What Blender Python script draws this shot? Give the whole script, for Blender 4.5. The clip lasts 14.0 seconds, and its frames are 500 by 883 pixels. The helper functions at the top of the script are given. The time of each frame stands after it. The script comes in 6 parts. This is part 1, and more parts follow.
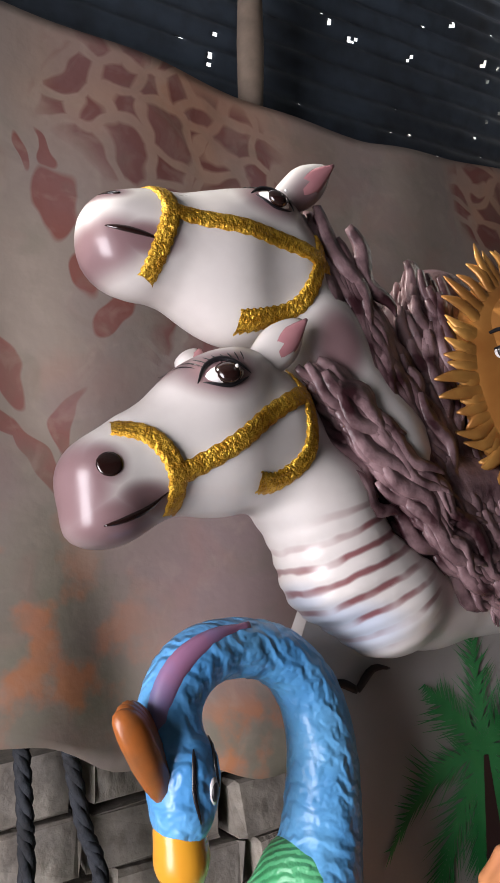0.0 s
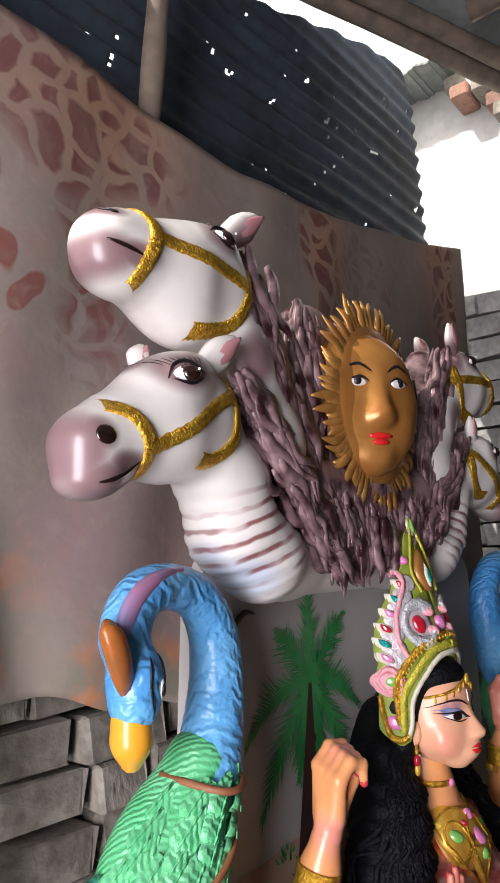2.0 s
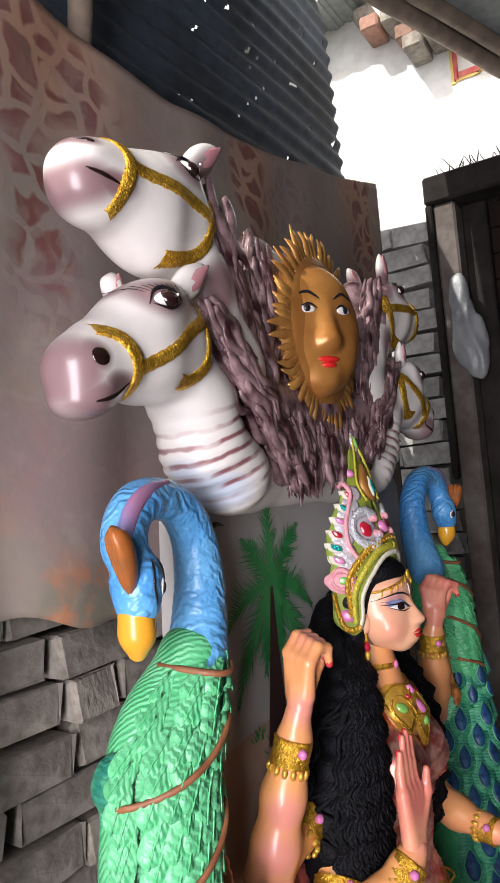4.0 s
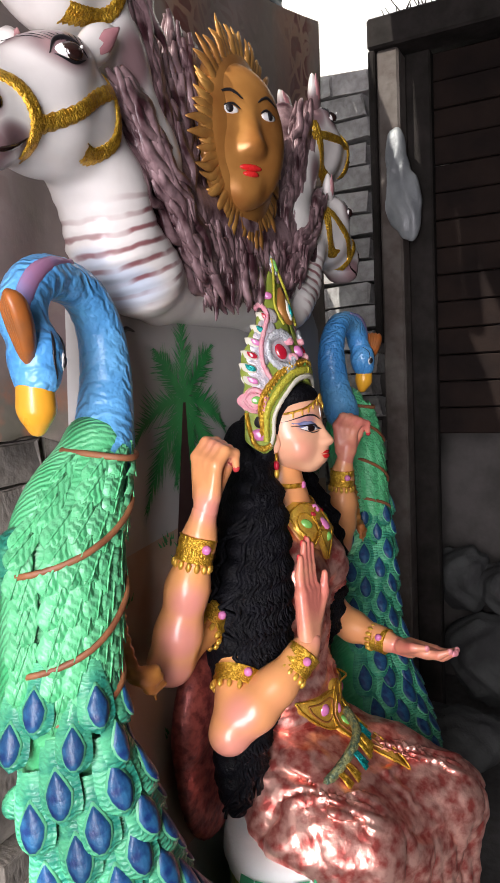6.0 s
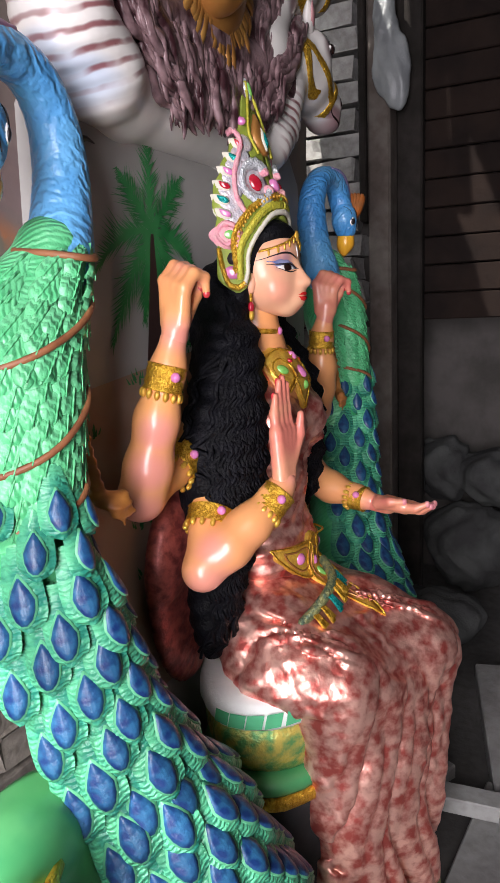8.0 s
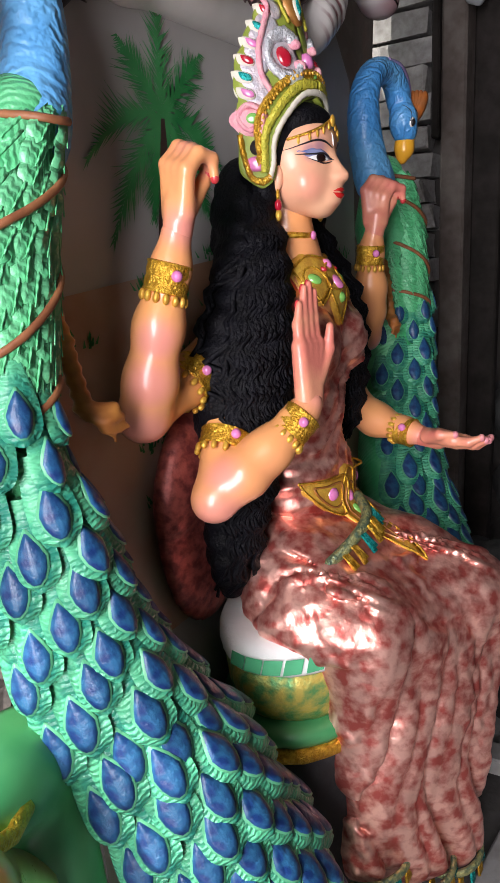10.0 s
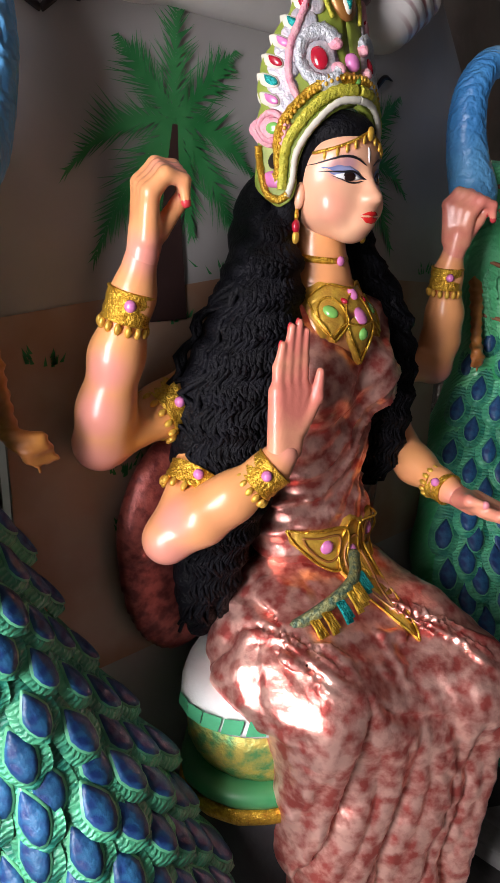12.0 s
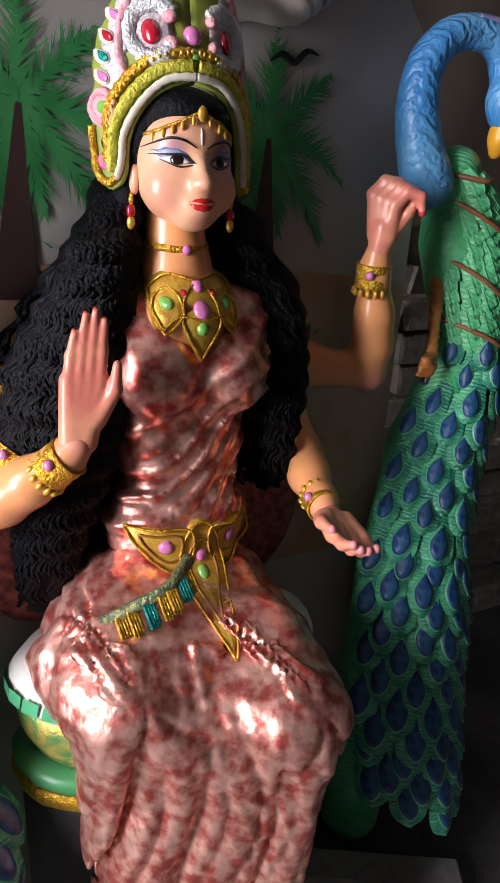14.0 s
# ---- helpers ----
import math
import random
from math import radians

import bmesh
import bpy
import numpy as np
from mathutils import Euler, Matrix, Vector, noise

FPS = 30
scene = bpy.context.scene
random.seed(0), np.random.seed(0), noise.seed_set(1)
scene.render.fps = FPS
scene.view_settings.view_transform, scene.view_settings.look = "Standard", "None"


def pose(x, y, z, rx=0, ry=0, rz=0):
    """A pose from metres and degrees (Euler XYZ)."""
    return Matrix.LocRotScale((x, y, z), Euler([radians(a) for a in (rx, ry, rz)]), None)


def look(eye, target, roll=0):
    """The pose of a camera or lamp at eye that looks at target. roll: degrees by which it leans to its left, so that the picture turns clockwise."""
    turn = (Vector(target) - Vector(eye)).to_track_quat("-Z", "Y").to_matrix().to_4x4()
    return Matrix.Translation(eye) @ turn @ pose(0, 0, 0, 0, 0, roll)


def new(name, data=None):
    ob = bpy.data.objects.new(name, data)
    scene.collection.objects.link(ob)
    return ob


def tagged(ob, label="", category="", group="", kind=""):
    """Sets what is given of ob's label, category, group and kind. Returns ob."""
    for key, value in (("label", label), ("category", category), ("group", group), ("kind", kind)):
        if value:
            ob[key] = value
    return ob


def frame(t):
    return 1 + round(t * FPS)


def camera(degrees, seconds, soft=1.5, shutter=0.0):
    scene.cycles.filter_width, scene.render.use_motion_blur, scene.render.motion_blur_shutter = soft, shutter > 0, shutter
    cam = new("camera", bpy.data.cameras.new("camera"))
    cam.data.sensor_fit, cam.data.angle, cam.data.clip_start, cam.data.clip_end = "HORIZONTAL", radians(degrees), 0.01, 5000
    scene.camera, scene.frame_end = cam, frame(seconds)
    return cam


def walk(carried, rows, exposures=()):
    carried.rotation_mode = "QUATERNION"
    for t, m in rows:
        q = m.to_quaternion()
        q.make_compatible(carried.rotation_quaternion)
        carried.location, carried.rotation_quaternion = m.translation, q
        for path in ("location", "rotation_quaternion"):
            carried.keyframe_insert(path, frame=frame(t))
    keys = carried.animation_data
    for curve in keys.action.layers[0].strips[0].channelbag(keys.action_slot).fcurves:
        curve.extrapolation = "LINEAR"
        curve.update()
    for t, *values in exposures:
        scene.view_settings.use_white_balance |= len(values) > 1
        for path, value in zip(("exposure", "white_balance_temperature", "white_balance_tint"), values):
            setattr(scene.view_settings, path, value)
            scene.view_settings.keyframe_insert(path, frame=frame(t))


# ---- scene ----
cam = camera(39.8, 14.0)
METRES, EYE, TILT, LEAN, TURN = 1.9, 1.748, 11.9, 5.0, -30.0
ROWS = [
    (0.0, 0.0, 0.0, 0.0, 0.0, 0.0, 0.0),
    (0.5, -0.0166, -0.0365, 0.0031, -3.5, -1.59, -2.94),
    (1.0, -0.0236, -0.073, 0.0086, -2.43, -2.76, -3.86),
    (1.5, -0.0498, -0.0776, 0.0086, -9.87, -1.42, -7.5),
    (2.0, -0.1185, -0.0873, -0.0036, -19.31, -0.13, -7.01),
    (4.5, -0.1759, -0.11, -0.0348, -28.36, -5.68, -6.11),
    (5.0, -0.1592, -0.109, -0.0535, -29.82, -8.98, -7.76),
    (5.5, -0.1572, -0.1131, -0.0765, -30.65, -12.42, -8.33),
    (6.0, -0.1567, -0.123, -0.0923, -32.36, -12.7, -7.98),
    (6.5, -0.1605, -0.1226, -0.107, -32.12, -14.58, -8.22),
    (7.0, -0.1557, -0.1223, -0.1227, -31.63, -17.5, -8.01),
    (7.5, -0.1451, -0.127, -0.1417, -31.53, -18.7, -7.79),
    (8.0, -0.1354, -0.1312, -0.1738, -33.64, -18.87, -8.08),
    (8.5, -0.1344, -0.1358, -0.2027, -33.6, -18.64, -8.78),
    (9.0, -0.1306, -0.131, -0.2234, -33.42, -20.07, -8.81),
    (11.5, 0.0798, -0.095, -0.1846, -13.41, -27.46, -6.18),
    (12.0, 0.1058, -0.0963, -0.1631, -10.39, -28.75, -8.55),
    (12.5, 0.1617, -0.0972, -0.1603, -8.8, -30.68, -9.9),
    (13.0, 0.2111, -0.0935, -0.1484, -7.22, -33.02, -8.92),
    (13.5, 0.2874, -0.0887, -0.1432, -1.04, -32.48, -8.05),
    (14.0, 0.3681, -0.081, -0.127, 5.0, -32.5, -7.47),
]
walk(cam, [(t, pose(0, 0, EYE, TILT, LEAN, TURN) @ pose(METRES * x, METRES * y, METRES * z, 90 + pitch, roll, yaw)) for t, x, y, z, yaw, pitch, roll in ROWS],
     [(0.0, 0.08), (1.0, 0.16), (2.0, 0.26), (5.0, 0.26), (9.0, 0.4), (11.5, 0.5), (14.0, 0.75)])

# ---- world, sun and large light ----
world = bpy.data.worlds.new("sky")
scene.world = world
world.use_nodes = True
wn = world.node_tree.nodes
sky = wn.new("ShaderNodeTexSky")
sky.sky_type, sky.sun_disc = "NISHITA", False
sky.dust_density = 6.0
sky.sun_elevation, sky.sun_rotation = radians(48), radians(-120)
world.node_tree.links.new(sky.outputs[0], wn["Background"].inputs[0])
wn["Background"].inputs[1].default_value = 0.15
sun = new("sun", bpy.data.lights.new("sun", "SUN"))
sun.data.energy, sun.data.angle, sun.data.color = 4.5, radians(0.5), (1.0, 0.95, 0.88)
sun.matrix_world = look((-3.0, 4.0, 6.0), (2.6, 1.6, 0.0))
opening = new("opening_daylight", bpy.data.lights.new("opening_daylight", "AREA"))
opening.data.shape, opening.data.size, opening.data.size_y = "RECTANGLE", 0.9, 1.9
opening.data.energy, opening.data.color = 84, (0.985, 0.935, 1.0)
opening.matrix_world = look((-1.75, -0.12, 1.45), (0.85, 0.55, 1.1))

# pale hazy sky far behind the sheds
haze = bpy.data.materials.new("bright_haze")
haze.use_nodes = True
hb = haze.node_tree.nodes["Principled BSDF"]
hb.inputs["Base Color"].default_value = (0.8, 0.8, 0.8, 1)
hb.inputs["Emission Color"].default_value = (0.95, 0.98, 1.0, 1)
hb.inputs["Emission Strength"].default_value = 1.5
hm = bpy.data.meshes.new("backdrop")
hm.from_pydata([(-60, 45, 0), (140, 45, 0), (140, 45, 110), (-60, 45, 110)], [], [(0, 1, 2, 3)])
hm.materials.append(haze)
tagged(new("backdrop", hm), "bright white hazy sky beyond the sheds", "sky", kind="structure")

# ---- building helpers: model units of U metres ----
U = 0.76
rnd = random.Random(5)


class Build:
    """Vertices, faces and slots of one mesh, gathered piece by piece."""

    def __init__(self):
        self.v, self.f, self.m = [], [], []

    def add(self, verts, faces, slot=0):
        n = len(self.v)
        self.v += [tuple(p) for p in verts]
        self.f += [tuple(i + n for i in q) for q in faces]
        self.m += [slot] * len(faces)
        return self

    def mirror(self, cx):
        self.v = [(2 * cx - x, y, z) for x, y, z in self.v]
        self.f = [q[::-1] for q in self.f]
        return self

    def mesh(self, name, mats, smooth=True):
        me = bpy.data.meshes.new(name)
        me.from_pydata([(x * U, y * U, z * U) for x, y, z in self.v], [], self.f)
        for m in mats:
            me.materials.append(m)
        me.polygons.foreach_set("material_index", self.m)
        me.polygons.foreach_set("use_smooth", [smooth] * len(self.f))
        me.update()
        return me


def thing(name, label, category, group="", kind="", build=None, mats=(), smooth=True):
    ob = new(name, build.mesh(name, mats, smooth) if build else None)
    return tagged(ob, label, category, group, kind)


def part(name, build, mats, parent, label="", smooth=True):
    ob = new(name, build.mesh(name, mats if isinstance(mats, (list, tuple)) else [mats], smooth))
    ob.parent = parent
    return tagged(ob, label)


def box(a, b, bevel=0.0):
    """A box between two corners, its edges cut back by bevel."""
    bm = bmesh.new()
    bmesh.ops.create_cube(bm, size=1)
    for v in bm.verts:
        v.co = Vector([(a[i] + b[i]) / 2 + v.co[i] * (b[i] - a[i]) for i in range(3)])
    if bevel:
        bmesh.ops.bevel(bm, geom=bm.edges[:], offset=bevel, segments=1, affect="EDGES")
    bm.verts.index_update()
    r = [v.co[:] for v in bm.verts], [[v.index for v in f.verts] for f in bm.faces]
    bm.free()
    return r


def spline(pts, n):
    """Catmull-Rom through rows of numbers."""
    P = np.array([pts[0], *pts, pts[-1]], float)
    out = []
    m = len(pts) - 1
    for i in range(n + 1):
        s = i / n * m
        k = min(int(s), m - 1)
        u = s - k
        a, b, c, d = P[k:k + 4]
        out.append(0.5 * (2 * b + (c - a) * u + (2 * a - 5 * b + 4 * c - d) * u * u + (3 * b - a - 3 * c + d) * u ** 3))
    return np.array(out)


def tube(pts, radii, sides=8, flat=1.0, up=(0, 1, 0), caps=True):
    """A tube along pts; flat squeezes it along up."""
    pts = np.array(pts, float)
    n = len(pts)
    radii = np.broadcast_to(radii, n) if np.ndim(radii) == 0 else np.array(radii)
    tan = np.gradient(pts, axis=0)
    verts, faces = [], []
    for i in range(n):
        t = tan[i] / (np.linalg.norm(tan[i]) + 1e-9)
        a = np.array(up, float) - t * np.dot(up, t)
        if np.linalg.norm(a) < 1e-3:
            a = np.cross(t, (1, 0, 0.3))
        a /= np.linalg.norm(a)
        b = np.cross(t, a)
        for j in range(sides):
            w = 2 * math.pi * j / sides
            verts.append(pts[i] + radii[i] * (a * math.cos(w) * flat + b * math.sin(w)))
    for i in range(n - 1):
        for j in range(sides):
            k = (j + 1) % sides
            faces.append((i * sides + j, i * sides + k, (i + 1) * sides + k, (i + 1) * sides + j))
    if caps:
        faces += [tuple(range(sides))[::-1], tuple((n - 1) * sides + j for j in range(sides))]
    return verts, faces


def ball(c, r, seg=14, rings=9):
    r = (r, r, r) if np.ndim(r) == 0 else r
    verts = [(c[0], c[1], c[2] + r[2])]
    for i in range(1, rings):
        a = math.pi * i / rings
        verts += [(c[0] + r[0] * math.sin(a) * math.cos(2 * math.pi * j / seg), c[1] + r[1] * math.sin(a) * math.sin(2 * math.pi * j / seg), c[2] + r[2] * math.cos(a)) for j in range(seg)]
    verts.append((c[0], c[1], c[2] - r[2]))
    last = len(verts) - 1
    faces = [(0, 1 + j, 1 + (j + 1) % seg) for j in range(seg)]
    for i in range(rings - 2):
        for j in range(seg):
            k = (j + 1) % seg
            faces.append((1 + i * seg + j, 1 + (i + 1) * seg + j, 1 + (i + 1) * seg + k, 1 + i * seg + k))
    o = 1 + (rings - 2) * seg
    faces += [(last, o + (j + 1) % seg, o + j) for j in range(seg)]
    return verts, faces


# -- modelled clay forms: blended capsules ("c") and ellipsoids ("e") --
def cap(p, q, r, s=None):
    return ("c", np.array(p, float), np.array(q, float), r, r if s is None else s)


def egg(c, r, turn=(0, 0, 0)):
    return ("e", np.array(c, float), np.array(r, float), np.array(Euler([radians(a) for a in turn]).to_matrix()))


def chain(rows):
    return [cap(a[:3], b[:3], a[3], b[3]) for a, b in zip(rows, rows[1:])]


def dist(prim, P):
    if prim[0] == "c":
        _, a, b, r, s = prim
        d = b - a
        t = np.clip(((P - a) @ d) / (d @ d + 1e-12), 0, 1)
        return np.linalg.norm(P - a - t[..., None] * d, axis=-1) - (r + (s - r) * t)
    _, c, r, m = prim
    q = (P - c) @ m
    k0 = np.linalg.norm(q / r, axis=-1)
    k1 = np.linalg.norm(q / (r * r), axis=-1) + 1e-9
    return k0 * (k0 - 1) / k1


def reach(prim):
    if prim[0] == "c":
        _, a, b, r, s = prim
        w = max(r, s)
        return np.minimum(a, b) - w, np.maximum(a, b) + w
    return prim[1] - prim[2].max(), prim[1] + prim[2].max()


def blend(a, b, k):
    h = np.maximum(k - np.abs(a - b), 0) / k
    return np.minimum(a, b) - h * h * k / 4


def field(prims, P, k):
    d = np.full(P.shape[:-1], 9.0)
    for q in prims:
        d = blend(d, dist(q, P), k)
    return d


MEMO = {}


def sculpt(prims, h=0.008, k=0.03, warp=None):
    """A closed skin over the blended forms (surface nets), with warp(points) added to the distance."""
    key = (repr(prims), h, k, warp is None)
    if key in MEMO:
        return MEMO[key]
    lo = np.min([reach(q)[0] for q in prims], axis=0) - 4 * h - k
    hi = np.max([reach(q)[1] for q in prims], axis=0) + 4 * h + k
    n = np.ceil((hi - lo) / h).astype(int) + 1
    ax = [lo[i] + h * np.arange(n[i]) for i in range(3)]
    F = np.full(n, 9.0)
    for q in prims:
        a, b = reach(q)
        i0 = np.maximum(((a - k - 3 * h - lo) / h).astype(int), 0)
        i1 = np.minimum(((b + k + 3 * h - lo) / h).astype(int) + 2, n)
        sl = tuple(slice(i0[i], i1[i]) for i in range(3))
        P = np.stack(np.meshgrid(*[ax[i][sl[i]] for i in range(3)], indexing="ij"), -1)
        F[sl] = blend(F[sl], dist(q, P), k)
    if warp:
        near = np.argwhere(np.abs(F) < 0.05)
        F[tuple(near.T)] += warp(lo + near * h)
    S = F < 0
    corners = [(i, j, l) for i in (0, 1) for j in (0, 1) for l in (0, 1)]
    cut = [tuple(slice(c[i], n[i] - 1 + c[i]) for i in range(3)) for c in corners]
    cnt = sum(S[c].astype(int) for c in cut)
    cells = np.argwhere((cnt > 0) & (cnt < 8))
    index = np.full(n - 1, -1)
    index[tuple(cells.T)] = np.arange(len(cells))
    acc, num = np.zeros((len(cells), 3)), np.zeros(len(cells))
    for x in range(8):
        for y in range(x + 1, 8):
            ca, cb = np.array(corners[x]), np.array(corners[y])
            if np.abs(ca - cb).sum() != 1:
                continue
            fa, fb = F[tuple((cells + ca).T)], F[tuple((cells + cb).T)]
            m = (fa < 0) != (fb < 0)
            t = np.where(m, fa / np.where(m, fa - fb, 1), 0)
            acc += m[:, None] * (ca + t[:, None] * (cb - ca))
            num += m
    verts = lo + (cells + acc / num[:, None]) * h
    faces = []
    for d in range(3):
        e, g = (d + 1) % 3, (d + 2) % 3
        a = [slice(0, n[i] - 1) for i in range(3)]
        b = list(a)
        a[d], b[d] = slice(0, n[d] - 1), slice(1, n[d])
        for q in (e, g):
            a[q] = b[q] = slice(1, n[q] - 1)
        sa, sb = S[tuple(a)], S[tuple(b)]
        for flip in (False, True):
            at = np.argwhere(sb & ~sa if flip else sa & ~sb)
            if not len(at):
                continue
            at[:, e] += 1
            at[:, g] += 1
            quad = []
            for de, dg in ((0, 0), (-1, 0), (-1, -1), (0, -1)):
                c = at.copy()
                c[:, e] += de
                c[:, g] += dg
                quad.append(index[tuple(c.T)])
            quad = np.stack(quad, 1)
            faces += (quad[:, ::-1] if flip else quad).tolist()
    MEMO[key] = verts.tolist(), faces
    return MEMO[key]


def front(prims, k=0.03, off=0.0, step=0.0045):
    """The front surface (seen along +y) of blended forms, as a function of x and z."""
    key = ("front", repr(prims), k)
    if key not in MEMO:
        lo = np.min([reach(q)[0] for q in prims], axis=0) - step
        hi = np.max([reach(q)[1] for q in prims], axis=0) + step
        xs, zs = np.arange(lo[0], hi[0], step), np.arange(lo[2], hi[2], step)
        P = np.stack([*np.meshgrid(xs, zs, indexing="ij")], -1)
        P = np.stack([P[..., 0], np.full(P.shape[:2], lo[1]), P[..., 1]], -1).reshape(-1, 3)
        live = np.arange(len(P))
        for _ in range(30):
            d = field(prims, P[live], k)
            P[live, 1] += np.maximum(d, 0) * 0.9
            live = live[(d > 0.0006) & (P[live, 1] < hi[1])]
            if not len(live):
                break
        MEMO[key] = xs, zs, P[:, 1].reshape(len(xs), len(zs))
    xs, zs, Y = MEMO[key]

    def at(x, z):
        i = min(max((x - xs[0]) / step, 0), len(xs) - 1.001)
        j = min(max((z - zs[0]) / step, 0), len(zs) - 1.001)
        a, b = int(i), int(j)
        u, v = i - a, j - b
        y = (Y[a, b] * (1 - u) + Y[a + 1, b] * u) * (1 - v) + (Y[a, b + 1] * (1 - u) + Y[a + 1, b + 1] * u) * v
        return (x, y - off, z)
    return at


def patch(outline, surf, rings=4, dome=0.0, thick=0.004):
    """A thin raised patch with a star-shaped outline, laid on the surface surf(x, z)."""
    o = np.array(outline, float)
    c = o.mean(axis=0)
    n = len(o)
    verts, faces = [], []
    x, y, z = surf(*c)
    verts.append((x, y - dome - thick, z))
    for r in range(1, rings + 1):
        s = r / rings
        for p in o:
            x, y, z = surf(*(c + (p - c) * s))
            verts.append((x, y - thick * (1 if r < rings else 0.8) - dome * (1 - s * s), z))
    for p in o:
        x, y, z = surf(*p)
        verts.append((x, y + thick, z))
    faces = [(0, 1 + (j + 1) % n, 1 + j) for j in range(n)]
    for r in range(rings):
        for j in range(n):
            k = (j + 1) % n
            faces.append((1 + r * n + j, 1 + r * n + k, 1 + (r + 1) * n + k, 1 + (r + 1) * n + j))
    area = sum(o[i][0] * o[(i + 1) % n][1] - o[(i + 1) % n][0] * o[i][1] for i in range(n))
    return verts, (faces if area < 0 else [f[::-1] for f in faces])


def oval(cx, cz, rx, rz, turn=0, n=16, tip=0.0):
    """An ellipse; tip draws its upper end out to a point."""
    out = []
    for i in range(n):
        a = 2 * math.pi * i / n
        u, v = rx * math.cos(a), rz * math.sin(a)
        if tip and v > 0:
            u *= 1 - tip * (v / rz) ** 1.2
        c, s = math.cos(radians(turn)), math.sin(radians(turn))
        out.append((cx + u * c - v * s, cz + u * s + v * c))
    return out


def ribbon(path, width, surf, bulge=0.006, sub=4):
    """A braided trim laid along a path of (x, z) on a surface."""
    p = spline(path, len(path) * sub)
    t = np.gradient(p, axis=0)
    t /= np.linalg.norm(t, axis=1)[:, None] + 1e-9
    nrm = np.stack([-t[:, 1], t[:, 0]], 1)
    verts, faces = [], []
    prof = [(-0.5, 0.0), (-0.42, 0.8), (-0.2, 1.0), (0, 0.75), (0.2, 1.0), (0.42, 0.8), (0.5, 0.0)]
    m = len(prof)
    for i in range(len(p)):
        for a, b in prof:
            w = width * (1 + 0.10 * math.sin(i * 2.1))
            x, y, z = surf(*(p[i] + nrm[i] * a * w))
            verts.append((x, y - bulge * b * (1 + 0.25 * math.sin(i * 2.1 + a * 9)), z))
    for i in range(len(p) - 1):
        for j in range(m - 1):
            faces.append((i * m + j, i * m + j + 1, (i + 1) * m + j + 1, (i + 1) * m + j))
    return verts, faces


# ---- materials ----
def material(name, color, color2=None, scale=8.0, rough=0.5, metal=0.0, bump=0.0, bump_scale=40.0, detail=4.0, coat=0.0, rand=0.0, grime=0.0, wave=None, spec=0.5):
    """A surface with colour variation at two scales, uneven gloss and fine relief."""
    m = bpy.data.materials.new(name)
    m.use_nodes = True
    nt = m.node_tree
    N, L = nt.nodes, nt.links
    b = N["Principled BSDF"]
    co = N.new("ShaderNodeTexCoord")
    n1 = N.new("ShaderNodeTexNoise")
    n1.inputs["Scale"].default_value, n1.inputs["Detail"].default_value = scale, detail
    L.new(co.outputs["Object"], n1.inputs["Vector"])
    ramp = N.new("ShaderNodeMix")
    ramp.data_type = "RGBA"
    c2 = color2 or tuple(c * 0.8 for c in color)
    ramp.inputs[6].default_value, ramp.inputs[7].default_value = (*color, 1), (*c2, 1)
    st = N.new("ShaderNodeMapRange")
    st.inputs[1].default_value, st.inputs[2].default_value = 0.38, 0.62
    L.new(n1.outputs["Fac"], st.inputs[0])
    L.new(st.outputs[0], ramp.inputs[0])
    col = ramp.outputs[2]
    n2 = N.new("ShaderNodeTexNoise")
    n2.inputs["Scale"].default_value, n2.inputs["Detail"].default_value = bump_scale, 5
    L.new(co.outputs["Object"], n2.inputs["Vector"])
    if grime:
        mg = N.new("ShaderNodeMix")
        mg.data_type, mg.blend_type = "RGBA", "MULTIPLY"
        rg = N.new("ShaderNodeMapRange")
        rg.inputs[1].default_value, rg.inputs[2].default_value = 0.42, 0.7
        rg.inputs[4].default_value = grime
        L.new(n2.outputs["Fac"], rg.inputs[0])
        L.new(rg.outputs[0], mg.inputs[0])
        L.new(col, mg.inputs[6])
        mg.inputs[7].default_value = (0.45, 0.4, 0.36, 1)
        col = mg.outputs[2]
    if rand:
        oi = N.new("ShaderNodeObjectInfo")
        hs = N.new("ShaderNodeHueSaturation")
        mr = N.new("ShaderNodeMapRange")
        mr.inputs[3].default_value, mr.inputs[4].default_value = 1 - rand, 1 + rand
        L.new(oi.outputs["Random"], mr.inputs[0])
        L.new(mr.outputs[0], hs.inputs["Value"])
        L.new(col, hs.inputs["Color"])
        col = hs.outputs["Color"]
    L.new(col, b.inputs["Base Color"])
    rr = N.new("ShaderNodeMapRange")
    rr.inputs[3].default_value, rr.inputs[4].default_value = max(rough - 0.1, 0.05), min(rough + 0.12, 1)
    L.new(n2.outputs["Fac"], rr.inputs[0])
    L.new(rr.outputs[0], b.inputs["Roughness"])
    b.inputs["Metallic"].default_value = metal
    b.inputs["Specular IOR Level"].default_value = spec
    b.inputs["Coat Weight"].default_value = coat
    b.inputs["Coat Roughness"].default_value = 0.15
    if bump:
        bp = N.new("ShaderNodeBump")
        bp.inputs["Strength"].default_value, bp.inputs["Distance"].default_value = bump, 0.004
        src = n2.outputs["Fac"]
        if wave:
            w = N.new("ShaderNodeTexWave")
            w.bands_direction = wave[0]
            w.inputs["Scale"].default_value, w.inputs["Distortion"].default_value = wave[1], wave[2]
            w.inputs["Detail Scale"].default_value = wave[3]
            L.new(co.outputs["Object"], w.inputs["Vector"])
            src = w.outputs["Fac"]
        L.new(src, bp.inputs["Height"])
        L.new(bp.outputs[0], b.inputs["Normal"])
    return m


def nodes_of(m):
    return m.node_tree.nodes, m.node_tree.links, m.node_tree.nodes["Principled BSDF"]


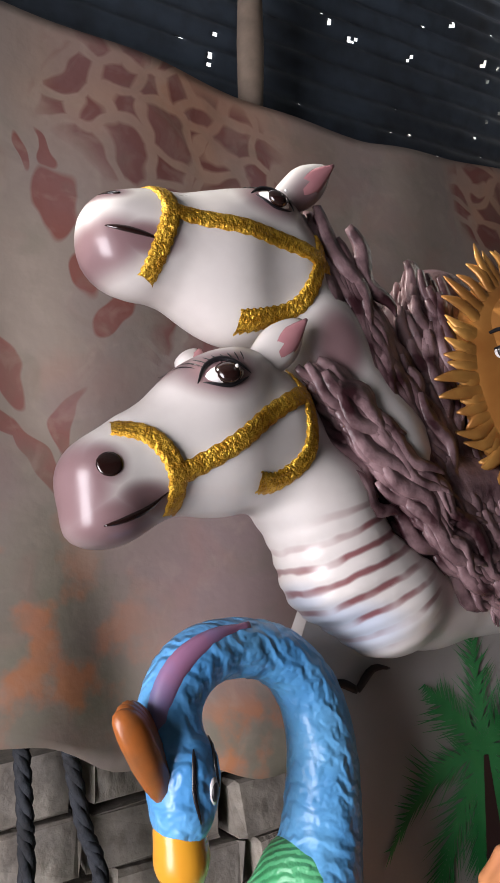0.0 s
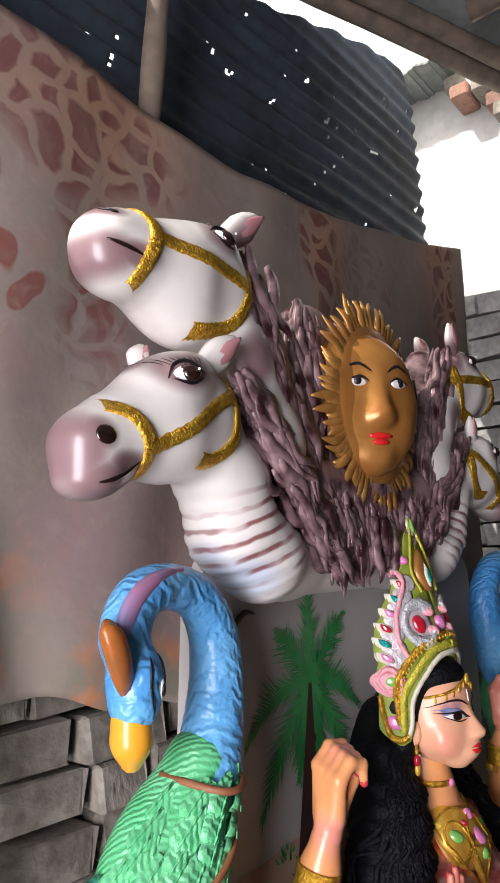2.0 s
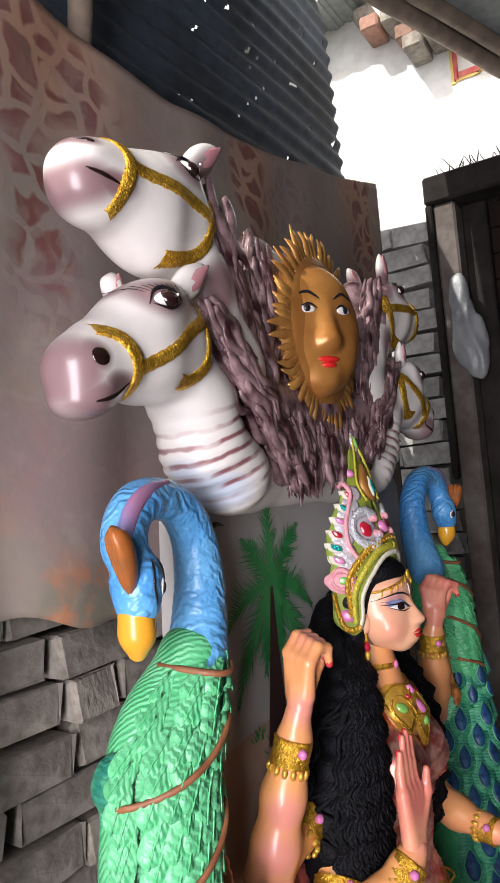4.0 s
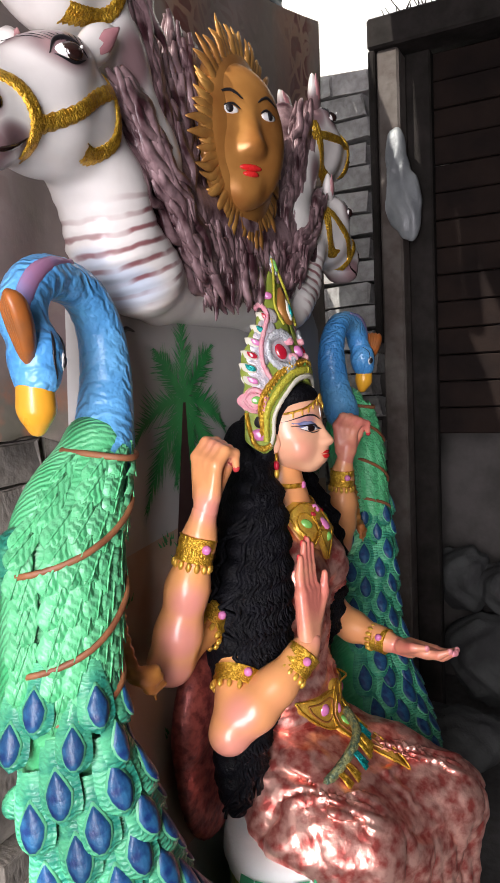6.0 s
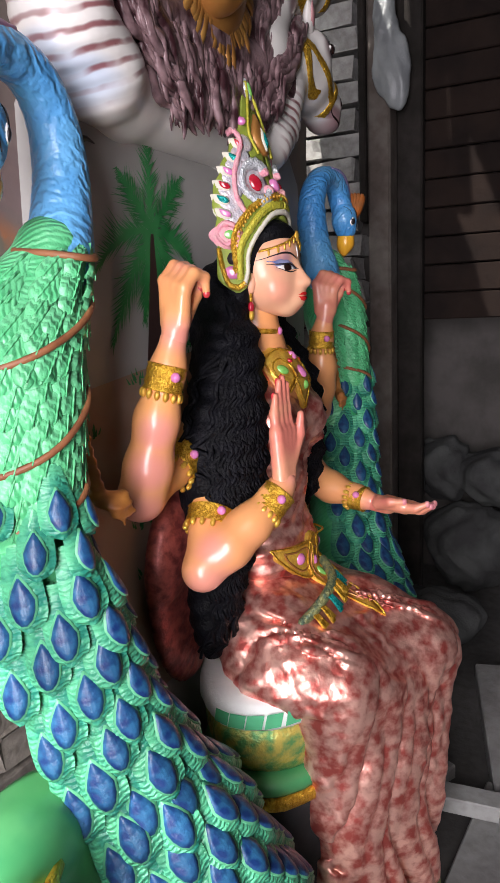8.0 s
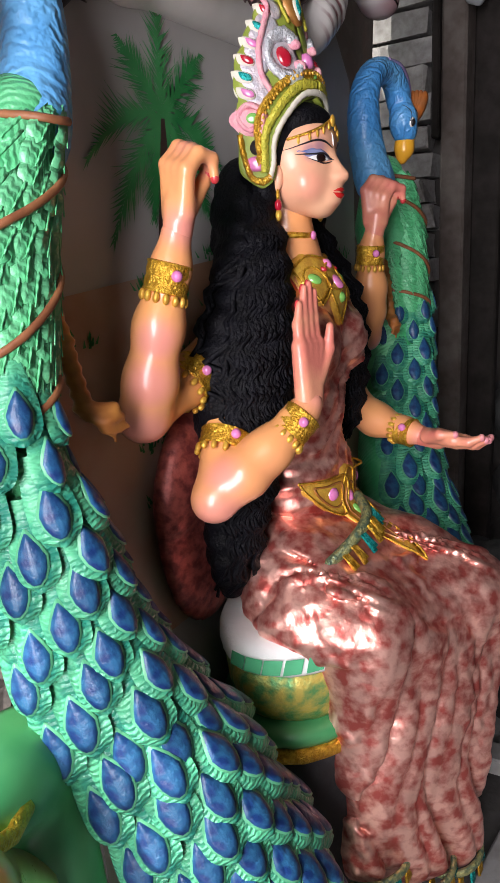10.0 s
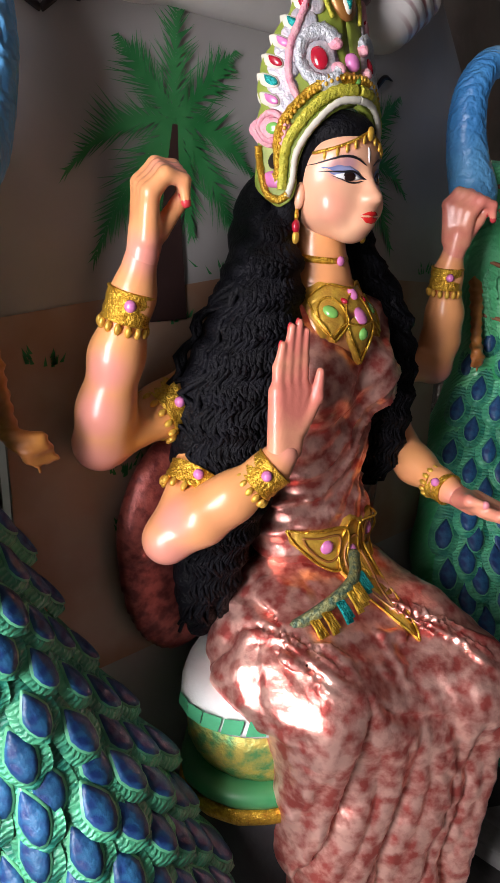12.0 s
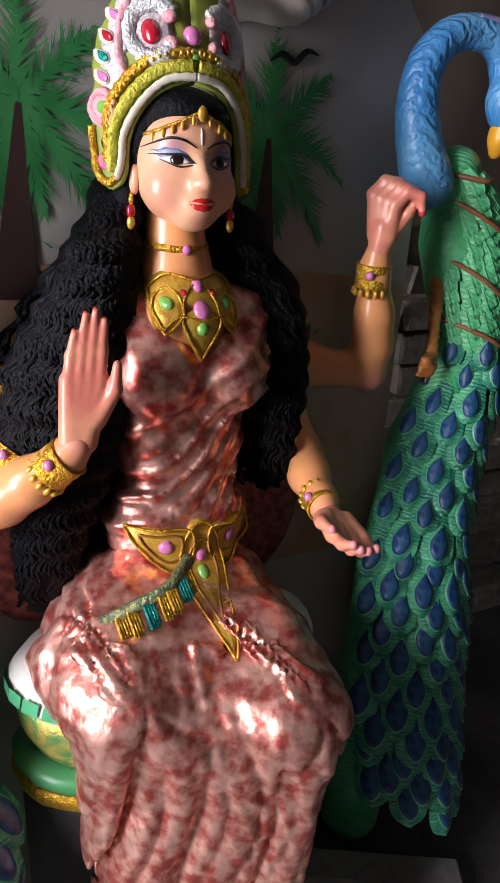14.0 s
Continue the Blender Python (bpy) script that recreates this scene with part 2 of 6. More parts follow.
SKIN = material("painted_skin", (0.80, 0.37, 0.13), (0.76, 0.32, 0.14), 6, 0.33, bump=0.05, coat=0.3)
PALM = material("painted_palm_red", (0.66, 0.20, 0.15), (0.74, 0.32, 0.19), 16, 0.36, bump=0.25, coat=0.25)
FACE = material("painted_face", (0.82, 0.47, 0.28), (0.80, 0.40, 0.25), 8, 0.34, bump=0.03, coat=0.25)
BLUSH = material("pink_blush", (0.72, 0.26, 0.30), (0.70, 0.3, 0.26), 18, 0.35, coat=0.2)
NAIL = material("red_nail_paint", (0.62, 0.05, 0.06), None, 20, 0.25, coat=0.3)
LIP = material("red_lip_paint", (0.65, 0.02, 0.02), None, 20, 0.25, coat=0.4)
INK = material("black_paint", (0.012, 0.010, 0.012), None, 20, 0.3)
EYEWHITE = material("white_paint_gloss", (0.82, 0.80, 0.78), None, 20, 0.2, coat=0.5)
IRIS = material("brown_eye_paint", (0.016, 0.006, 0.005), None, 20, 0.15, coat=0.6)
LID = material("blue_lid_paint", (0.10, 0.13, 0.30), (0.22, 0.24, 0.40), 25, 0.35)
HAIR = material("black_jute_hair", (0.0025, 0.0025, 0.0035), (0.005, 0.005, 0.0075), 30, 0.55, bump=0.9, bump_scale=160, spec=0.14)
GOLD = material("gold_zari_trim", (0.80, 0.50, 0.06), (0.55, 0.28, 0.02), 130, 0.32, metal=0.75, bump=1.0, bump_scale=260)
GOLDLEAF = material("gold_paper_ornament", (0.78, 0.50, 0.07), (0.62, 0.33, 0.05), 70, 0.35, metal=0.45, bump=0.4, bump_scale=120)
BRONZE = material("bronze_gold_paint", (0.44, 0.20, 0.05), (0.33, 0.13, 0.03), 12, 0.34, metal=0.3, bump=0.1, coat=0.15)
GEMPINK = material("pink_gem", (0.72, 0.22, 0.50), None, 60, 0.15, coat=0.6)
GEMGREEN = material("green_gem", (0.22, 0.55, 0.12), None, 60, 0.15, coat=0.6)
GEMRED = material("red_gem", (0.45, 0.01, 0.03), None, 60, 0.12, coat=0.7)
TEAL = material("teal_sequin_tassel", (0.0, 0.26, 0.25), (0.02, 0.42, 0.38), 150, 0.25, metal=0.5, bump=1, bump_scale=220)
BEADS = material("green_gold_bead_braid", (0.30, 0.30, 0.12), (0.07, 0.12, 0.08), 120, 0.35, metal=0.4, bump=1, bump_scale=220)
WHITEHORSE = material("white_horse_paint", (0.80, 0.77, 0.73), (0.70, 0.66, 0.63), 5, 0.32, bump=0.08, bump_scale=25, coat=0.25, grime=0.12)
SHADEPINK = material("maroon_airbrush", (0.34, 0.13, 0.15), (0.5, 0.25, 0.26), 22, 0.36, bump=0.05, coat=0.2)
STRIPE = material("maroon_stripe_paint", (0.20, 0.05, 0.06), (0.34, 0.12, 0.12), 26, 0.4, coat=0.1)
MANE = material("purple_brown_mane", (0.040, 0.013, 0.017), (0.31, 0.20, 0.21), 24, 0.38, bump=0.6, bump_scale=90, coat=0.15)
BLUE = material("peacock_blue_paint", (0.06, 0.27, 0.62), (0.13, 0.40, 0.72), 9, 0.35, bump=0.5, wave=("DIAGONAL", 22, 7, 2.0), coat=0.2)
PURPLE = material("purple_airbrush", (0.36, 0.17, 0.30), (0.22, 0.22, 0.45), 14, 0.4)
GREEN = material("wing_green_paint", (0.06, 0.42, 0.16), (0.14, 0.52, 0.25), 14, 0.36, bump=0.4, wave=("DIAGONAL", 50, 3, 2.0), coat=0.15, rand=0.12)
TAILGREEN = material("tail_green_paint", (0.02, 0.22, 0.15), (0.10, 0.46, 0.24), 30, 0.40, bump=0.5, wave=("Z", 40, 5, 2.0), coat=0.08, rand=0.18)
EYEBLUE = material("feather_eye_blue", (0.006, 0.028, 0.125), (0.020, 0.105, 0.225), 55, 0.42, bump=0.6, bump_scale=90, coat=0.05, rand=0.2)
CORD = material("brown_cord_paint", (0.20, 0.07, 0.03), (0.30, 0.12, 0.05), 30, 0.5, bump=0.4)
BEAK = material("yellow_beak_paint", (0.85, 0.42, 0.03), (0.75, 0.33, 0.03), 10, 0.3, coat=0.3)
COMB = material("orange_brown_comb", (0.42, 0.12, 0.02), (0.28, 0.10, 0.03), 25, 0.4, bump=0.3, coat=0.2)
CLAW = material("orange_leg_paint", (0.62, 0.26, 0.06), (0.45, 0.16, 0.04), 20, 0.4, bump=0.3)
BRICK = material("grey_brick", (0.33, 0.30, 0.255), (0.22, 0.20, 0.175), 14, 0.9, bump=1.0, bump_scale=45, rand=0.28, grime=0.5)
REDBRICK = material("faded_red_brick", (0.36, 0.19, 0.14), (0.28, 0.17, 0.13), 14, 0.9, bump=1.0, bump_scale=45, rand=0.15, grime=0.4)
# Lighter copy of the grey brick; the pillar's daylight is in its colour.
LITBRICK = material("lit_grey_brick", (0.42, 0.41, 0.40), (0.30, 0.29, 0.28), 14, 0.9, bump=1.0, bump_scale=45, rand=0.2, grime=0.4)
LIME = material("lime_washed_wall", (0.80, 0.80, 0.78), (0.66, 0.66, 0.64), 2, 0.9, bump=0.4, bump_scale=18, grime=0.2)
DARKWALL = material("dark_backing_wall", (0.10, 0.09, 0.085), (0.06, 0.055, 0.05), 5, 0.95, bump=0.5)
EARTH = material("dusty_floor", (0.10, 0.095, 0.09), (0.06, 0.057, 0.055), 4, 0.9, bump=0.8, bump_scale=30, grime=0.4, spec=0.2)
TIN = material("rusty_tin_sheet", (0.065, 0.088, 0.118), (0.038, 0.048, 0.062), 3, 0.55, metal=0.35, bump=0.3, bump_scale=20, grime=0.5)
ROOFTIN = material("grey_green_roof_sheet", (0.30, 0.33, 0.32), (0.20, 0.22, 0.21), 3, 0.7, bump=0.4, bump_scale=20, grime=0.4)
BAMBOO = material("bamboo_pole", (0.26, 0.20, 0.15), (0.17, 0.13, 0.10), 12, 0.75, bump=0.4)
# Weathered timber, colour lowered to carry the shade of the deep doorway.
SHADEWOOD = material("shaded_weathered_wood", (0.030, 0.025, 0.023), (0.016, 0.014, 0.012), 7, 0.8, bump=0.8, bump_scale=30, grime=0.3, spec=0.15)
POSTWOOD = material("grey_brown_post", (0.15, 0.13, 0.115), (0.09, 0.07, 0.06), 6, 0.85, bump=0.8, bump_scale=30, grime=0.4)
# Brown boards taken near black; the store's shade is in the colour.
SHUTTER = material("shaded_brown_boards", (0.020, 0.0125, 0.010), (0.012, 0.008, 0.007), 6, 0.8, bump=0.6, bump_scale=30, spec=0.12)
PLASTIC = material("pale_plastic_bag", (0.25, 0.265, 0.27), (0.17, 0.18, 0.19), 9, 0.4, bump=0.9, bump_scale=30)
SACK = material("grey_sack_cloth", (0.085, 0.088, 0.085), (0.05, 0.05, 0.05), 6, 0.9, bump=0.8, bump_scale=60, spec=0.15)
PLANK = material("grey_dusty_plank", (0.30, 0.30, 0.29), (0.20, 0.19, 0.185), 6, 0.85, bump=0.6, bump_scale=40, rand=0.2, grime=0.3)
PANEL = material("painted_backboard", (0.46, 0.44, 0.42), (0.36, 0.345, 0.33), 3, 0.6, bump=0.1)
PALMGREEN = material("airbrushed_palm_green", (0.02, 0.20, 0.05), (0.05, 0.30, 0.09), 20, 0.55)
TRUNK = material("dark_trunk_paint", (0.045, 0.02, 0.018), None, 12, 0.6)
WHITECLOTH = material("white_seat_cloth", (0.80, 0.80, 0.78), (0.70, 0.72, 0.70), 9, 0.6, bump=0.4, bump_scale=50)
PATCHGREEN = material("green_cloth_patch", (0.08, 0.42, 0.20), None, 20, 0.6)
BROCADE = material("gold_green_brocade", (0.55, 0.45, 0.10), (0.10, 0.30, 0.10), 45, 0.4, metal=0.35, bump=0.8, bump_scale=120)
SEATGREEN = material("green_seat_paint", (0.05, 0.27, 0.10), (0.09, 0.34, 0.13), 10, 0.4, coat=0.1)
BLACKCLOTH = material("black_base_cloth", (0.02, 0.02, 0.022), (0.035, 0.035, 0.04), 8, 0.9, bump=0.6)
CROWNGREEN = material("olive_crown_card", (0.28, 0.34, 0.05), (0.22, 0.28, 0.04), 40, 0.5, bump=0.3)
CROWNYELLOW = material("yellow_green_cord", (0.62, 0.55, 0.06), (0.5, 0.48, 0.05), 90, 0.4, metal=0.2, bump=1, bump_scale=200)
CROWNPINK = material("pink_braid", (0.78, 0.30, 0.38), (0.75, 0.4, 0.42), 80, 0.5, bump=0.8, bump_scale=180)
SILVER = material("silver_white_zari", (0.75, 0.76, 0.78), (0.55, 0.58, 0.62), 140, 0.35, metal=0.4, bump=1, bump_scale=240)
CROWNPALE = material("pale_silver_pink_foil", (0.62, 0.52, 0.54), (0.50, 0.50, 0.55), 60, 0.35, metal=0.3, bump=0.7, bump_scale=150)
CREAM = material("cream_card_edge", (0.74, 0.70, 0.58), None, 30, 0.6)
REDPAINT = material("faded_red_sign_paint", (0.55, 0.10, 0.10), (0.6, 0.2, 0.15), 20, 0.8)
OCHRE = material("faded_yellow_sign_paint", (0.75, 0.55, 0.18), None, 20, 0.8)
ROSE = material("rose_backrest_cloth", (0.40, 0.10, 0.08), (0.16, 0.03, 0.03), 60, 0.4, metal=0.4, bump=1.0)
GOOSEGOLD = material("gold_head_paint", (0.62, 0.42, 0.13), (0.5, 0.32, 0.09), 10, 0.3, metal=0.45, coat=0.2)

# sari: crushed metallic tissue with red-brown brocade blotches
SARI = material("copper_tissue_sari", (1.0, 0.57, 0.47), (0.58, 0.12, 0.10), 40, 0.34, metal=0.78, bump=0.7, bump_scale=13, detail=8)
for node in SARI.node_tree.nodes:
    if node.type == "BUMP":
        node.inputs["Distance"].default_value = 0.012


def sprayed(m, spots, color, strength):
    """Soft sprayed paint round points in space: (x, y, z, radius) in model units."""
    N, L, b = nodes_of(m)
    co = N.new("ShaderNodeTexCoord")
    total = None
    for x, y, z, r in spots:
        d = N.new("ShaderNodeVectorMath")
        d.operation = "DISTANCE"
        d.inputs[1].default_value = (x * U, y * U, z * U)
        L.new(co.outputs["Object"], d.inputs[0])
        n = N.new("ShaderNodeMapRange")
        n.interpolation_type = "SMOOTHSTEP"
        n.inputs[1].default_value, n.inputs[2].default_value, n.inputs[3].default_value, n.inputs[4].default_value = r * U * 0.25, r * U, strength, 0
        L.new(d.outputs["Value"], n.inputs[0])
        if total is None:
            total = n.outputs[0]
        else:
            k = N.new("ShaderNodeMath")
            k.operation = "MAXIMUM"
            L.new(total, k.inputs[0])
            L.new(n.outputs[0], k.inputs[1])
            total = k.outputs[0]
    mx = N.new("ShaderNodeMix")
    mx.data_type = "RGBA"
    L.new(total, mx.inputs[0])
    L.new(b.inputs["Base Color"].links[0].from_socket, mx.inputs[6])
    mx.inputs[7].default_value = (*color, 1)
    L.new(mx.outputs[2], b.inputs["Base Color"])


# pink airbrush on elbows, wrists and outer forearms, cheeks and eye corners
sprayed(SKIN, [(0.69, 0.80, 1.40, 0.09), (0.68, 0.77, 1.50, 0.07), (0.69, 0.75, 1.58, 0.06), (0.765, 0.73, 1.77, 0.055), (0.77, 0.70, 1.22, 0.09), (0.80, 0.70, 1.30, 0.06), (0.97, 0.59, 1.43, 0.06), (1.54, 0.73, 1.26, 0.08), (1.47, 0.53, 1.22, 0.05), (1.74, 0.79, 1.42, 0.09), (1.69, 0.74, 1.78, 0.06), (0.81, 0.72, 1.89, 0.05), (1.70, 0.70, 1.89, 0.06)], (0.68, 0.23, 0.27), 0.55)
sprayed(FACE, [(1.128, 0.66, 1.845, 0.050), (1.286, 0.66, 1.845, 0.050), (1.207, 0.63, 1.80, 0.03)], (0.78, 0.22, 0.18), 0.35)
sprayed(FACE, [(1.158, 0.645, 1.925, 0.034), (1.256, 0.645, 1.925, 0.034), (1.14, 0.66, 1.92, 0.03), (1.274, 0.66, 1.92, 0.03)], (0.24, 0.13, 0.24), 0.7)

# printed cloth: beige, giraffe blotches in bands, leaves and orange flowers
def printed_cloth():
    m = material("printed_hanging_cloth", (0.285, 0.235, 0.195), (0.225, 0.185, 0.165), 2.2, 0.85, bump=0.35, bump_scale=30)
    N, L, b = nodes_of(m)
    co = N.new("ShaderNodeTexCoord")
    warp = N.new("ShaderNodeTexNoise")
    warp.inputs["Scale"].default_value = 6.0
    L.new(co.outputs["Object"], warp.inputs["Vector"])
    wa = N.new("ShaderNodeVectorMath")
    wa.operation = "SCALE"
    wa.inputs["Scale"].default_value = 0.16
    L.new(warp.outputs["Color"], wa.inputs[0])
    ad = N.new("ShaderNodeVectorMath")
    L.new(co.outputs["Object"], ad.inputs[0])
    L.new(wa.outputs[0], ad.inputs[1])
    sep = N.new("ShaderNodeSeparateXYZ")
    L.new(ad.outputs[0], sep.inputs[0])

    def calc(op, a, c=None, d=None):
        n = N.new("ShaderNodeMath")
        n.operation = op
        for i, v in enumerate((a, c, d)):
            if v is None:
                continue
            if isinstance(v, (int, float)):
                n.inputs[i].default_value = v
            else:
                L.new(v, n.inputs[i])
        return n.outputs[0]

    def zone(cx, cz, rx, rz, turn=0, soft=0.35):
        """1 inside a soft ellipse."""
        c, s = math.cos(radians(turn)), math.sin(radians(turn))
        dx, dz = calc("SUBTRACT", sep.outputs[0], cx * U + 0.06), calc("SUBTRACT", sep.outputs[2], cz * U + 0.06)
        u = calc("DIVIDE", calc("ADD", calc("MULTIPLY", dx, c), calc("MULTIPLY", dz, s)), rx * U)
        v = calc("DIVIDE", calc("SUBTRACT", calc("MULTIPLY", dz, c), calc("MULTIPLY", dx, s)), rz * U)
        d = calc("SQRT", calc("ADD", calc("MULTIPLY", u, u), calc("MULTIPLY", v, v)))
        n = N.new("ShaderNodeMapRange")
        n.inputs[1].default_value, n.inputs[2].default_value, n.inputs[3].default_value, n.inputs[4].default_value = 1 - soft, 1, 1, 0
        L.new(d, n.inputs[0])
        return n.outputs[0]

    def union(a):
        r = a[0]
        for x in a[1:]:
            r = calc("MAXIMUM", r, x)
        return r

    def mix(col, color, fac):
        n = N.new("ShaderNodeMix")
        n.data_type = "RGBA"
        L.new(fac, n.inputs[0])
        L.new(col, n.inputs[6])
        n.inputs[7].default_value = (*color, 1)
        return n.outputs[2]

    base = b.inputs["Base Color"].links[0].from_socket
    vor = N.new("ShaderNodeTexVoronoi")
    vor.feature = "DISTANCE_TO_EDGE"
    vor.inputs["Scale"].default_value = 13
    L.new(ad.outputs[0], vor.inputs["Vector"])
    cells = N.new("ShaderNodeMapRange")
    cells.inputs[1].default_value, cells.inputs[2].default_value = 0.10, 0.18
    L.new(vor.outputs["Distance"], cells.inputs[0])
    vor2 = N.new("ShaderNodeTexVoronoi")
    vor2.feature = "DISTANCE_TO_EDGE"
    vor2.inputs["Scale"].default_value = 18
    L.new(ad.outputs[0], vor2.inputs["Vector"])
    cells2 = N.new("ShaderNodeMapRange")
    cells2.inputs[1].default_value, cells2.inputs[2].default_value = 0.13, 0.2
    L.new(vor2.outputs["Distance"], cells2.inputs[0])
    giraffe = union([zone(0.60, 3.45, 0.22, 0.30, 25), zone(0.86, 3.42, 0.20, 0.16), zone(0.72, 3.0, 0.12, 0.3, 8), zone(1.80, 3.42, 0.14, 0.30), zone(2.95, 3.6, 0.16, 0.6)])
    small = union([zone(0.75, 2.75, 0.16, 0.34, 10), zone(2.15, 3.45, 0.24, 0.3)])
    body = union([zone(0.40, 3.17, 0.05, 0.1, 0, 0.15), zone(0.47, 3.0, 0.04, 0.05, 30, 0.15), zone(0.52, 2.92, 0.03, 0.08, -50, 0.15), zone(0.34, 3.28, 0.012, 0.05, 10, 0.2), zone(0.385, 3.30, 0.012, 0.05, -8, 0.2)])
    leaves = union([zone(0.29, 2.80, 0.03, 0.10, 35, 0.12), zone(0.25, 2.70, 0.03, 0.10, 70, 0.12), zone(0.34, 2.62, 0.028, 0.10, 25, 0.12), zone(0.42, 2.69, 0.025, 0.08, -20, 0.12), zone(0.16, 2.86, 0.03, 0.1, 20, 0.12), zone(0.17, 2.60, 0.03, 0.1, 55, 0.12)])
    warm = union([zone(0.75, 3.5, 0.5, 0.35, 0, 0.9), zone(1.85, 3.45, 0.22, 0.4, 0, 0.9), zone(2.9, 3.6, 0.3, 0.7, 0, 0.8)])
    col = mix(base, (0.44, 0.23, 0.14), calc("MULTIPLY", warm, 0.8))
    col = mix(col, (0.17, 0.055, 0.045), calc("MULTIPLY", calc("MULTIPLY", giraffe, cells.outputs[0]), 0.95))
    col = mix(col, (0.20, 0.13, 0.11), calc("MULTIPLY", calc("MULTIPLY", small, cells2.outputs[0]), 0.7))
    col = mix(col, (0.20, 0.065, 0.05), calc("MULTIPLY", body, 0.95))
    col = mix(col, (0.22, 0.085, 0.07), calc("MULTIPLY", leaves, 0.9))
    # lower flowers and purple-grey hills
    nz = N.new("ShaderNodeTexNoise")
    nz.inputs["Scale"].default_value, nz.inputs["Detail"].default_value = 13, 8
    L.new(co.outputs["Object"], nz.inputs["Vector"])
    mm = N.new("ShaderNodeMapRange")
    mm.inputs[1].default_value, mm.inputs[2].default_value = 0.48, 0.60
    L.new(nz.outputs["Fac"], mm.inputs[0])
    low = union([zone(0.26, 2.24, 0.38, 0.28, 0, 0.5), zone(0.85, 2.0, 0.3, 0.14, 0, 0.5)])
    hills = union([zone(0.75, 2.35, 0.35, 0.22, 0, 0.6), zone(0.1, 2.5, 0.3, 0.1, 30, 0.8), zone(1.2, 2.2, 0.4, 0.3, 0, 0.6)])
    col = mix(col, (0.24, 0.17, 0.17), calc("MULTIPLY", hills, 0.75))
    col = mix(col, (0.42, 0.17, 0.07), calc("MULTIPLY", calc("MULTIPLY", low, mm.outputs[0]), 0.95))
    col = mix(col, (0.15, 0.17, 0.09), calc("MULTIPLY", calc("MULTIPLY", low, calc("SUBTRACT", 1.0, mm.outputs[0])), 0.45))
    # brushed flowers, leaves and washes of the faded print
    for sc, lo2, hi2, color, amount in ((8.0, 0.50, 0.72, (0.33, 0.17, 0.13), 0.32), (12.0, 0.52, 0.72, (0.15, 0.155, 0.11), 0.32), (4.0, 0.45, 0.7, (0.21, 0.155, 0.165), 0.4), (20.0, 0.52, 0.70, (0.40, 0.33, 0.27), 0.22)):
        nq = N.new("ShaderNodeTexNoise")
        nq.inputs["Scale"].default_value, nq.inputs["Detail"].default_value, nq.inputs["Distortion"].default_value = sc, 7, 0.4
        L.new(ad.outputs[0], nq.inputs["Vector"])
        mq = N.new("ShaderNodeMapRange")
        mq.inputs[1].default_value, mq.inputs[2].default_value, mq.inputs[4].default_value = lo2, hi2, amount
        L.new(nq.outputs["Fac"], mq.inputs[0])
        col = mix(col, color, mq.outputs[0])
    L.new(col, b.inputs["Base Color"])
    return m


CLOTH = printed_cloth()

# ---- the large structure ----
g = Build()
g.add(*box((-400, -400, -0.3), (400, 400, 0)))
thing("ground", "grey dusty earth floor of the workshop", "ground", kind="structure", build=g, mats=[EARTH], smooth=False)

# Added dark sheet behind the bricks: keeps the glowing haze out of their gaps.
g = Build()
g.add(*box((-1.6, 1.70, 0), (2.75, 1.85, 3.3)))
thing("wall_back", "added dark wall blocking haze behind loose bricks", "wall", kind="structure", build=g, mats=[DARKWALL], smooth=False)

# corrugated tin above the bricks, holed and rusted
def tin_sheet():
    g = Build()
    nx, nz = 330, 120
    x0, x1, z0, z1 = -1.8, 3.12, 3.3, 4.75
    verts, faces = [], []
    for j in range(nz + 1):
        for i in range(nx + 1):
            x, s = x0 + (x1 - x0) * i / nx, j / nz
            top = float(np.interp(x, (0.0, 1.0, 1.69, 2.38, 2.82, 3.0, 3.12), (4.38, 4.46, 4.58, 4.84, 4.985, 5.0, 4.97)))
            z = z0 + (top - z0) * s
            verts.append((x, 1.50 + 0.05 * s + 0.011 * math.sin(z * 2 * math.pi / 0.105) + 0.02 * math.sin(x * 1.7), z + 0.02 * math.sin(x * 0.9)))
    holed = set()
    for _ in range(90):
        cx, cz = rnd.gauss(rnd.choice((0.95, 1.9, 2.4, 2.7, 1.4)), 0.28), rnd.uniform(0.05, 0.98)
        i, j = int((cx - x0) / (x1 - x0) * nx), int(cz * nz)
        for _ in range(rnd.choice((1, 1, 1, 2, 2, 3))):
            holed.add((i, j))
            i, j = i + rnd.choice((0, 1)), j + rnd.choice((0, 0, 1))
    for j in range(nz):
        for i in range(nx):
            if (i, j) not in holed:
                a = j * (nx + 1) + i
                faces.append((a, a + 1, a + nx + 2, a + nx + 1))
    g.add(verts, faces)
    ob = thing("wall_tin", "dark rusty corrugated tin sheet with pinholes", "tin sheet", kind="structure", build=g, mats=[TIN])
    sol = ob.modifiers.new("gauge", "SOLIDIFY")
    sol.thickness = 0.002


tin_sheet()

# roof of the workshop, with bamboo rafters
g = Build()
eave = [(-3.4, 1.44), (1.9, 1.46), (3.24, 1.00), (4.1, 0.72), (4.1, -3.6), (-3.4, -3.6)]
n = len(eave)
g.add([(x, y, 4.80) for x, y in eave] + [(x, y, 4.85) for x, y in eave], [tuple(range(n)), tuple(range(2 * n - 1, n - 1, -1))] + [(i, i + n, (i + 1) % n + n, (i + 1) % n) for i in range(n)])
for k in range(8):
    g.add(*box((-3.4, -3.4 + 0.56 * k, 4.76), (3.1, -3.36 + 0.56 * k, 4.80)))
thing("ceiling", "grey tin roof over the workshop", "roof", kind="structure", build=g, mats=[ROOFTIN], smooth=False)
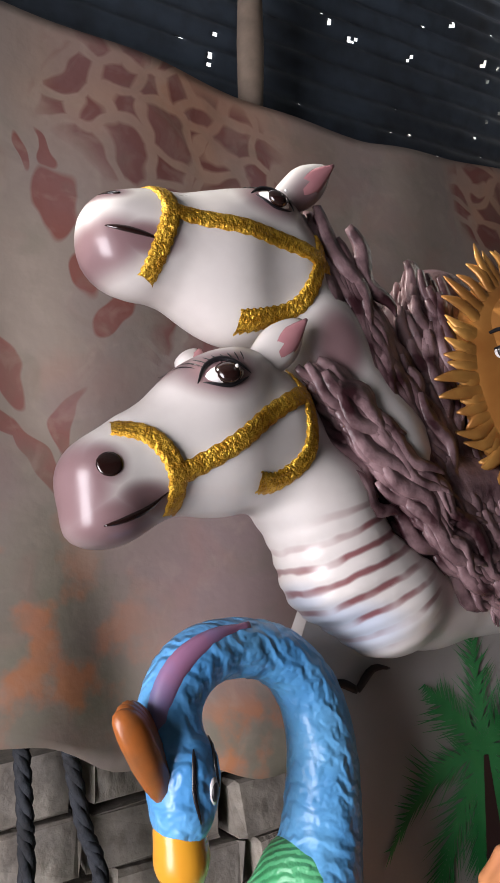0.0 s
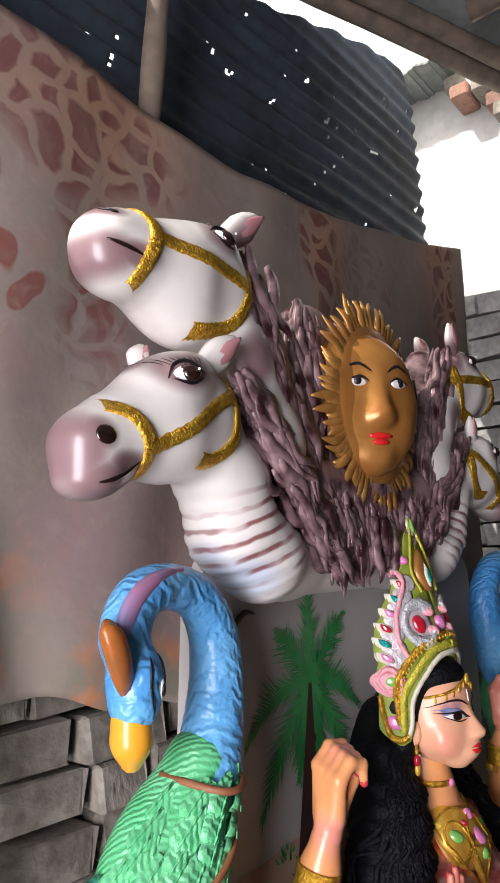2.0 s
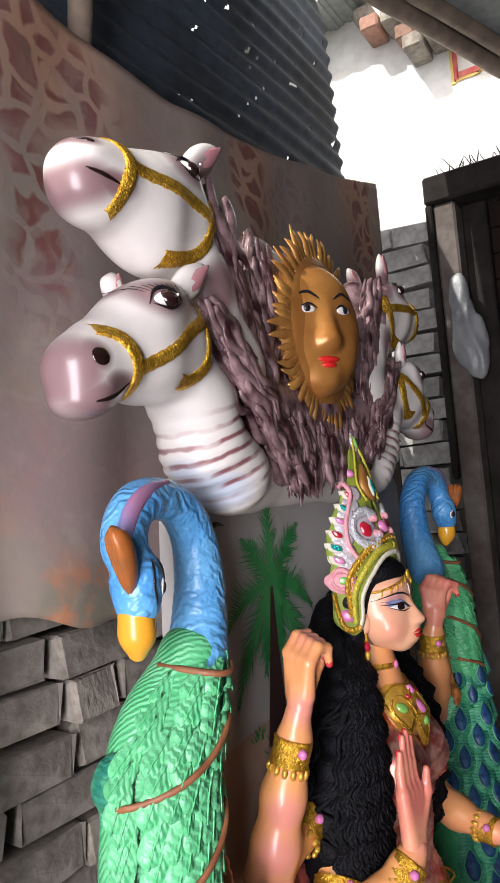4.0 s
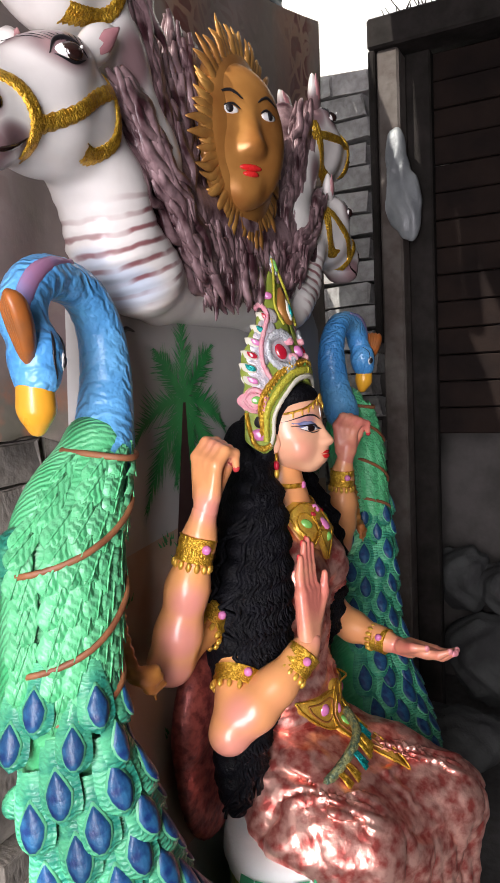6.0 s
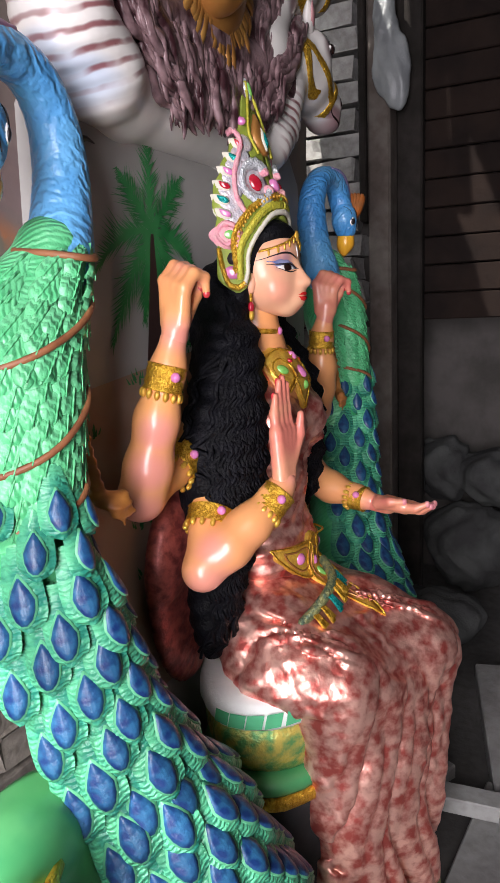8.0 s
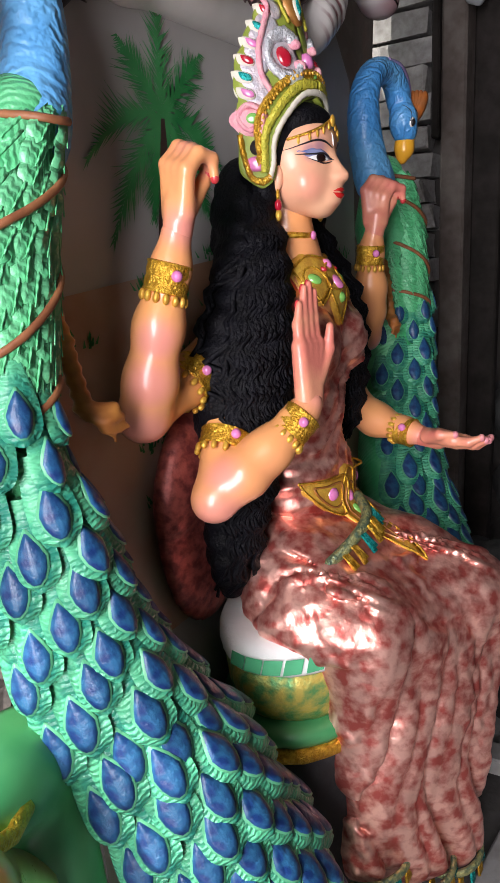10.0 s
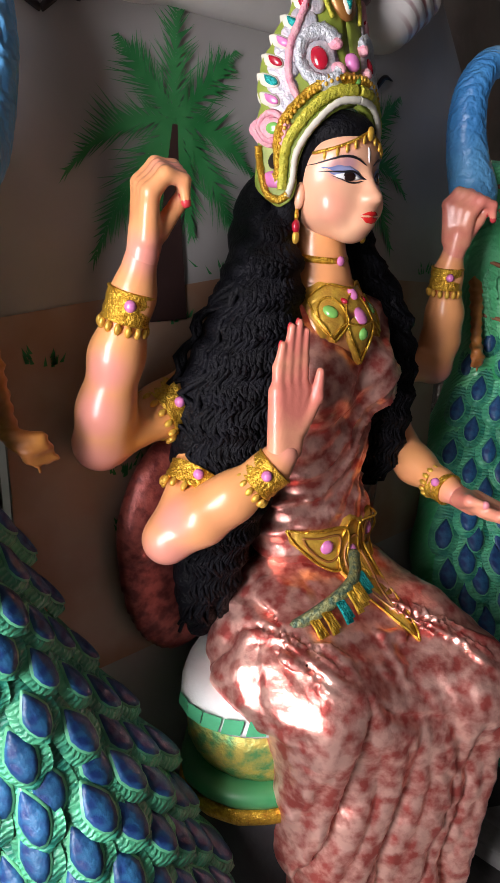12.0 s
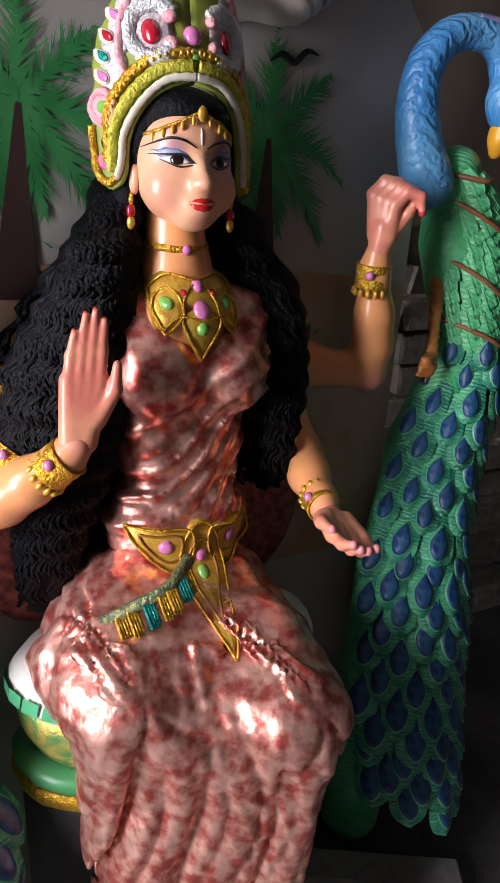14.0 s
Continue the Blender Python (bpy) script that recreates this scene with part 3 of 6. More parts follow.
for a, b2, r in (((1.2, 1.70, 4.745), (4.25, 0.64, 4.745), 0.05), ((1.2, 1.60, 4.745), (4.25, 0.50, 4.745), 0.045), ((1.4, 1.05, 4.74), (4.25, 0.26, 4.74), 0.055), ((2.4, 0.9, 4.64), (2.6, -2.5, 4.64), 0.05)):
    g = Build()
    P = spline([a, tuple((np.array(a) + b2) / 2 + (0, 0, 0.02)), b2], 14)
    g.add(*tube(P, [r * (1 + 0.08 * (i % 4 == 0)) for i in range(15)], 10))
    thing("rafter", "round bamboo rafter under the tin roof", "bamboo pole", group="rafters under the roof", build=g, mats=[BAMBOO])
g = Build()
P = spline([(0.90, 1.66, 0.0), (0.91, 1.66, 1.9), (0.93, 1.43, 3.3), (1.06, 1.41, 4.82)], 26)
g.add(*tube(P, [0.036 + 0.004 * (i % 5 == 0) for i in range(27)], 10))
thing("bamboo_post", "upright weathered bamboo post behind the cloth", "bamboo pole", build=g, mats=[BAMBOO])

# lime-washed building beyond, in daylight
g = Build()
g.add(*box((4.3, -3.0, 0), (4.6, 4.5, 6.4)))
far = thing("wall_far", "sunlit lime-washed wall with faded red lettering", "wall", kind="structure", build=g, mats=[LIME], smooth=False)
g = Build()
for y0, y1, z0, z1 in ((0.70, 0.74, 4.90, 5.30), (0.88, 0.92, 4.98, 5.28), (1.06, 1.09, 4.96, 5.20), (0.70, 1.12, 5.24, 5.29), (0.90, 1.07, 4.97, 5.01)):
    g.add(*box((4.285, y0, z0), (4.297, y1, z1)), 0)
    g.add(*box((4.289, y0 + 0.02, z0 - 0.02), (4.299, y1 + 0.02, z1 - 0.01)), 1)
part("sign_bars", g, [REDPAINT, OCHRE], far, "faded red and yellow painted strokes", False)
for r in range(4):
    for k in range(6):
        y0 = 0.92 + 0.15 * k + 0.06 * (r % 2)
        z0 = 5.18 + 0.125 * r + 0.02 * math.sin(k * 2.3)
        if y0 > 1.30 + 0.12 * r or rnd.random() < 0.08:
            continue
        g = Build()
        g.add(*box((4.02 + rnd.uniform(0, 0.08), y0, z0), (4.30, y0 + 0.135, z0 + 0.105), 0.012))
        part("corbel_brick", g, REDBRICK if (r + k) % 3 == 0 else BRICK, far, "", False)
g = Build()
n = 40
for k in range(n):
    y0 = 1.62 + 1.6 * k / n
    g.add(*box((3.92, y0, 5.72 + 0.012 * math.sin(k * 1.57)), (4.297, y0 + 1.6 / n, 5.735 + 0.012 * math.sin(k * 1.57))))
part("awning", g, ROOFTIN, far, "grey green sheet awning", False)

# unseen front and side walls added to cut skylight; the left side stays open
g = Build()
g.add(*box((-3.4, -3.6, 0), (3.35, -3.4, 4.8)))
g.add(*box((-3.6, -3.6, 0), (-3.4, 1.85, 0.4)))
g.add(*box((-3.6, 0.5, 0.4), (-3.4, 1.85, 4.8)))
g.add(*box((-3.6, -3.6, 0.4), (-3.4, -1.0, 4.8)))
thing("wall_front", "unseen plastered wall added to keep out skylight", "wall", kind="structure", build=g, mats=[DARKWALL], smooth=False)
g = Build()
# Unseen wall and strip above the lintel, added to block bounce from the right.
g.add(*box((3.45, -3.6, 0), (3.62, -1.6, 4.78)))
g.add(*box((3.50, -1.6, 3.935), (3.62, 0.20, 4.78)))
g.add(*box((4.05, -1.6, 0), (4.2, 1.6, 3.6)))
g.add(*box((3.47, 1.06, 0), (4.05, 1.6, 3.3)))
thing("wall_side", "dark store walls with an unseen light-blocking wall added", "wall", kind="structure", build=g, mats=[DARKWALL], smooth=False)
g = Build()
g.add(*box((3.36, -1.6, 3.86), (4.2, 1.05, 3.93)))
for k in range(150):
    y = rnd.uniform(-1.5, 1.06)
    g.add(*tube([(3.5 + rnd.uniform(-0.1, 0.4), y, 3.93), (3.36 + rnd.uniform(-0.05, 0.1), y + rnd.uniform(-0.08, 0.08), 3.95 + rnd.uniform(0, 0.05))], [0.006, 0.002], 4))
thing("shed_roof", "flat dark shed roof with straw on its edge", "roof", kind="structure", build=g, mats=[SHADEWOOD], smooth=False)

# doorway: frame, boards and the dark store behind
door = thing("door_1", "dark timber doorway with a half-lowered board shutter", "doorway", kind="structure")
g = Build()
g.add(*box((3.30, 0.94, 0), (3.46, 1.06, 3.74), 0.012))
part("post", g, POSTWOOD, door, "weathered grey-brown timber post", False)
g = Build()
g.add(*box((3.28, 1.062, 2.2), (3.40, 1.10, 3.74), 0.008))
part("frame_strip", g, SHADEWOOD, door, "", False)
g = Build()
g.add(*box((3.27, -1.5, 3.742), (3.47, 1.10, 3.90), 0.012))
part("lintel", g, SHADEWOOD, door, "thick dark timber lintel", False)
g = Build()
g.add(*box((3.42, 0.80, 0.0), (3.50, 0.937, 3.74), 0.01))
part("inner_jamb", g, SHADEWOOD, door, "", False)
for k in range(14):
    g = Build()
    z = 1.67 + k * 0.149
    g.add(*box((3.52 + 0.006 * (k % 2), -1.5, z), (3.56, 0.84, z + 0.142), 0.006))
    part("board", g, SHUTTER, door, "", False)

# hanging printed cloth
def hanging_cloth():
    g = Build()
    nx, nz = 150, 60
    tops = [(-0.9, 3.60), (0.27, 3.62), (0.9, 3.57), (1.3, 3.55), (1.9, 3.615), (2.77, 3.80), (3.2, 3.92)]
    lows = [(-0.9, 2.30), (0.0, 2.14), (0.25, 2.07), (0.45, 1.99), (0.82, 1.91), (1.1, 1.885), (2.0, 1.85), (3.2, 1.85)]
    verts, faces = [], []
    for j in range(nz + 1):
        for i in range(nx + 1):
            x, s = -0.9 + 4.1 * i / nx, j / nz
            zt, zb = (np.interp(x, *zip(*q)) for q in (tops, lows))
            z = zb + (zt - zb) * s
            y = 1.345 + (0.018 * math.sin(x * 7 + z * 2.0) + 0.012 * math.sin(x * 15 - z * 3)) * (1 - 0.7 * s) + 0.012 * noise.noise((x * 3, 0, z * 2))
            y += 0.022 * math.exp(-((x - 0.28 + (z - 2.8) * 0.35) / 0.09) ** 2) * (1 - s)
            y -= 0.25 * max(0, (0.2 - x)) ** 1.5
            verts.append((x, y, z + 0.012 * math.sin(x * 23) * (j == 0)))
    for j in range(nz):
        for i in range(nx):
            a = j * (nx + 1) + i
            faces.append((a, a + 1, a + nx + 2, a + nx + 1))
    g.add(verts, faces)
    ob = thing("hanging_cloth", "beige printed cloth with giraffe spots hung behind", "cloth", build=g, mats=[CLOTH])
    ob.modifiers.new("weave", "SOLIDIFY").thickness = 0.003


hanging_cloth()

# ---- painted backboard ----
board = thing("backboard", "grey painted board with palm trees and birds", "backboard")
g = Build()
outline = [(0.575, 0.0), (0.575, 1.95), (0.59, 2.2), (0.68, 2.36), (1.2, 2.42), (1.75, 2.36), (1.88, 2.2), (1.90, 1.95), (1.90, 0.0)]
n = len(outline)
g.add([(x, 0.90, z) for x, z in outline] + [(x, 0.935, z) for x, z in outline], [tuple(range(n)), tuple(range(2 * n - 1, n - 1, -1))] + [(i, i + n, (i + 1) % n + n, (i + 1) % n) for i in range(n)])
part("panel", g, PANEL, board, "", False)
g = Build()
g.add([(0.577, 0.8965, 0.9), (1.898, 0.8965, 0.9), (1.898, 0.8965, 1.66), (1.2, 0.8965, 1.72), (0.577, 0.8965, 1.66)], [(0, 1, 2, 3, 4)])
part("painted_ground", g, material("warm_ground_paint", (0.36, 0.20, 0.12), (0.46, 0.36, 0.28), 5, 0.6, bump=0.1), board, "warm brown painted ground", False)


def palm_tree(cx, cz, lean):
    g = Build()
    y = 0.8935
    g.add([(cx - 0.006, y, cz), (cx + 0.006, y, cz), (cx + 0.02 + lean * 0.5, y, cz - 0.14), (cx + 0.045 + lean, y, cz - 0.36), (cx - 0.05 + lean, y, cz - 0.36), (cx - 0.02 + lean * 0.5, y, cz - 0.14)], [(0, 5, 4, 3, 2, 1)])
    part("painted_trunk", g, TRUNK, board, "dark brown painted palm trunk", False)
    g = Build()
    for ang, ln, droop in ((168, 0.23, 0.14), (128, 0.19, 0.02), (88, 0.20, -0.03), (48, 0.22, 0.02), (12, 0.20, 0.12), (-35, 0.19, 0.10), (215, 0.22, 0.11), (-75, 0.15, 0.05), (250, 0.16, 0.04)):
        a = radians(ang)
        for k in range(46):
            s = (k + 0.5) / 46
            bx = cx + ln * s * math.cos(a)
            bz = cz + ln * s * math.sin(a) - droop * s * s
            for side in (-1, 1):
                w = a + side * radians(rnd.uniform(22, 48)) - 0.55 * s * math.copysign(1, math.cos(a)) * droop * 4
                l = 0.075 * (0.30 + math.sin(math.pi * min(s + 0.12, 1))) * rnd.uniform(0.55, 1.0)
                ex, ez = bx + l * math.cos(w), bz + l * math.sin(w) - 0.012
                px, pz = -math.sin(w) * 0.0026, math.cos(w) * 0.0026
                yy = y + 0.001 * rnd.random()
                g.add([(bx - px, yy, bz - pz), (bx + px, yy, bz + pz), (ex, yy, ez)], [(0, 2, 1)])
    part("painted_fronds", g, PALMGREEN, board, "airbrushed green palm fronds", False)


palm_tree(0.945, 1.99, -0.02)
palm_tree(1.47, 1.97, 0.0)
for bx, bz, s in ((0.69, 2.14, 0.07), (1.52, 2.13, 0.06)):
    g = Build()
    for d in (-1, 1):
        P = spline([(bx, 0.893, bz - 0.01), (bx + d * s * 0.5, 0.893, bz + 0.012 + 0.006 * d), (bx + d * s, 0.893, bz + 0.002 + 0.012 * d)], 8)
        g.add(*tube(P, [0.006, 0.007, 0.008, 0.008, 0.007, 0.006, 0.004, 0.003, 0.0015], 6, 0.3))
    part("painted_gull", g, INK, board, "small black painted bird")
g = Build()
for k in range(26):
    x, z = rnd.uniform(0.62, 1.8), rnd.uniform(1.2, 1.75)
    for _ in range(14):
        dx, dz = rnd.gauss(0, 0.025), rnd.gauss(0, 0.008)
        g.add([(x + dx - 0.004, 0.894, z + dz), (x + dx + 0.004, 0.894, z + dz), (x + dx * 1.3, 0.894, z + dz + 0.018)], [(0, 2, 1)])
tagged(part("painted_grass", g, PALMGREEN, board, "small green painted grass tufts", False), kind="stuff")

# ---- horse statues: two on each side ----
CX = 1.09


def mane_strands(g, slot, roots, flow, n, length, r, seed):
    """Wavy tapered locks that start along roots and follow flow."""
    rr = random.Random(seed)
    R = spline(roots, 60)
    for k in range(n):
        p = R[rr.randrange(61)] + np.array([rr.gauss(0, 0.02), rr.uniform(-0.03, 0.02), rr.gauss(0, 0.02)])
        d = np.array(flow(p), float) + np.array([rr.gauss(0, 0.10), rr.gauss(0, 0.06), rr.gauss(0, 0.10)])
        pts, ph, ln = [], rr.uniform(0, 6), length * rr.uniform(0.6, 1.2)
        side = np.cross(d, (0, 1, 0))
        q = p.copy()
        for i in range(9):
            s = i / 8
            q = q + (np.array(flow(q)) * 0.7 + d * 0.3) * ln / 8
            pts.append(q + side * 0.013 * math.sin(ph + s * 8.5) * (0.4 + s))
        w = r * rr.uniform(0.7, 1.3)
        g.add(*tube(spline(pts, 12), [w * math.sin(math.pi * (0.12 + 0.86 * i / 12)) ** 0.7 for i in range(13)], 6, 0.45), slot)


def horse(upper, mirror):
    if upper:
        head = chain([(0.312, 0.825, 2.770, 0.048), (0.36, 0.825, 2.778, 0.070), (0.47, 0.83, 2.785, 0.086), (0.56, 0.835, 2.79, 0.082)])
        head += [egg((0.310, 0.82, 2.795), (0.046, 0.055, 0.040)), egg((0.318, 0.82, 2.742), (0.050, 0.05, 0.034), (0, 20, 0)), egg((0.47, 0.83, 2.735), (0.11, 0.078, 0.08), (0, 32, 0)), egg((0.53, 0.81, 2.835), (0.065, 0.07, 0.045))]
        neck = chain([(0.57, 0.84, 2.76, 0.085), (0.64, 0.85, 2.66, 0.085), (0.73, 0.86, 2.50, 0.10), (0.83, 0.89, 2.36, 0.10), (1.0, 0.90, 2.30, 0.08)])
        ears = [((0.575, 0.775, 2.875), (0.645, 0.757, 2.935)), ((0.55, 0.88, 2.885), (0.60, 0.885, 2.93))]
        eye = (0.524, 2.843, -18)
        nose = [(0.29, 2.822, 0.022, 0.012, -20)]
        lips = [((0.278, 2.768), (0.296, 2.763), (0.32, 2.758), (0.346, 2.752))]
        straps = [[(0.352, 2.853), (0.362, 2.80), (0.348, 2.745), (0.335, 2.706)], [(0.365, 2.795), (0.47, 2.785), (0.56, 2.777), (0.655, 2.757)], [(0.618, 2.81), (0.60, 2.75), (0.565, 2.695), (0.51, 2.672), (0.47, 2.665)]]
    else:
        head = chain([(0.280, 0.815, 2.430, 0.050), (0.33, 0.82, 2.462, 0.066), (0.42, 0.825, 2.505, 0.085), (0.505, 0.835, 2.535, 0.088)])
        head += [egg((0.268, 0.81, 2.446), (0.050, 0.058, 0.049)), egg((0.275, 0.81, 2.392), (0.050, 0.05, 0.030), (0, -12, 0)), egg((0.46, 0.83, 2.475), (0.10, 0.078, 0.075), (0, -15, 0)), egg((0.44, 0.80, 2.572), (0.075, 0.07, 0.048), (0, -25, 0))]
        neck = chain([(0.53, 0.84, 2.50, 0.085), (0.615, 0.845, 2.41, 0.082), (0.65, 0.85, 2.32, 0.086), (0.72, 0.845, 2.268, 0.083), (0.85, 0.895, 2.265, 0.085), (1.09, 0.90, 2.265, 0.085)])
        ears = [((0.50, 0.77, 2.605), (0.555, 0.75, 2.665)), ((0.445, 0.885, 2.615), (0.455, 0.89, 2.66))]
        eye = (0.414, 2.568, 8)
        nose = [(0.262, 2.452, 0.030, 0.034, 20)]
        lips = [((0.256, 2.382), (0.28, 2.388), (0.312, 2.402), (0.337, 2.42))]
        straps = [[(0.275, 2.503), (0.315, 2.487), (0.345, 2.445), (0.352, 2.395)], [(0.348, 2.438), (0.42, 2.475), (0.49, 2.525), (0.575, 2.57)], [(0.555, 2.60), (0.558, 2.53), (0.545, 2.47), (0.50, 2.435), (0.465, 2.432)]]
    g = Build()
    mats = [WHITEHORSE, SHADEPINK, STRIPE, MANE, EYEWHITE, IRIS, INK, EARPINK]
    solid = head + neck

    def warp(P):
        """Ring folds across the throat."""
        x, z = P[:, 0], P[:, 2]
        zone = np.exp(-((x - 0.62) / 0.15) ** 2 - ((z - 2.29) / 0.13) ** 2) * (z < 2.45)
        return 0.0022 * zone * np.sin(np.arctan2(2.605 - z, 1.481 - x) * 190)
    g.add(*sculpt(solid, 0.0075, 0.035, warp), 0)
    skin_at = front(solid, 0.035, 0.0)

    def surf(x, z):
        p = skin_at(x, z)
        return (p[0], min(p[1], 0.845), p[2])
    for a, b in ears:
        a, b = np.array(a), np.array(b)
        m = (a + b) / 2
        d = b - a
        P = spline([tuple(a - d * 0.2), tuple(a + d * 0.25), tuple(m + d * 0.1), tuple(b)], 10)
        g.add(*tube(P, [0.022, 0.026, 0.029, 0.031, 0.032, 0.031, 0.029, 0.025, 0.019, 0.011, 0.003], 10, 0.6), 0)
        g.add(*tube(P[2:] + np.array([0, -0.013, -0.004]), [0.006, 0.014, 0.017, 0.018, 0.017, 0.014, 0.010, 0.005, 0.002], 8, 0.35), 7)
    ex, ez, tn = eye
    g.add(*patch(oval(ex, ez, 0.0245, 0.0135, tn, 16, 0.3), surf, 4, 0.007, 0.002), 4)
    g.add(*patch(oval(ex + 0.002, ez, 0.0165, 0.0155, 0), surf, 4, 0.006, 0.0075), 5)
    # White dot on the iris: a glint put in as colour.
    g.add(*ball((ex + 0.008, surf(ex, ez)[1] - 0.0165, ez + 0.005), 0.0026, 8, 5), 4)

    def stroke(path, w, slot, off=0.003):
        p = spline(path, 12)
        pts = [surf(*q) for q in p]
        pts = [(x, y - off, z) for x, y, z in pts]
        if max(abs(a[1] - b[1]) for a, b in zip(pts, pts[1:])) < 0.03:
            g.add(*tube(pts, [w * math.sin(math.pi * (0.06 + 0.9 * i / 12)) for i in range(13)], 6, 0.22 if slot == 2 else 0.5), slot)
    c, s = math.cos(radians(tn)), math.sin(radians(tn))

    def rel(u, v):
        return (ex + u * c - v * s, ez + u * s + v * c)
    stroke([rel(-0.036, -0.008), rel(-0.018, 0.016), rel(0.008, 0.021), rel(0.034, -0.004)], 0.0042, 6)
    stroke([rel(-0.03, -0.008), rel(0.0, -0.018), rel(0.03, -0.008)], 0.0028, 6)
    stroke([rel(-0.045, 0.02), rel(-0.02, 0.042), rel(0.02, 0.046), rel(0.05, 0.026)], 0.0040, 1 if upper else 6)
    for k in range(9):
        u = -0.03 + 0.0075 * k
        stroke([rel(u, 0.015), rel(u * 1.15 - 0.002, 0.026), rel(u * 1.25 - 0.003, 0.031)], 0.0012, 6)
    for x, z, rx, rz, tn2 in nose:
        g.add(*patch(oval(x, z, rx * 0.50, rz * 0.44, tn2), surf, 4, 0.0, 0.0009), 5)
    for l in lips:
        stroke(l, 0.0046, 5, 0.0)
    # mane
    if upper:
        roots = [(0.60, 0.80, 2.87), (0.67, 0.80, 2.74), (0.75, 0.82, 2.62), (0.84, 0.84, 2.52)]
        mane_strands(g, 3, roots, lambda p: (0.42, 0.02 if p[1] < 0.84 else -0.1, -0.95), 420, 0.24, 0.0180, 3)
        g.add(*sculpt(chain([(0.635, 0.86, 2.83, 0.045), (0.72, 0.86, 2.66, 0.070), (0.82, 0.87, 2.52, 0.08), (0.92, 0.88, 2.40, 0.07)]), 0.012, 0.03), 3)
    else:
        roots = [(0.57, 0.78, 2.60), (0.64, 0.78, 2.52), (0.71, 0.78, 2.43), (0.80, 0.79, 2.38), (0.93, 0.79, 2.36), (1.07, 0.79, 2.36)]
        mane_strands(g, 3, roots, lambda p: (0.72 if p[0] < 0.85 else 0.35 * (1.05 - p[0]) / 0.2, -0.02, -0.62), 400, 0.17, 0.0145, 4)
        mane_strands(g, 3, [(0.74, 0.80, 2.60), (0.80, 0.80, 2.48), (0.92, 0.80, 2.42), (1.07, 0.80, 2.42)], lambda p: (0.35, 0, -0.75), 330, 0.16, 0.0145, 6)
        mane_strands(g, 3, [(0.88, 0.83, 2.85), (0.84, 0.82, 2.72), (0.85, 0.82, 2.6), (0.92, 0.82, 2.5)], lambda p: (0.15, 0, -0.85), 200, 0.19, 0.0145, 8)
        g.add(*sculpt(chain([(0.62, 0.86, 2.54, 0.04), (0.72, 0.87, 2.45, 0.07), (0.84, 0.86, 2.42, 0.09), (1.09, 0.86, 2.42, 0.10)]) + [egg((1.0, 0.89, 2.6), (0.2, 0.07, 0.28))], 0.012, 0.03), 3)
    if mirror:
        g.mirror(CX)
    thing("horse_statue", "glossy white painted clay horse with %s head and purple mane" % ("raised" if upper else "lowered"), "horse statue", group="horse statues of the group", build=g, mats=mats)
    bridle = thing("bridle", "gold braid bridle glued on a white horse head", "bridle", group="gold bridles")
    for path, nm in zip(straps, ("noseband", "cheek_strap", "throat_strap")):
        b = Build()
        b.add(*ribbon(path, 0.0255, surf, 0.005, 10))
        if mirror:
            b.mirror(CX)
        part(nm, b, GOLD, bridle)


def airbrush(m, zones, color, strength):
    """Soft sprayed patches of paint, the same on both sides of the middle."""
    N, L, b = nodes_of(m)
    co = N.new("ShaderNodeTexCoord")
    sep = N.new("ShaderNodeSeparateXYZ")
    L.new(co.outputs["Object"], sep.inputs[0])

    def calc(op, a, c):
        n = N.new("ShaderNodeMath")
        n.operation = op
        for i, v in enumerate((a, c)):
            if isinstance(v, (int, float)):
                n.inputs[i].default_value = v
            else:
                L.new(v, n.inputs[i])
        return n.outputs[0]
    across = calc("ABSOLUTE", calc("SUBTRACT", sep.outputs[0], CX * U), 0)
    total = None
    for x, z, rx, rz in zones:
        u = calc("DIVIDE", calc("SUBTRACT", across, (CX - x) * U), rx * U)
        v = calc("DIVIDE", calc("SUBTRACT", sep.outputs[2], z * U), rz * U)
        d = calc("ADD", calc("MULTIPLY", u, u), calc("MULTIPLY", v, v))
        n = N.new("ShaderNodeMapRange")
        n.interpolation_type = "SMOOTHSTEP"
        n.inputs[1].default_value, n.inputs[2].default_value, n.inputs[3].default_value, n.inputs[4].default_value = 0.1, 1.0, strength, 0
        L.new(d, n.inputs[0])
        total = n.outputs[0] if total is None else calc("MAXIMUM", total, n.outputs[0])
    mx = N.new("ShaderNodeMix")
    mx.data_type = "RGBA"
    L.new(total, mx.inputs[0])
    L.new(b.inputs["Base Color"].links[0].from_socket, mx.inputs[6])
    mx.inputs[7].default_value = (*color, 1)
    L.new(mx.outputs[2], b.inputs["Base Color"])


airbrush(WHITEHORSE, [(0.275, 2.745, 0.07, 0.05), (0.325, 2.752, 0.065, 0.03), (0.285, 2.825, 0.04, 0.022), (0.524, 2.845, 0.065, 0.045), (0.60, 2.85, 0.05, 0.08), (0.27, 2.385, 0.085, 0.042), (0.31, 2.41, 0.06, 0.03), (0.228, 2.43, 0.055, 0.085), (0.25, 2.452, 0.042, 0.042), (0.412, 2.575, 0.066, 0.05), (0.35, 2.60, 0.05, 0.03), (0.63, 2.64, 0.06, 0.08)], (0.14, 0.040, 0.055), 0.84)
airbrush(WHITEHORSE, [(0.60, 2.22, 0.12, 0.06), (0.545, 2.25, 0.05, 0.06)], (0.35, 0.5, 0.72), 0.55)


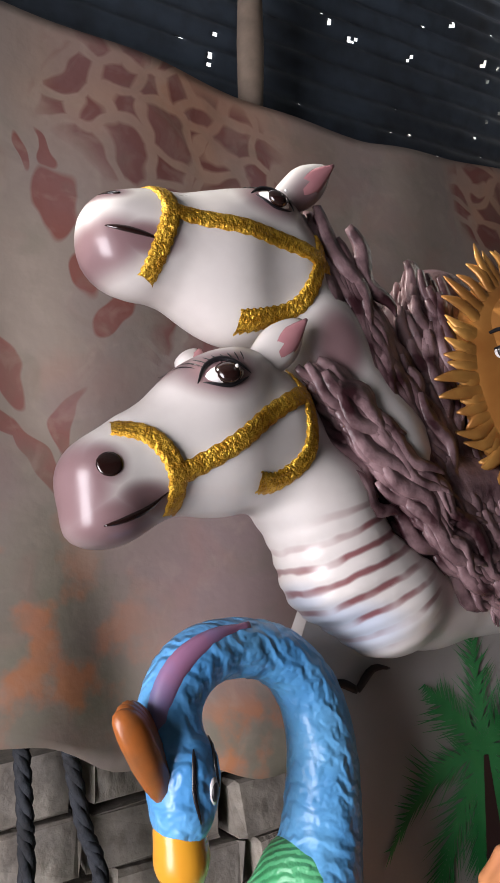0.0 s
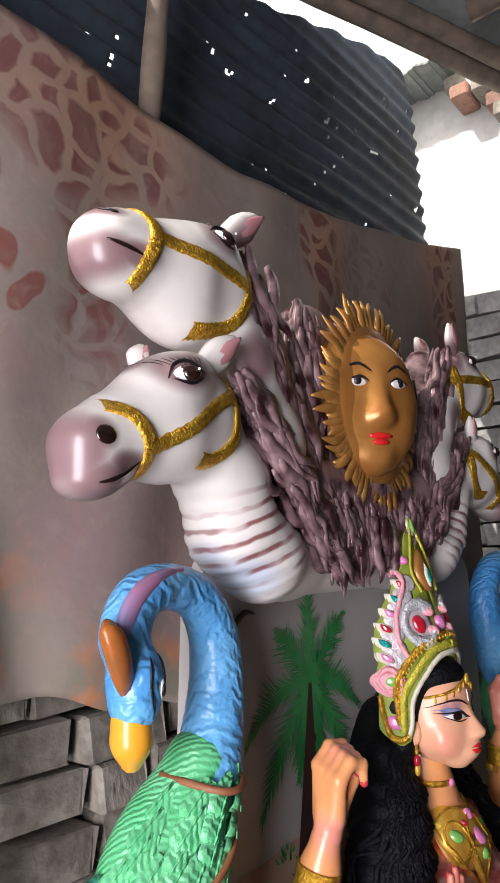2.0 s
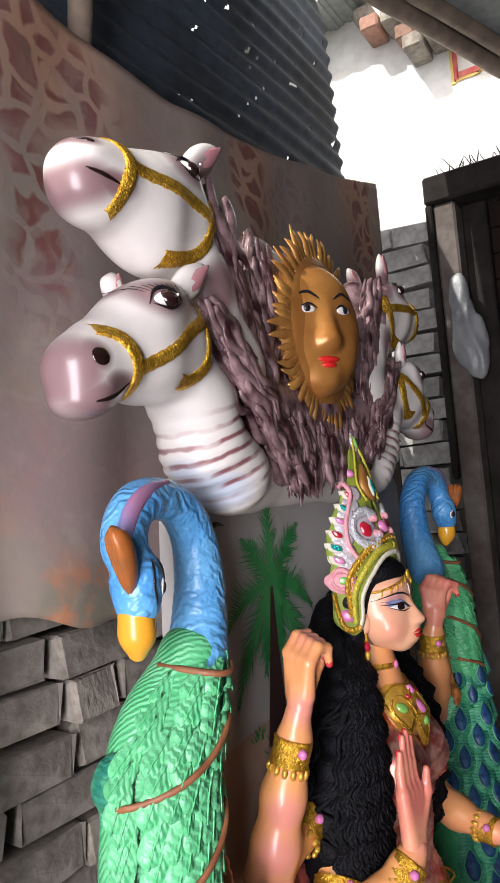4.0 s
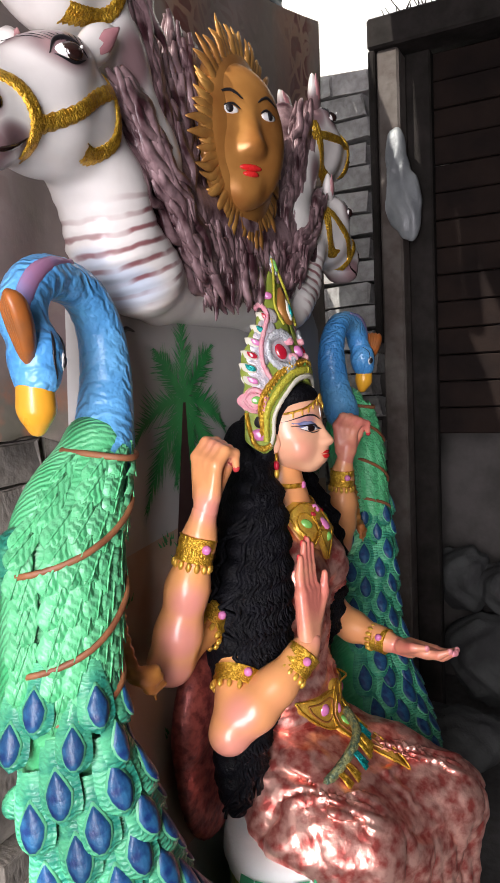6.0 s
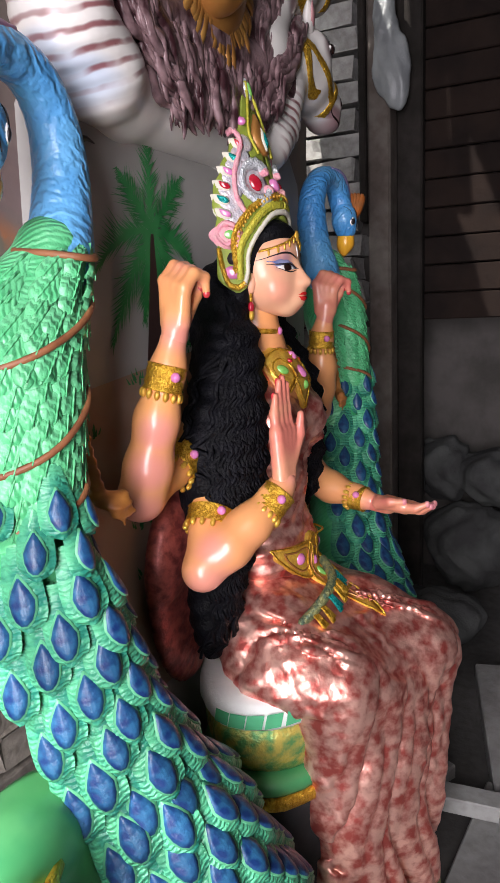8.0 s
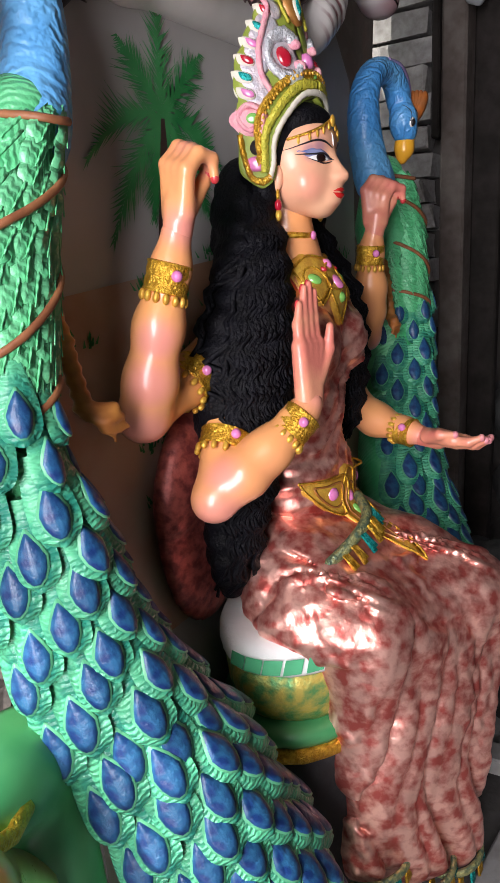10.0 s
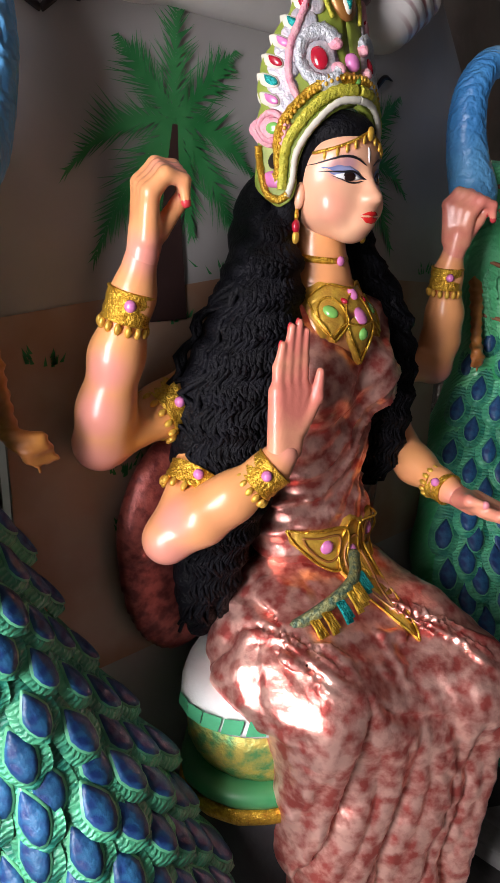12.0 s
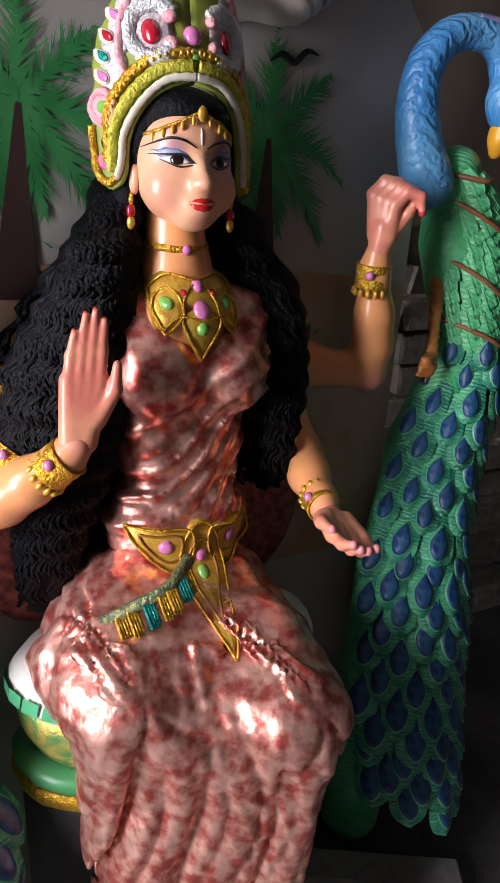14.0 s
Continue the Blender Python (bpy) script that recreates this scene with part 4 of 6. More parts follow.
def throat_stripes(m):
    """Soft maroon bars sprayed in the grooves across the throat."""
    N, L, b = nodes_of(m)
    co = N.new("ShaderNodeTexCoord")
    sep = N.new("ShaderNodeSeparateXYZ")
    L.new(co.outputs["Object"], sep.inputs[0])

    def calc(op, a, c=0.0):
        n = N.new("ShaderNodeMath")
        n.operation = op
        for i, v in enumerate((a, c)):
            if isinstance(v, (int, float)):
                n.inputs[i].default_value = v
            else:
                L.new(v, n.inputs[i])
        return n.outputs[0]
    x = calc("SUBTRACT", CX, calc("ABSOLUTE", calc("SUBTRACT", calc("DIVIDE", sep.outputs[0], U), CX)))
    z = calc("DIVIDE", sep.outputs[2], U)
    nz = N.new("ShaderNodeTexNoise")
    nz.inputs["Scale"].default_value = 16.0
    L.new(co.outputs["Object"], nz.inputs["Vector"])
    ang = calc("ARCTAN2", calc("SUBTRACT", 2.605, z), calc("SUBTRACT", 1.481, x))
    wave = calc("SINE", calc("ADD", calc("MULTIPLY", ang, 190.0), calc("MULTIPLY", calc("SUBTRACT", nz.outputs["Fac"], 0.5), 5.0)))
    bar = N.new("ShaderNodeMapRange")
    bar.interpolation_type = "SMOOTHSTEP"
    bar.inputs[1].default_value, bar.inputs[2].default_value = 0.15, 0.95
    L.new(wave, bar.inputs[0])
    u, v = calc("DIVIDE", calc("SUBTRACT", x, 0.655), 0.13), calc("DIVIDE", calc("SUBTRACT", z, 2.30), 0.125)
    rr = calc("ADD", calc("MULTIPLY", u, u), calc("MULTIPLY", v, v))
    fade = N.new("ShaderNodeMapRange")
    fade.interpolation_type = "SMOOTHSTEP"
    fade.inputs[1].default_value, fade.inputs[2].default_value, fade.inputs[3].default_value, fade.inputs[4].default_value = 0.35, 1.1, 0.9, 0.0
    L.new(rr, fade.inputs[0])
    patchy = N.new("ShaderNodeMapRange")
    patchy.inputs[1].default_value, patchy.inputs[2].default_value, patchy.inputs[3].default_value = 0.36, 0.56, 0.15
    L.new(nz.outputs["Fac"], patchy.inputs[0])
    mx = N.new("ShaderNodeMix")
    mx.data_type = "RGBA"
    L.new(calc("MULTIPLY", calc("MULTIPLY", bar.outputs[0], fade.outputs[0]), patchy.outputs[0]), mx.inputs[0])
    L.new(b.inputs["Base Color"].links[0].from_socket, mx.inputs[6])
    mx.inputs[7].default_value = (0.22, 0.05, 0.06, 1)
    L.new(mx.outputs[2], b.inputs["Base Color"])


throat_stripes(WHITEHORSE)
EARPINK = material("pink_ear_lining", (0.55, 0.28, 0.29), (0.45, 0.2, 0.22), 20, 0.4)
for up in (True, False):
    for mi in (False, True):
        horse(up, mi)

# ---- golden sun face ----
def sun_face():
    mask = thing("sun_mask", "golden brown sun face with flame rays", "sun mask")
    g = Build()
    c = np.array((1.06, 0.80, 2.615))

    def turned(p):
        """The mask looks a little to one side."""
        a = radians(-28)
        dx, dy = p[0] - c[0], p[1] - c[1]
        return (c[0] + dx * math.cos(a) - dy * math.sin(a), c[1] + dx * math.sin(a) + dy * math.cos(a), p[2])
    halo = c + (0.025, -0.012, 0.005)
    shell = [egg(c + (0.0, -0.035, 0.0), (0.138, 0.065, 0.172)), egg(c + (0, -0.05, 0.085), (0.085, 0.04, 0.055)), egg(c + (-0.058, -0.055, -0.045), (0.038, 0.03, 0.045)), egg(c + (0.058, -0.055, -0.045), (0.038, 0.03, 0.045)), egg(c + (0, -0.06, -0.125), (0.038, 0.03, 0.032)), cap(c + (0, -0.078, 0.05), c + (0, -0.108, -0.035), 0.012, 0.020), egg(c + (-0.016, -0.095, -0.042), (0.014, 0.014, 0.011)), egg(c + (0.016, -0.095, -0.042), (0.014, 0.014, 0.011))]
    g.add(*sculpt(shell, 0.0065, 0.03), 0)
    surf = front(shell, 0.03, 0.0)
    r2 = random.Random(9)
    for ring, n, l0 in ((0, 46, 0.085), (1, 40, 0.050)):
        for k in range(n):
            a = 2 * math.pi * (k + 0.5 * ring) / n + r2.uniform(-0.04, 0.04)
            ex, ez = math.cos(a), math.sin(a)
            p0 = halo + ((0.150 + 0.012 * ring) * ex, -0.02, (0.182 + 0.012 * ring) * ez)
            ln = l0 * r2.uniform(0.8, 1.2) * (1.15 if abs(ez) > 0.7 else 1)
            bend = r2.uniform(-0.004, 0.014)
            p1 = p0 + (ln * 0.6 * ex - bend * ez, 0.0, ln * 0.6 * ez + bend * ex)
            p2 = p0 + (ln * ex + bend * ez, 0.012, ln * ez - bend * ex)
            ray = Build()
            ray.add(*tube(spline([halo + (p0 - halo) * 0.95 + (0, -0.008, 0), p0, p1, p2], 8), [0.005, 0.010, 0.013, 0.014, 0.014, 0.012, 0.010, 0.006, 0.002], 7, 0.45))
            part("ray", ray, RAYGOLD, mask)
    for d in (-1, 1):
        x, z = c[0] + d * 0.058, c[2] + 0.040
        g.add(*patch(oval(x, z, 0.026, 0.0105, 6 * d), surf, 4, 0.004, 0.001), 1)
        g.add(*patch(oval(x + 0.002, z + 0.001, 0.0095, 0.0098), surf, 3, 0.003, 0.005), 2)
        for path, w in (([(-0.03, 0.0), (-0.008, 0.012), (0.026, 0.0)], 0.003), ([(-0.037, 0.024), (-0.005, 0.042), (0.034, 0.028)], 0.0038)):
            pts = [surf(x + d * u, z + v) for u, v in spline(path, 10)]
            g.add(*tube([(a, b - 0.003, e) for a, b, e in pts], [w * math.sin(math.pi * (0.08 + 0.88 * i / 10)) for i in range(11)], 6, 0.5), 2)
    g.add(*patch(oval(c[0], c[2] - 0.084, 0.032, 0.0075, 0), surf, 4, 0.005, 0.002), 3)
    g.add(*patch(oval(c[0], c[2] - 0.098, 0.023, 0.0075, 0), surf, 4, 0.005, 0.002), 3)
    g.v = [turned(q) for q in g.v]
    disc = Build()
    disc.add(*sculpt([egg(halo, (0.185, 0.055, 0.218))], 0.008, 0.02))
    part("halo", disc, BRONZE, mask)
    part("face", g, [BRONZE, EYEWHITE, INK, LIP], mask)


RAYGOLD = material("dull_gold_ray_paint", (0.52, 0.27, 0.07), (0.36, 0.16, 0.04), 20, 0.33, metal=0.4, bump=0.1)
sun_face()

# ---- peacocks ----
def feather_mesh(name, w, ln, eyed):
    """One overlapping feather: root at the origin, lying along -z, facing -y."""
    g = Build()
    n, m = 15, 9
    verts, faces = [], []
    for i in range(n):
        s = 1 - (1 - i / (n - 1)) ** 1.7
        half = w * 0.5 * (0.55 + 0.45 * math.sin(min(s * 1.35, 1) * math.pi / 2)) * (1 if s < 0.72 else math.sqrt(max(0.0, 1 - ((s - 0.72) / 0.285) ** 2)))
        for j in range(m):
            u = -1 + 2 * j / (m - 1)
            ridge = 0.0026 * math.sin(u * 14 + s * 4) * (0.3 + abs(u))
            y = (-0.017 if eyed else -0.010) * (1 - u * u) * (0.5 + 0.5 * s) - (0.012 if eyed else 0.004) * s + 0.008 * (s > 0.85) * (s - 0.85) / 0.15 + ridge
            verts.append((half * u, y, -ln * s))
    for i in range(n - 1):
        for j in range(m - 1):
            a = i * m + j
            faces.append((a, a + m, a + m + 1, a + 1))
    g.add(verts, faces, 0)
    if eyed:
        def sf(x, z):
            s = -z / ln
            u = x / (w * 0.5)
            return (x, -0.017 * (1 - u * u) * (0.5 + 0.5 * s) - 0.012 * s - 0.001, z)
        g.add(*patch(oval(0, -ln * 0.60, w * 0.33, ln * 0.31, 0, 14, 0.7), sf, 2, 0.001, 0.0012), 2)
        g.add(*patch(oval(0, -ln * 0.61, w * 0.285, ln * 0.275, 0, 14, 0.7), sf, 3, 0.002, 0.0030), 1)
    else:
        P = [(0, -0.005 * (1 + s) - 0.004 * s - 0.001, -ln * s) for s in (0.05, 0.35, 0.65, 0.95)]
        g.add(*tube(P, [0.0028, 0.0028, 0.002, 0.001], 5), 0)
    return g.mesh(name, [TAILGREEN if eyed else GREEN, EYEBLUE, LIGHTGREEN])


LIGHTGREEN = material("pale_green_rim", (0.12, 0.45, 0.24), None, 30, 0.4)
EYED = [feather_mesh("eyed_feather", 0.082 * s, 0.158 * s, True) for s in (0.75, 0.9, 1.05, 1.2)]
PLAIN = [feather_mesh("wing_feather", 0.047 * s, 0.080 * s, False) for s in (0.9, 1.0)]
FLIP = Matrix.Diagonal((-1, 1, 1, 1))


def tail_point(u, v):
    """Tail surface: u from edge to edge, v from its root down to the end."""
    z = 1.50 - 1.16 * v
    xl = np.interp(z, (0.34, 0.5, 0.8, 1.2, 1.5), (0.50, 0.46, 0.405, 0.325, 0.295))
    xr = np.interp(z, (0.34, 0.6, 0.9, 1.1, 1.35, 1.5), (0.77, 0.765, 0.685, 0.60, 0.515, 0.465))
    y = np.interp(z, (0.34, 0.5, 0.82, 1.0, 1.2, 1.5), (0.46, 0.51, 0.615, 0.69, 0.735, 0.76))
    x = xl + (xr - xl) * u
    return np.array((x, y + 0.12 * (2 * u - 1) ** 2 - 0.035 - 0.03 * u * (1.5 - z), z - 0.05 * (u - 0.5) + 0.25 * v * v * max(0, u - 0.45)))


def wing_point(u, v):
    """Front of the folded wing."""
    z = 1.94 - 0.45 * v
    xl = np.interp(z, (1.49, 1.6, 1.78, 1.87, 1.94), (0.300, 0.290, 0.305, 0.38, 0.452))
    xr = np.interp(z, (1.49, 1.6, 1.78, 1.87, 1.94), (0.470, 0.505, 0.545, 0.565, 0.575))
    x = xl + (xr - xl) * u
    return np.array((x, 0.728 + 0.11 * abs(2 * u - 1) ** 2.4 + 0.02 * (1 - v) ** 3, z))


def lay(mesh, name, parent, at, u, v, mirror, cx, tilt=0.0, lift=0.10):
    """Lay one feather on a surface function."""
    p = at(u, v)
    dv = at(u, v + 0.02) - p
    du = at(min(u + 0.02, 1), v) - at(max(u - 0.02, 0), v)
    down, across = Vector(dv).normalized(), Vector(du).normalized()
    outward = across.cross(down).normalized()
    if outward.y > 0:
        outward = -outward
    zax = (-down - outward * lift).normalized()
    if tilt:
        zax = (zax + across * tilt).normalized()
    yax = -outward
    yax = (yax - zax * yax.dot(zax)).normalized()
    xax = yax.cross(zax)
    m = Matrix((xax, yax, zax)).transposed().to_4x4()
    if mirror:
        m = FLIP @ m @ FLIP
        p = np.array((2 * cx - p[0], p[1], p[2]))
    m.translation = Vector(p) * U
    ob = new(name, mesh)
    ob.parent = parent
    ob.matrix_basis = m
    return ob


def peacock(mirror):
    ct = 1.230
    root = thing("peacock_statue", "painted clay peacock with blue neck and eyed green tail", "peacock statue", group="peacock statues")

    def put(name, g, mats, parent=root, label="", smooth=True, c=1.187):
        return part(name, g.mirror(c) if mirror else g, mats, parent, label, smooth)
    rows = [(0.515, 0.81, 1.90, 0.058), (0.548, 0.82, 1.98, 0.049), (0.566, 0.825, 2.07, 0.043), (0.555, 0.825, 2.15, 0.038), (0.508, 0.82, 2.207, 0.034), (0.442, 0.815, 2.226, 0.032), (0.385, 0.808, 2.220, 0.033), (0.348, 0.805, 2.190, 0.032), (0.335, 0.80, 2.145, 0.034)]
    neck = chain([tuple(r) for r in spline(rows, 30)])
    head = [egg((0.343, 0.785, 2.095), (0.043, 0.045, 0.058)), egg((0.338, 0.78, 2.06), (0.034, 0.036, 0.036))]

    def ruffle(P):
        x, z = P[:, 0], P[:, 2]
        return 0.0011 * np.sin(z * 190 + 4 * np.sin(x * 95)) * np.sin(x * 120 + 3 * np.sin(z * 60))
    g = Build()
    g.add(*sculpt(neck + head, 0.0055, 0.015, ruffle), 0)
    surf = front(neck + head, 0.015, 0.0)
    put("neck", g, [BLUE], label="blue feathered neck and head")
    g = Build()
    pts = [surf(x, z) for x, z in spline([(0.375, 2.135), (0.368, 2.11), (0.372, 2.085)], 6)]
    g.add(*tube([(a, b - 0.002, e) for a, b, e in pts], [0.001, 0.002, 0.0025, 0.0025, 0.002, 0.0015, 0.001], 6, 0.5), 2)
    g.add(*patch(oval(0.364, 2.083, 0.008, 0.015, 4), surf, 3, 0.003, 0.001), 0)
    g.add(*patch(oval(0.364, 2.082, 0.0065, 0.0105), surf, 3, 0.003, 0.004), 1)
    pts = [surf(x, z) for x, z in spline([(0.342, 2.13), (0.336, 2.09), (0.343, 2.055)], 8)]
    g.add(*tube([(a, b - 0.001, e) for a, b, e in pts], [0.001, 0.0025, 0.003, 0.003, 0.003, 0.0025, 0.002, 0.0015, 0.001], 6, 0.5), 1)
    put("eye", g, [EYEWHITE, INK, INK], label="white and black painted eye")
    g = Build()
    g.add(*sculpt(chain([(0.334, 0.782, 2.042, 0.030), (0.336, 0.784, 2.01, 0.027), (0.341, 0.79, 1.98, 0.015)]), 0.005, 0.02))
    put("beak", g, [BEAK], label="yellow beak")
    g = Build()
    for k in range(5):
        f = (k - 2) / 2
        P = spline([(0.322, 0.775, 2.075), (0.298 + 0.006 * f, 0.762 + 0.012 * f, 2.12), (0.280 + 0.012 * f, 0.760 + 0.02 * f, 2.165), (0.272 + 0.02 * f, 0.765 + 0.02 * f, 2.19 - 0.008 * f * f)], 12)
        g.add(*tube(P, [0.008, 0.012, 0.015, 0.017, 0.018, 0.019, 0.019, 0.019, 0.018, 0.016, 0.013, 0.009, 0.003], 8, 0.6))
    put("crest", g, [COMB], label="orange brown fluted crest")
    g = Build()
    P = spline([(0.335, 0.785, 2.125), (0.320, 0.780, 2.165), (0.345, 0.780, 2.213), (0.395, 0.782, 2.243), (0.45, 0.79, 2.252)], 20)
    g.add(*tube(P, [0.006 + 0.014 * math.sin(math.pi * min(1, 0.1 + i / 20)) for i in range(21)], 8, 0.7))
    put("nape_stripe", g, [PURPLE], label="dull pink stripe on the nape")
    # body with its spiral cords
    g = Build()
    body = [egg((0.425, 0.845, 1.72), (0.112, 0.08, 0.20), (0, 12, 0)), egg((0.385, 0.85, 1.55), (0.085, 0.07, 0.14)), cap((0.515, 0.82, 1.93), (0.46, 0.84, 1.78), 0.062, 0.09)] + chain([(0.385, 0.835, 1.50, 0.085), (0.455, 0.84, 1.2, 0.105), (0.55, 0.80, 0.85, 0.10), (0.63, 0.72, 0.45, 0.10), (0.65, 0.72, 0.06, 0.09)])
    g.add(*sculpt(body, 0.011, 0.04))
    put("body", g, [GREEN], label="green body", c=ct)
    for v0, v1 in ((0.0, 0.03), (0.12, 0.44), (0.44, 0.80), (0.80, 1.0)):
        g = Build()
        pts = []
        for i in range(25):
            u = i / 24
            v = (v1 + (v0 - v1) * (u if v0 else 0)) if v0 else 0.02 + 0.04 * math.sin(math.pi * u)
            v = v1 + (v0 - v1) * u ** 1.2 if v0 else v
            p = wing_point(u, v)
            pts.append((p[0], p[1] - 0.019, p[2]))
        g.add(*tube(pts, 0.0062, 7, 0.8))
        put("cord", g, [CORD], label="brown painted cord", c=ct)
    for i in range(14):
        v = 0.02 + 0.063 * i
        n = 5 if i < 3 else 7 + (i % 2)
        for j in range(n):
            u = (j + 0.5 + rnd.uniform(-0.06, 0.06)) / n
            lay(PLAIN[i % 2], "wing_feather", root, wing_point, u, v + 0.05 * (0.5 - u), mirror, ct, 0.32, 0.0)
    rowsn = 20
    for i in range(rowsn):
        v = -0.075 + 0.955 * (i / (rowsn - 1)) ** 0.95
        wide = tail_point(1, v)[0] - tail_point(0, v)[0]
        size = min(3, int(1 + 3 * v))
        n = max(4, round(wide / (0.060 * (0.85 + 0.35 * v))))
        for j in range(n + (i % 2)):
            u = (j + (0.5 if not i % 2 else 0.0)) / n
            u = min(max(u + rnd.uniform(-0.02, 0.02), 0.01), 0.99)
            lay(EYED[size], "tail_feather", root, tail_point, u, v + rnd.uniform(-0.006, 0.006), mirror, ct, 0.10 * (0.5 - u))
    # side plume, wing tip and leg
    g = Build()
    g.add(*sculpt([egg((0.325, 0.85, 1.775), (0.022, 0.04, 0.045), (0, 25, 0)), egg((0.345, 0.90, 1.32), (0.035, 0.03, 0.025), (0, -15, 0)), cap((0.325, 0.87, 1.76), (0.35, 0.89, 1.34), 0.012)], 0.008, 0.02))
    put("plume", g, [TAILGREEN], label="curled green side plume")
    g = Build()
    leg = chain([(0.515, 0.84, 1.72, 0.022), (0.53, 0.81, 1.60, 0.016), (0.54, 0.79, 1.49, 0.015)])
    for t in (-1, 0, 1):
        leg += chain([(0.54, 0.79, 1.49, 0.013), (0.568 + 0.01 * t, 0.765, 1.47 + 0.008 * t, 0.013), (0.588 + 0.015 * t, 0.76, 1.44 + 0.008 * t, 0.005)])

    def rings(P):
        return 0.0025 * np.sin(P[:, 2] * 2 * math.pi / 0.022)
    g.add(*sculpt(leg, 0.006, 0.01, rings))
    put("leg", g, [CLAW], label="orange scaled leg with curled toes", c=1.235)


peacock(False)
peacock(True)

# ---- seated statue: one mesh ----
SX = 1.207


def hand_open(wrist, tip, palm_dir, spread, r=0.0105):
    """Prims of an open hand from wrist to middle fingertip; spread is the sideways axis."""
    w, t = np.array(wrist, float), np.array(tip, float)
    s = np.array(spread, float)
    p = np.array(palm_dir, float)
    d = t - w
    mid = w + d * 0.48
    prims = []
    for k in (-1.5, -0.5, 0.5, 1.5):
        prims.append(cap(w + s * 0.010 * k, mid + s * 0.018 * k, 0.020, 0.017))
    for k, l in ((-1.5, 0.84), (-0.5, 0.97), (0.5, 1.0), (1.5, 0.93)):
        a, b = mid + s * 0.018 * k, w + d * l + s * 0.0165 * k
        m = (a + b) / 2 - p * 0.004
        prims += [cap(a, m, r * 1.15, r * 1.05), cap(m, b, r * 1.05, r * 0.62)]
    a = w + d * 0.18 + s * 0.028
    b = w + d * 0.42 + s * 0.052 + p * 0.012
    c = w + d * 0.62 + s * 0.050 + p * 0.018
    prims += [cap(a, b, 0.019, 0.013), cap(b, c, 0.013, 0.008)]
    return prims


def hand_mudra(wrist, up, side, fwd):
    """Prims and fingertips of a raised hand, its back straight, fingers bent over to the thumb."""
    w, u, s, f = (np.array(a, float) for a in (wrist, up, side, fwd))
    prims = [cap(w, w + u * 0.045, 0.027, 0.030)]
    for k in range(4):
        o = s * (0.027 - 0.018 * k)
        prims.append(cap(w + u * 0.03 + o * 0.6 - f * 0.002, w + u * (0.112 - 0.004 * k) + o - f * 0.014, 0.020, 0.0155))
    tips = []
    for k in range(4):
        o = s * (0.029 - 0.0195 * k)
        a = w + u * (0.114 - 0.005 * k) + o - f * 0.014
        b = a + u * 0.030 + f * 0.020
        c = b + f * 0.030 - u * 0.002 * k
        e = c + f * 0.010 - u * (0.020 + 0.004 * k)
        prims += [cap(a, b, 0.0150, 0.0130), cap(b, c, 0.0130, 0.0112), cap(c, e, 0.0108, 0.0078)]
        tips.append(e)
    a = w + u * 0.040 + f * 0.020
    b = w + u * 0.085 + f * 0.044
    c = w + u * 0.118 + f * 0.052
    prims += [cap(a, b, 0.0175, 0.0135), cap(b, c, 0.0130, 0.0080)]
    return prims, tips + [c]


def hand_cupped(wrist, fwd, side, up):
    """Prims and fingertips of a hand held out, palm up and hollow, fingers curling up at their ends."""
    w, f, s, u = (np.array(a, float) for a in (wrist, fwd, side, up))
    prims, tips = [cap(w, w + f * 0.05, 0.026, 0.026)], []
    for k in range(4):
        v = k - 1.5
        o = s * 0.0235 * v
        lift = u * 0.006 * abs(v)
        a = w + f * 0.035 + o * 0.65 + lift
        b = w + f * 0.110 + o + lift
        c = b + f * (0.046 - 0.004 * abs(v)) - s * 0.003 * v + u * 0.004
        e = c + f * 0.030 - s * 0.004 * v + u * 0.018
        prims += [cap(a, b, 0.0200, 0.0160), cap(b, c, 0.0138, 0.0120), cap(c, e, 0.0118, 0.0078)]
        tips.append(e)
    a = w + f * 0.035 + s * 0.030 + u * 0.004
    b = w + f * 0.080 + s * 0.052 + u * 0.018
    c = w + f * 0.120 + s * 0.046 + u * 0.026
    prims += [cap(a, b, 0.0185, 0.0140), cap(b, c, 0.0130, 0.0080)]
    return prims, tips + [c]


TX = SX + 0.020
TORSO = [egg((TX, 0.765, 1.56), (0.185, 0.095, 0.13)), egg((TX - 0.078, 0.70, 1.505), (0.080, 0.078, 0.080)), egg((TX + 0.078, 0.70, 1.505), (0.080, 0.078, 0.080)), egg((TX - 0.004, 0.755, 1.36), (0.138, 0.094, 0.16)), egg((SX + 0.01, 0.75, 1.17), (0.158, 0.105, 0.12)), cap((TX - 0.13, 0.775, 1.605), (TX + 0.13, 0.775, 1.605), 0.062)]
LEGS = [egg((SX - 0.03, 0.73, 1.0), (0.235, 0.165, 0.12)), egg((0.985, 0.66, 0.93), (0.11, 0.12, 0.07)),
        cap((1.10, 0.68, 0.96), (1.035, 0.515, 0.895), 0.115, 0.112), cap((1.30, 0.66, 0.97), (1.335, 0.375, 0.875), 0.115, 0.105),
        cap((1.035, 0.515, 0.905), (1.045, 0.52, 0.30), 0.105, 0.095), cap((1.325, 0.38, 0.87), (1.27, 0.40, 0.20), 0.10, 0.095),
        cap((1.17, 0.46, 0.86), (1.16, 0.46, 0.24), 0.11, 0.10), cap((1.0, 0.60, 0.93), (1.32, 0.52, 0.93), 0.10)]
NECK = [cap((SX, 0.765, 1.80), (SX + 0.005, 0.76, 1.68), 0.057, 0.060), cap((SX + 0.005, 0.76, 1.69), (SX + 0.01, 0.75, 1.62), 0.062, 0.10)]
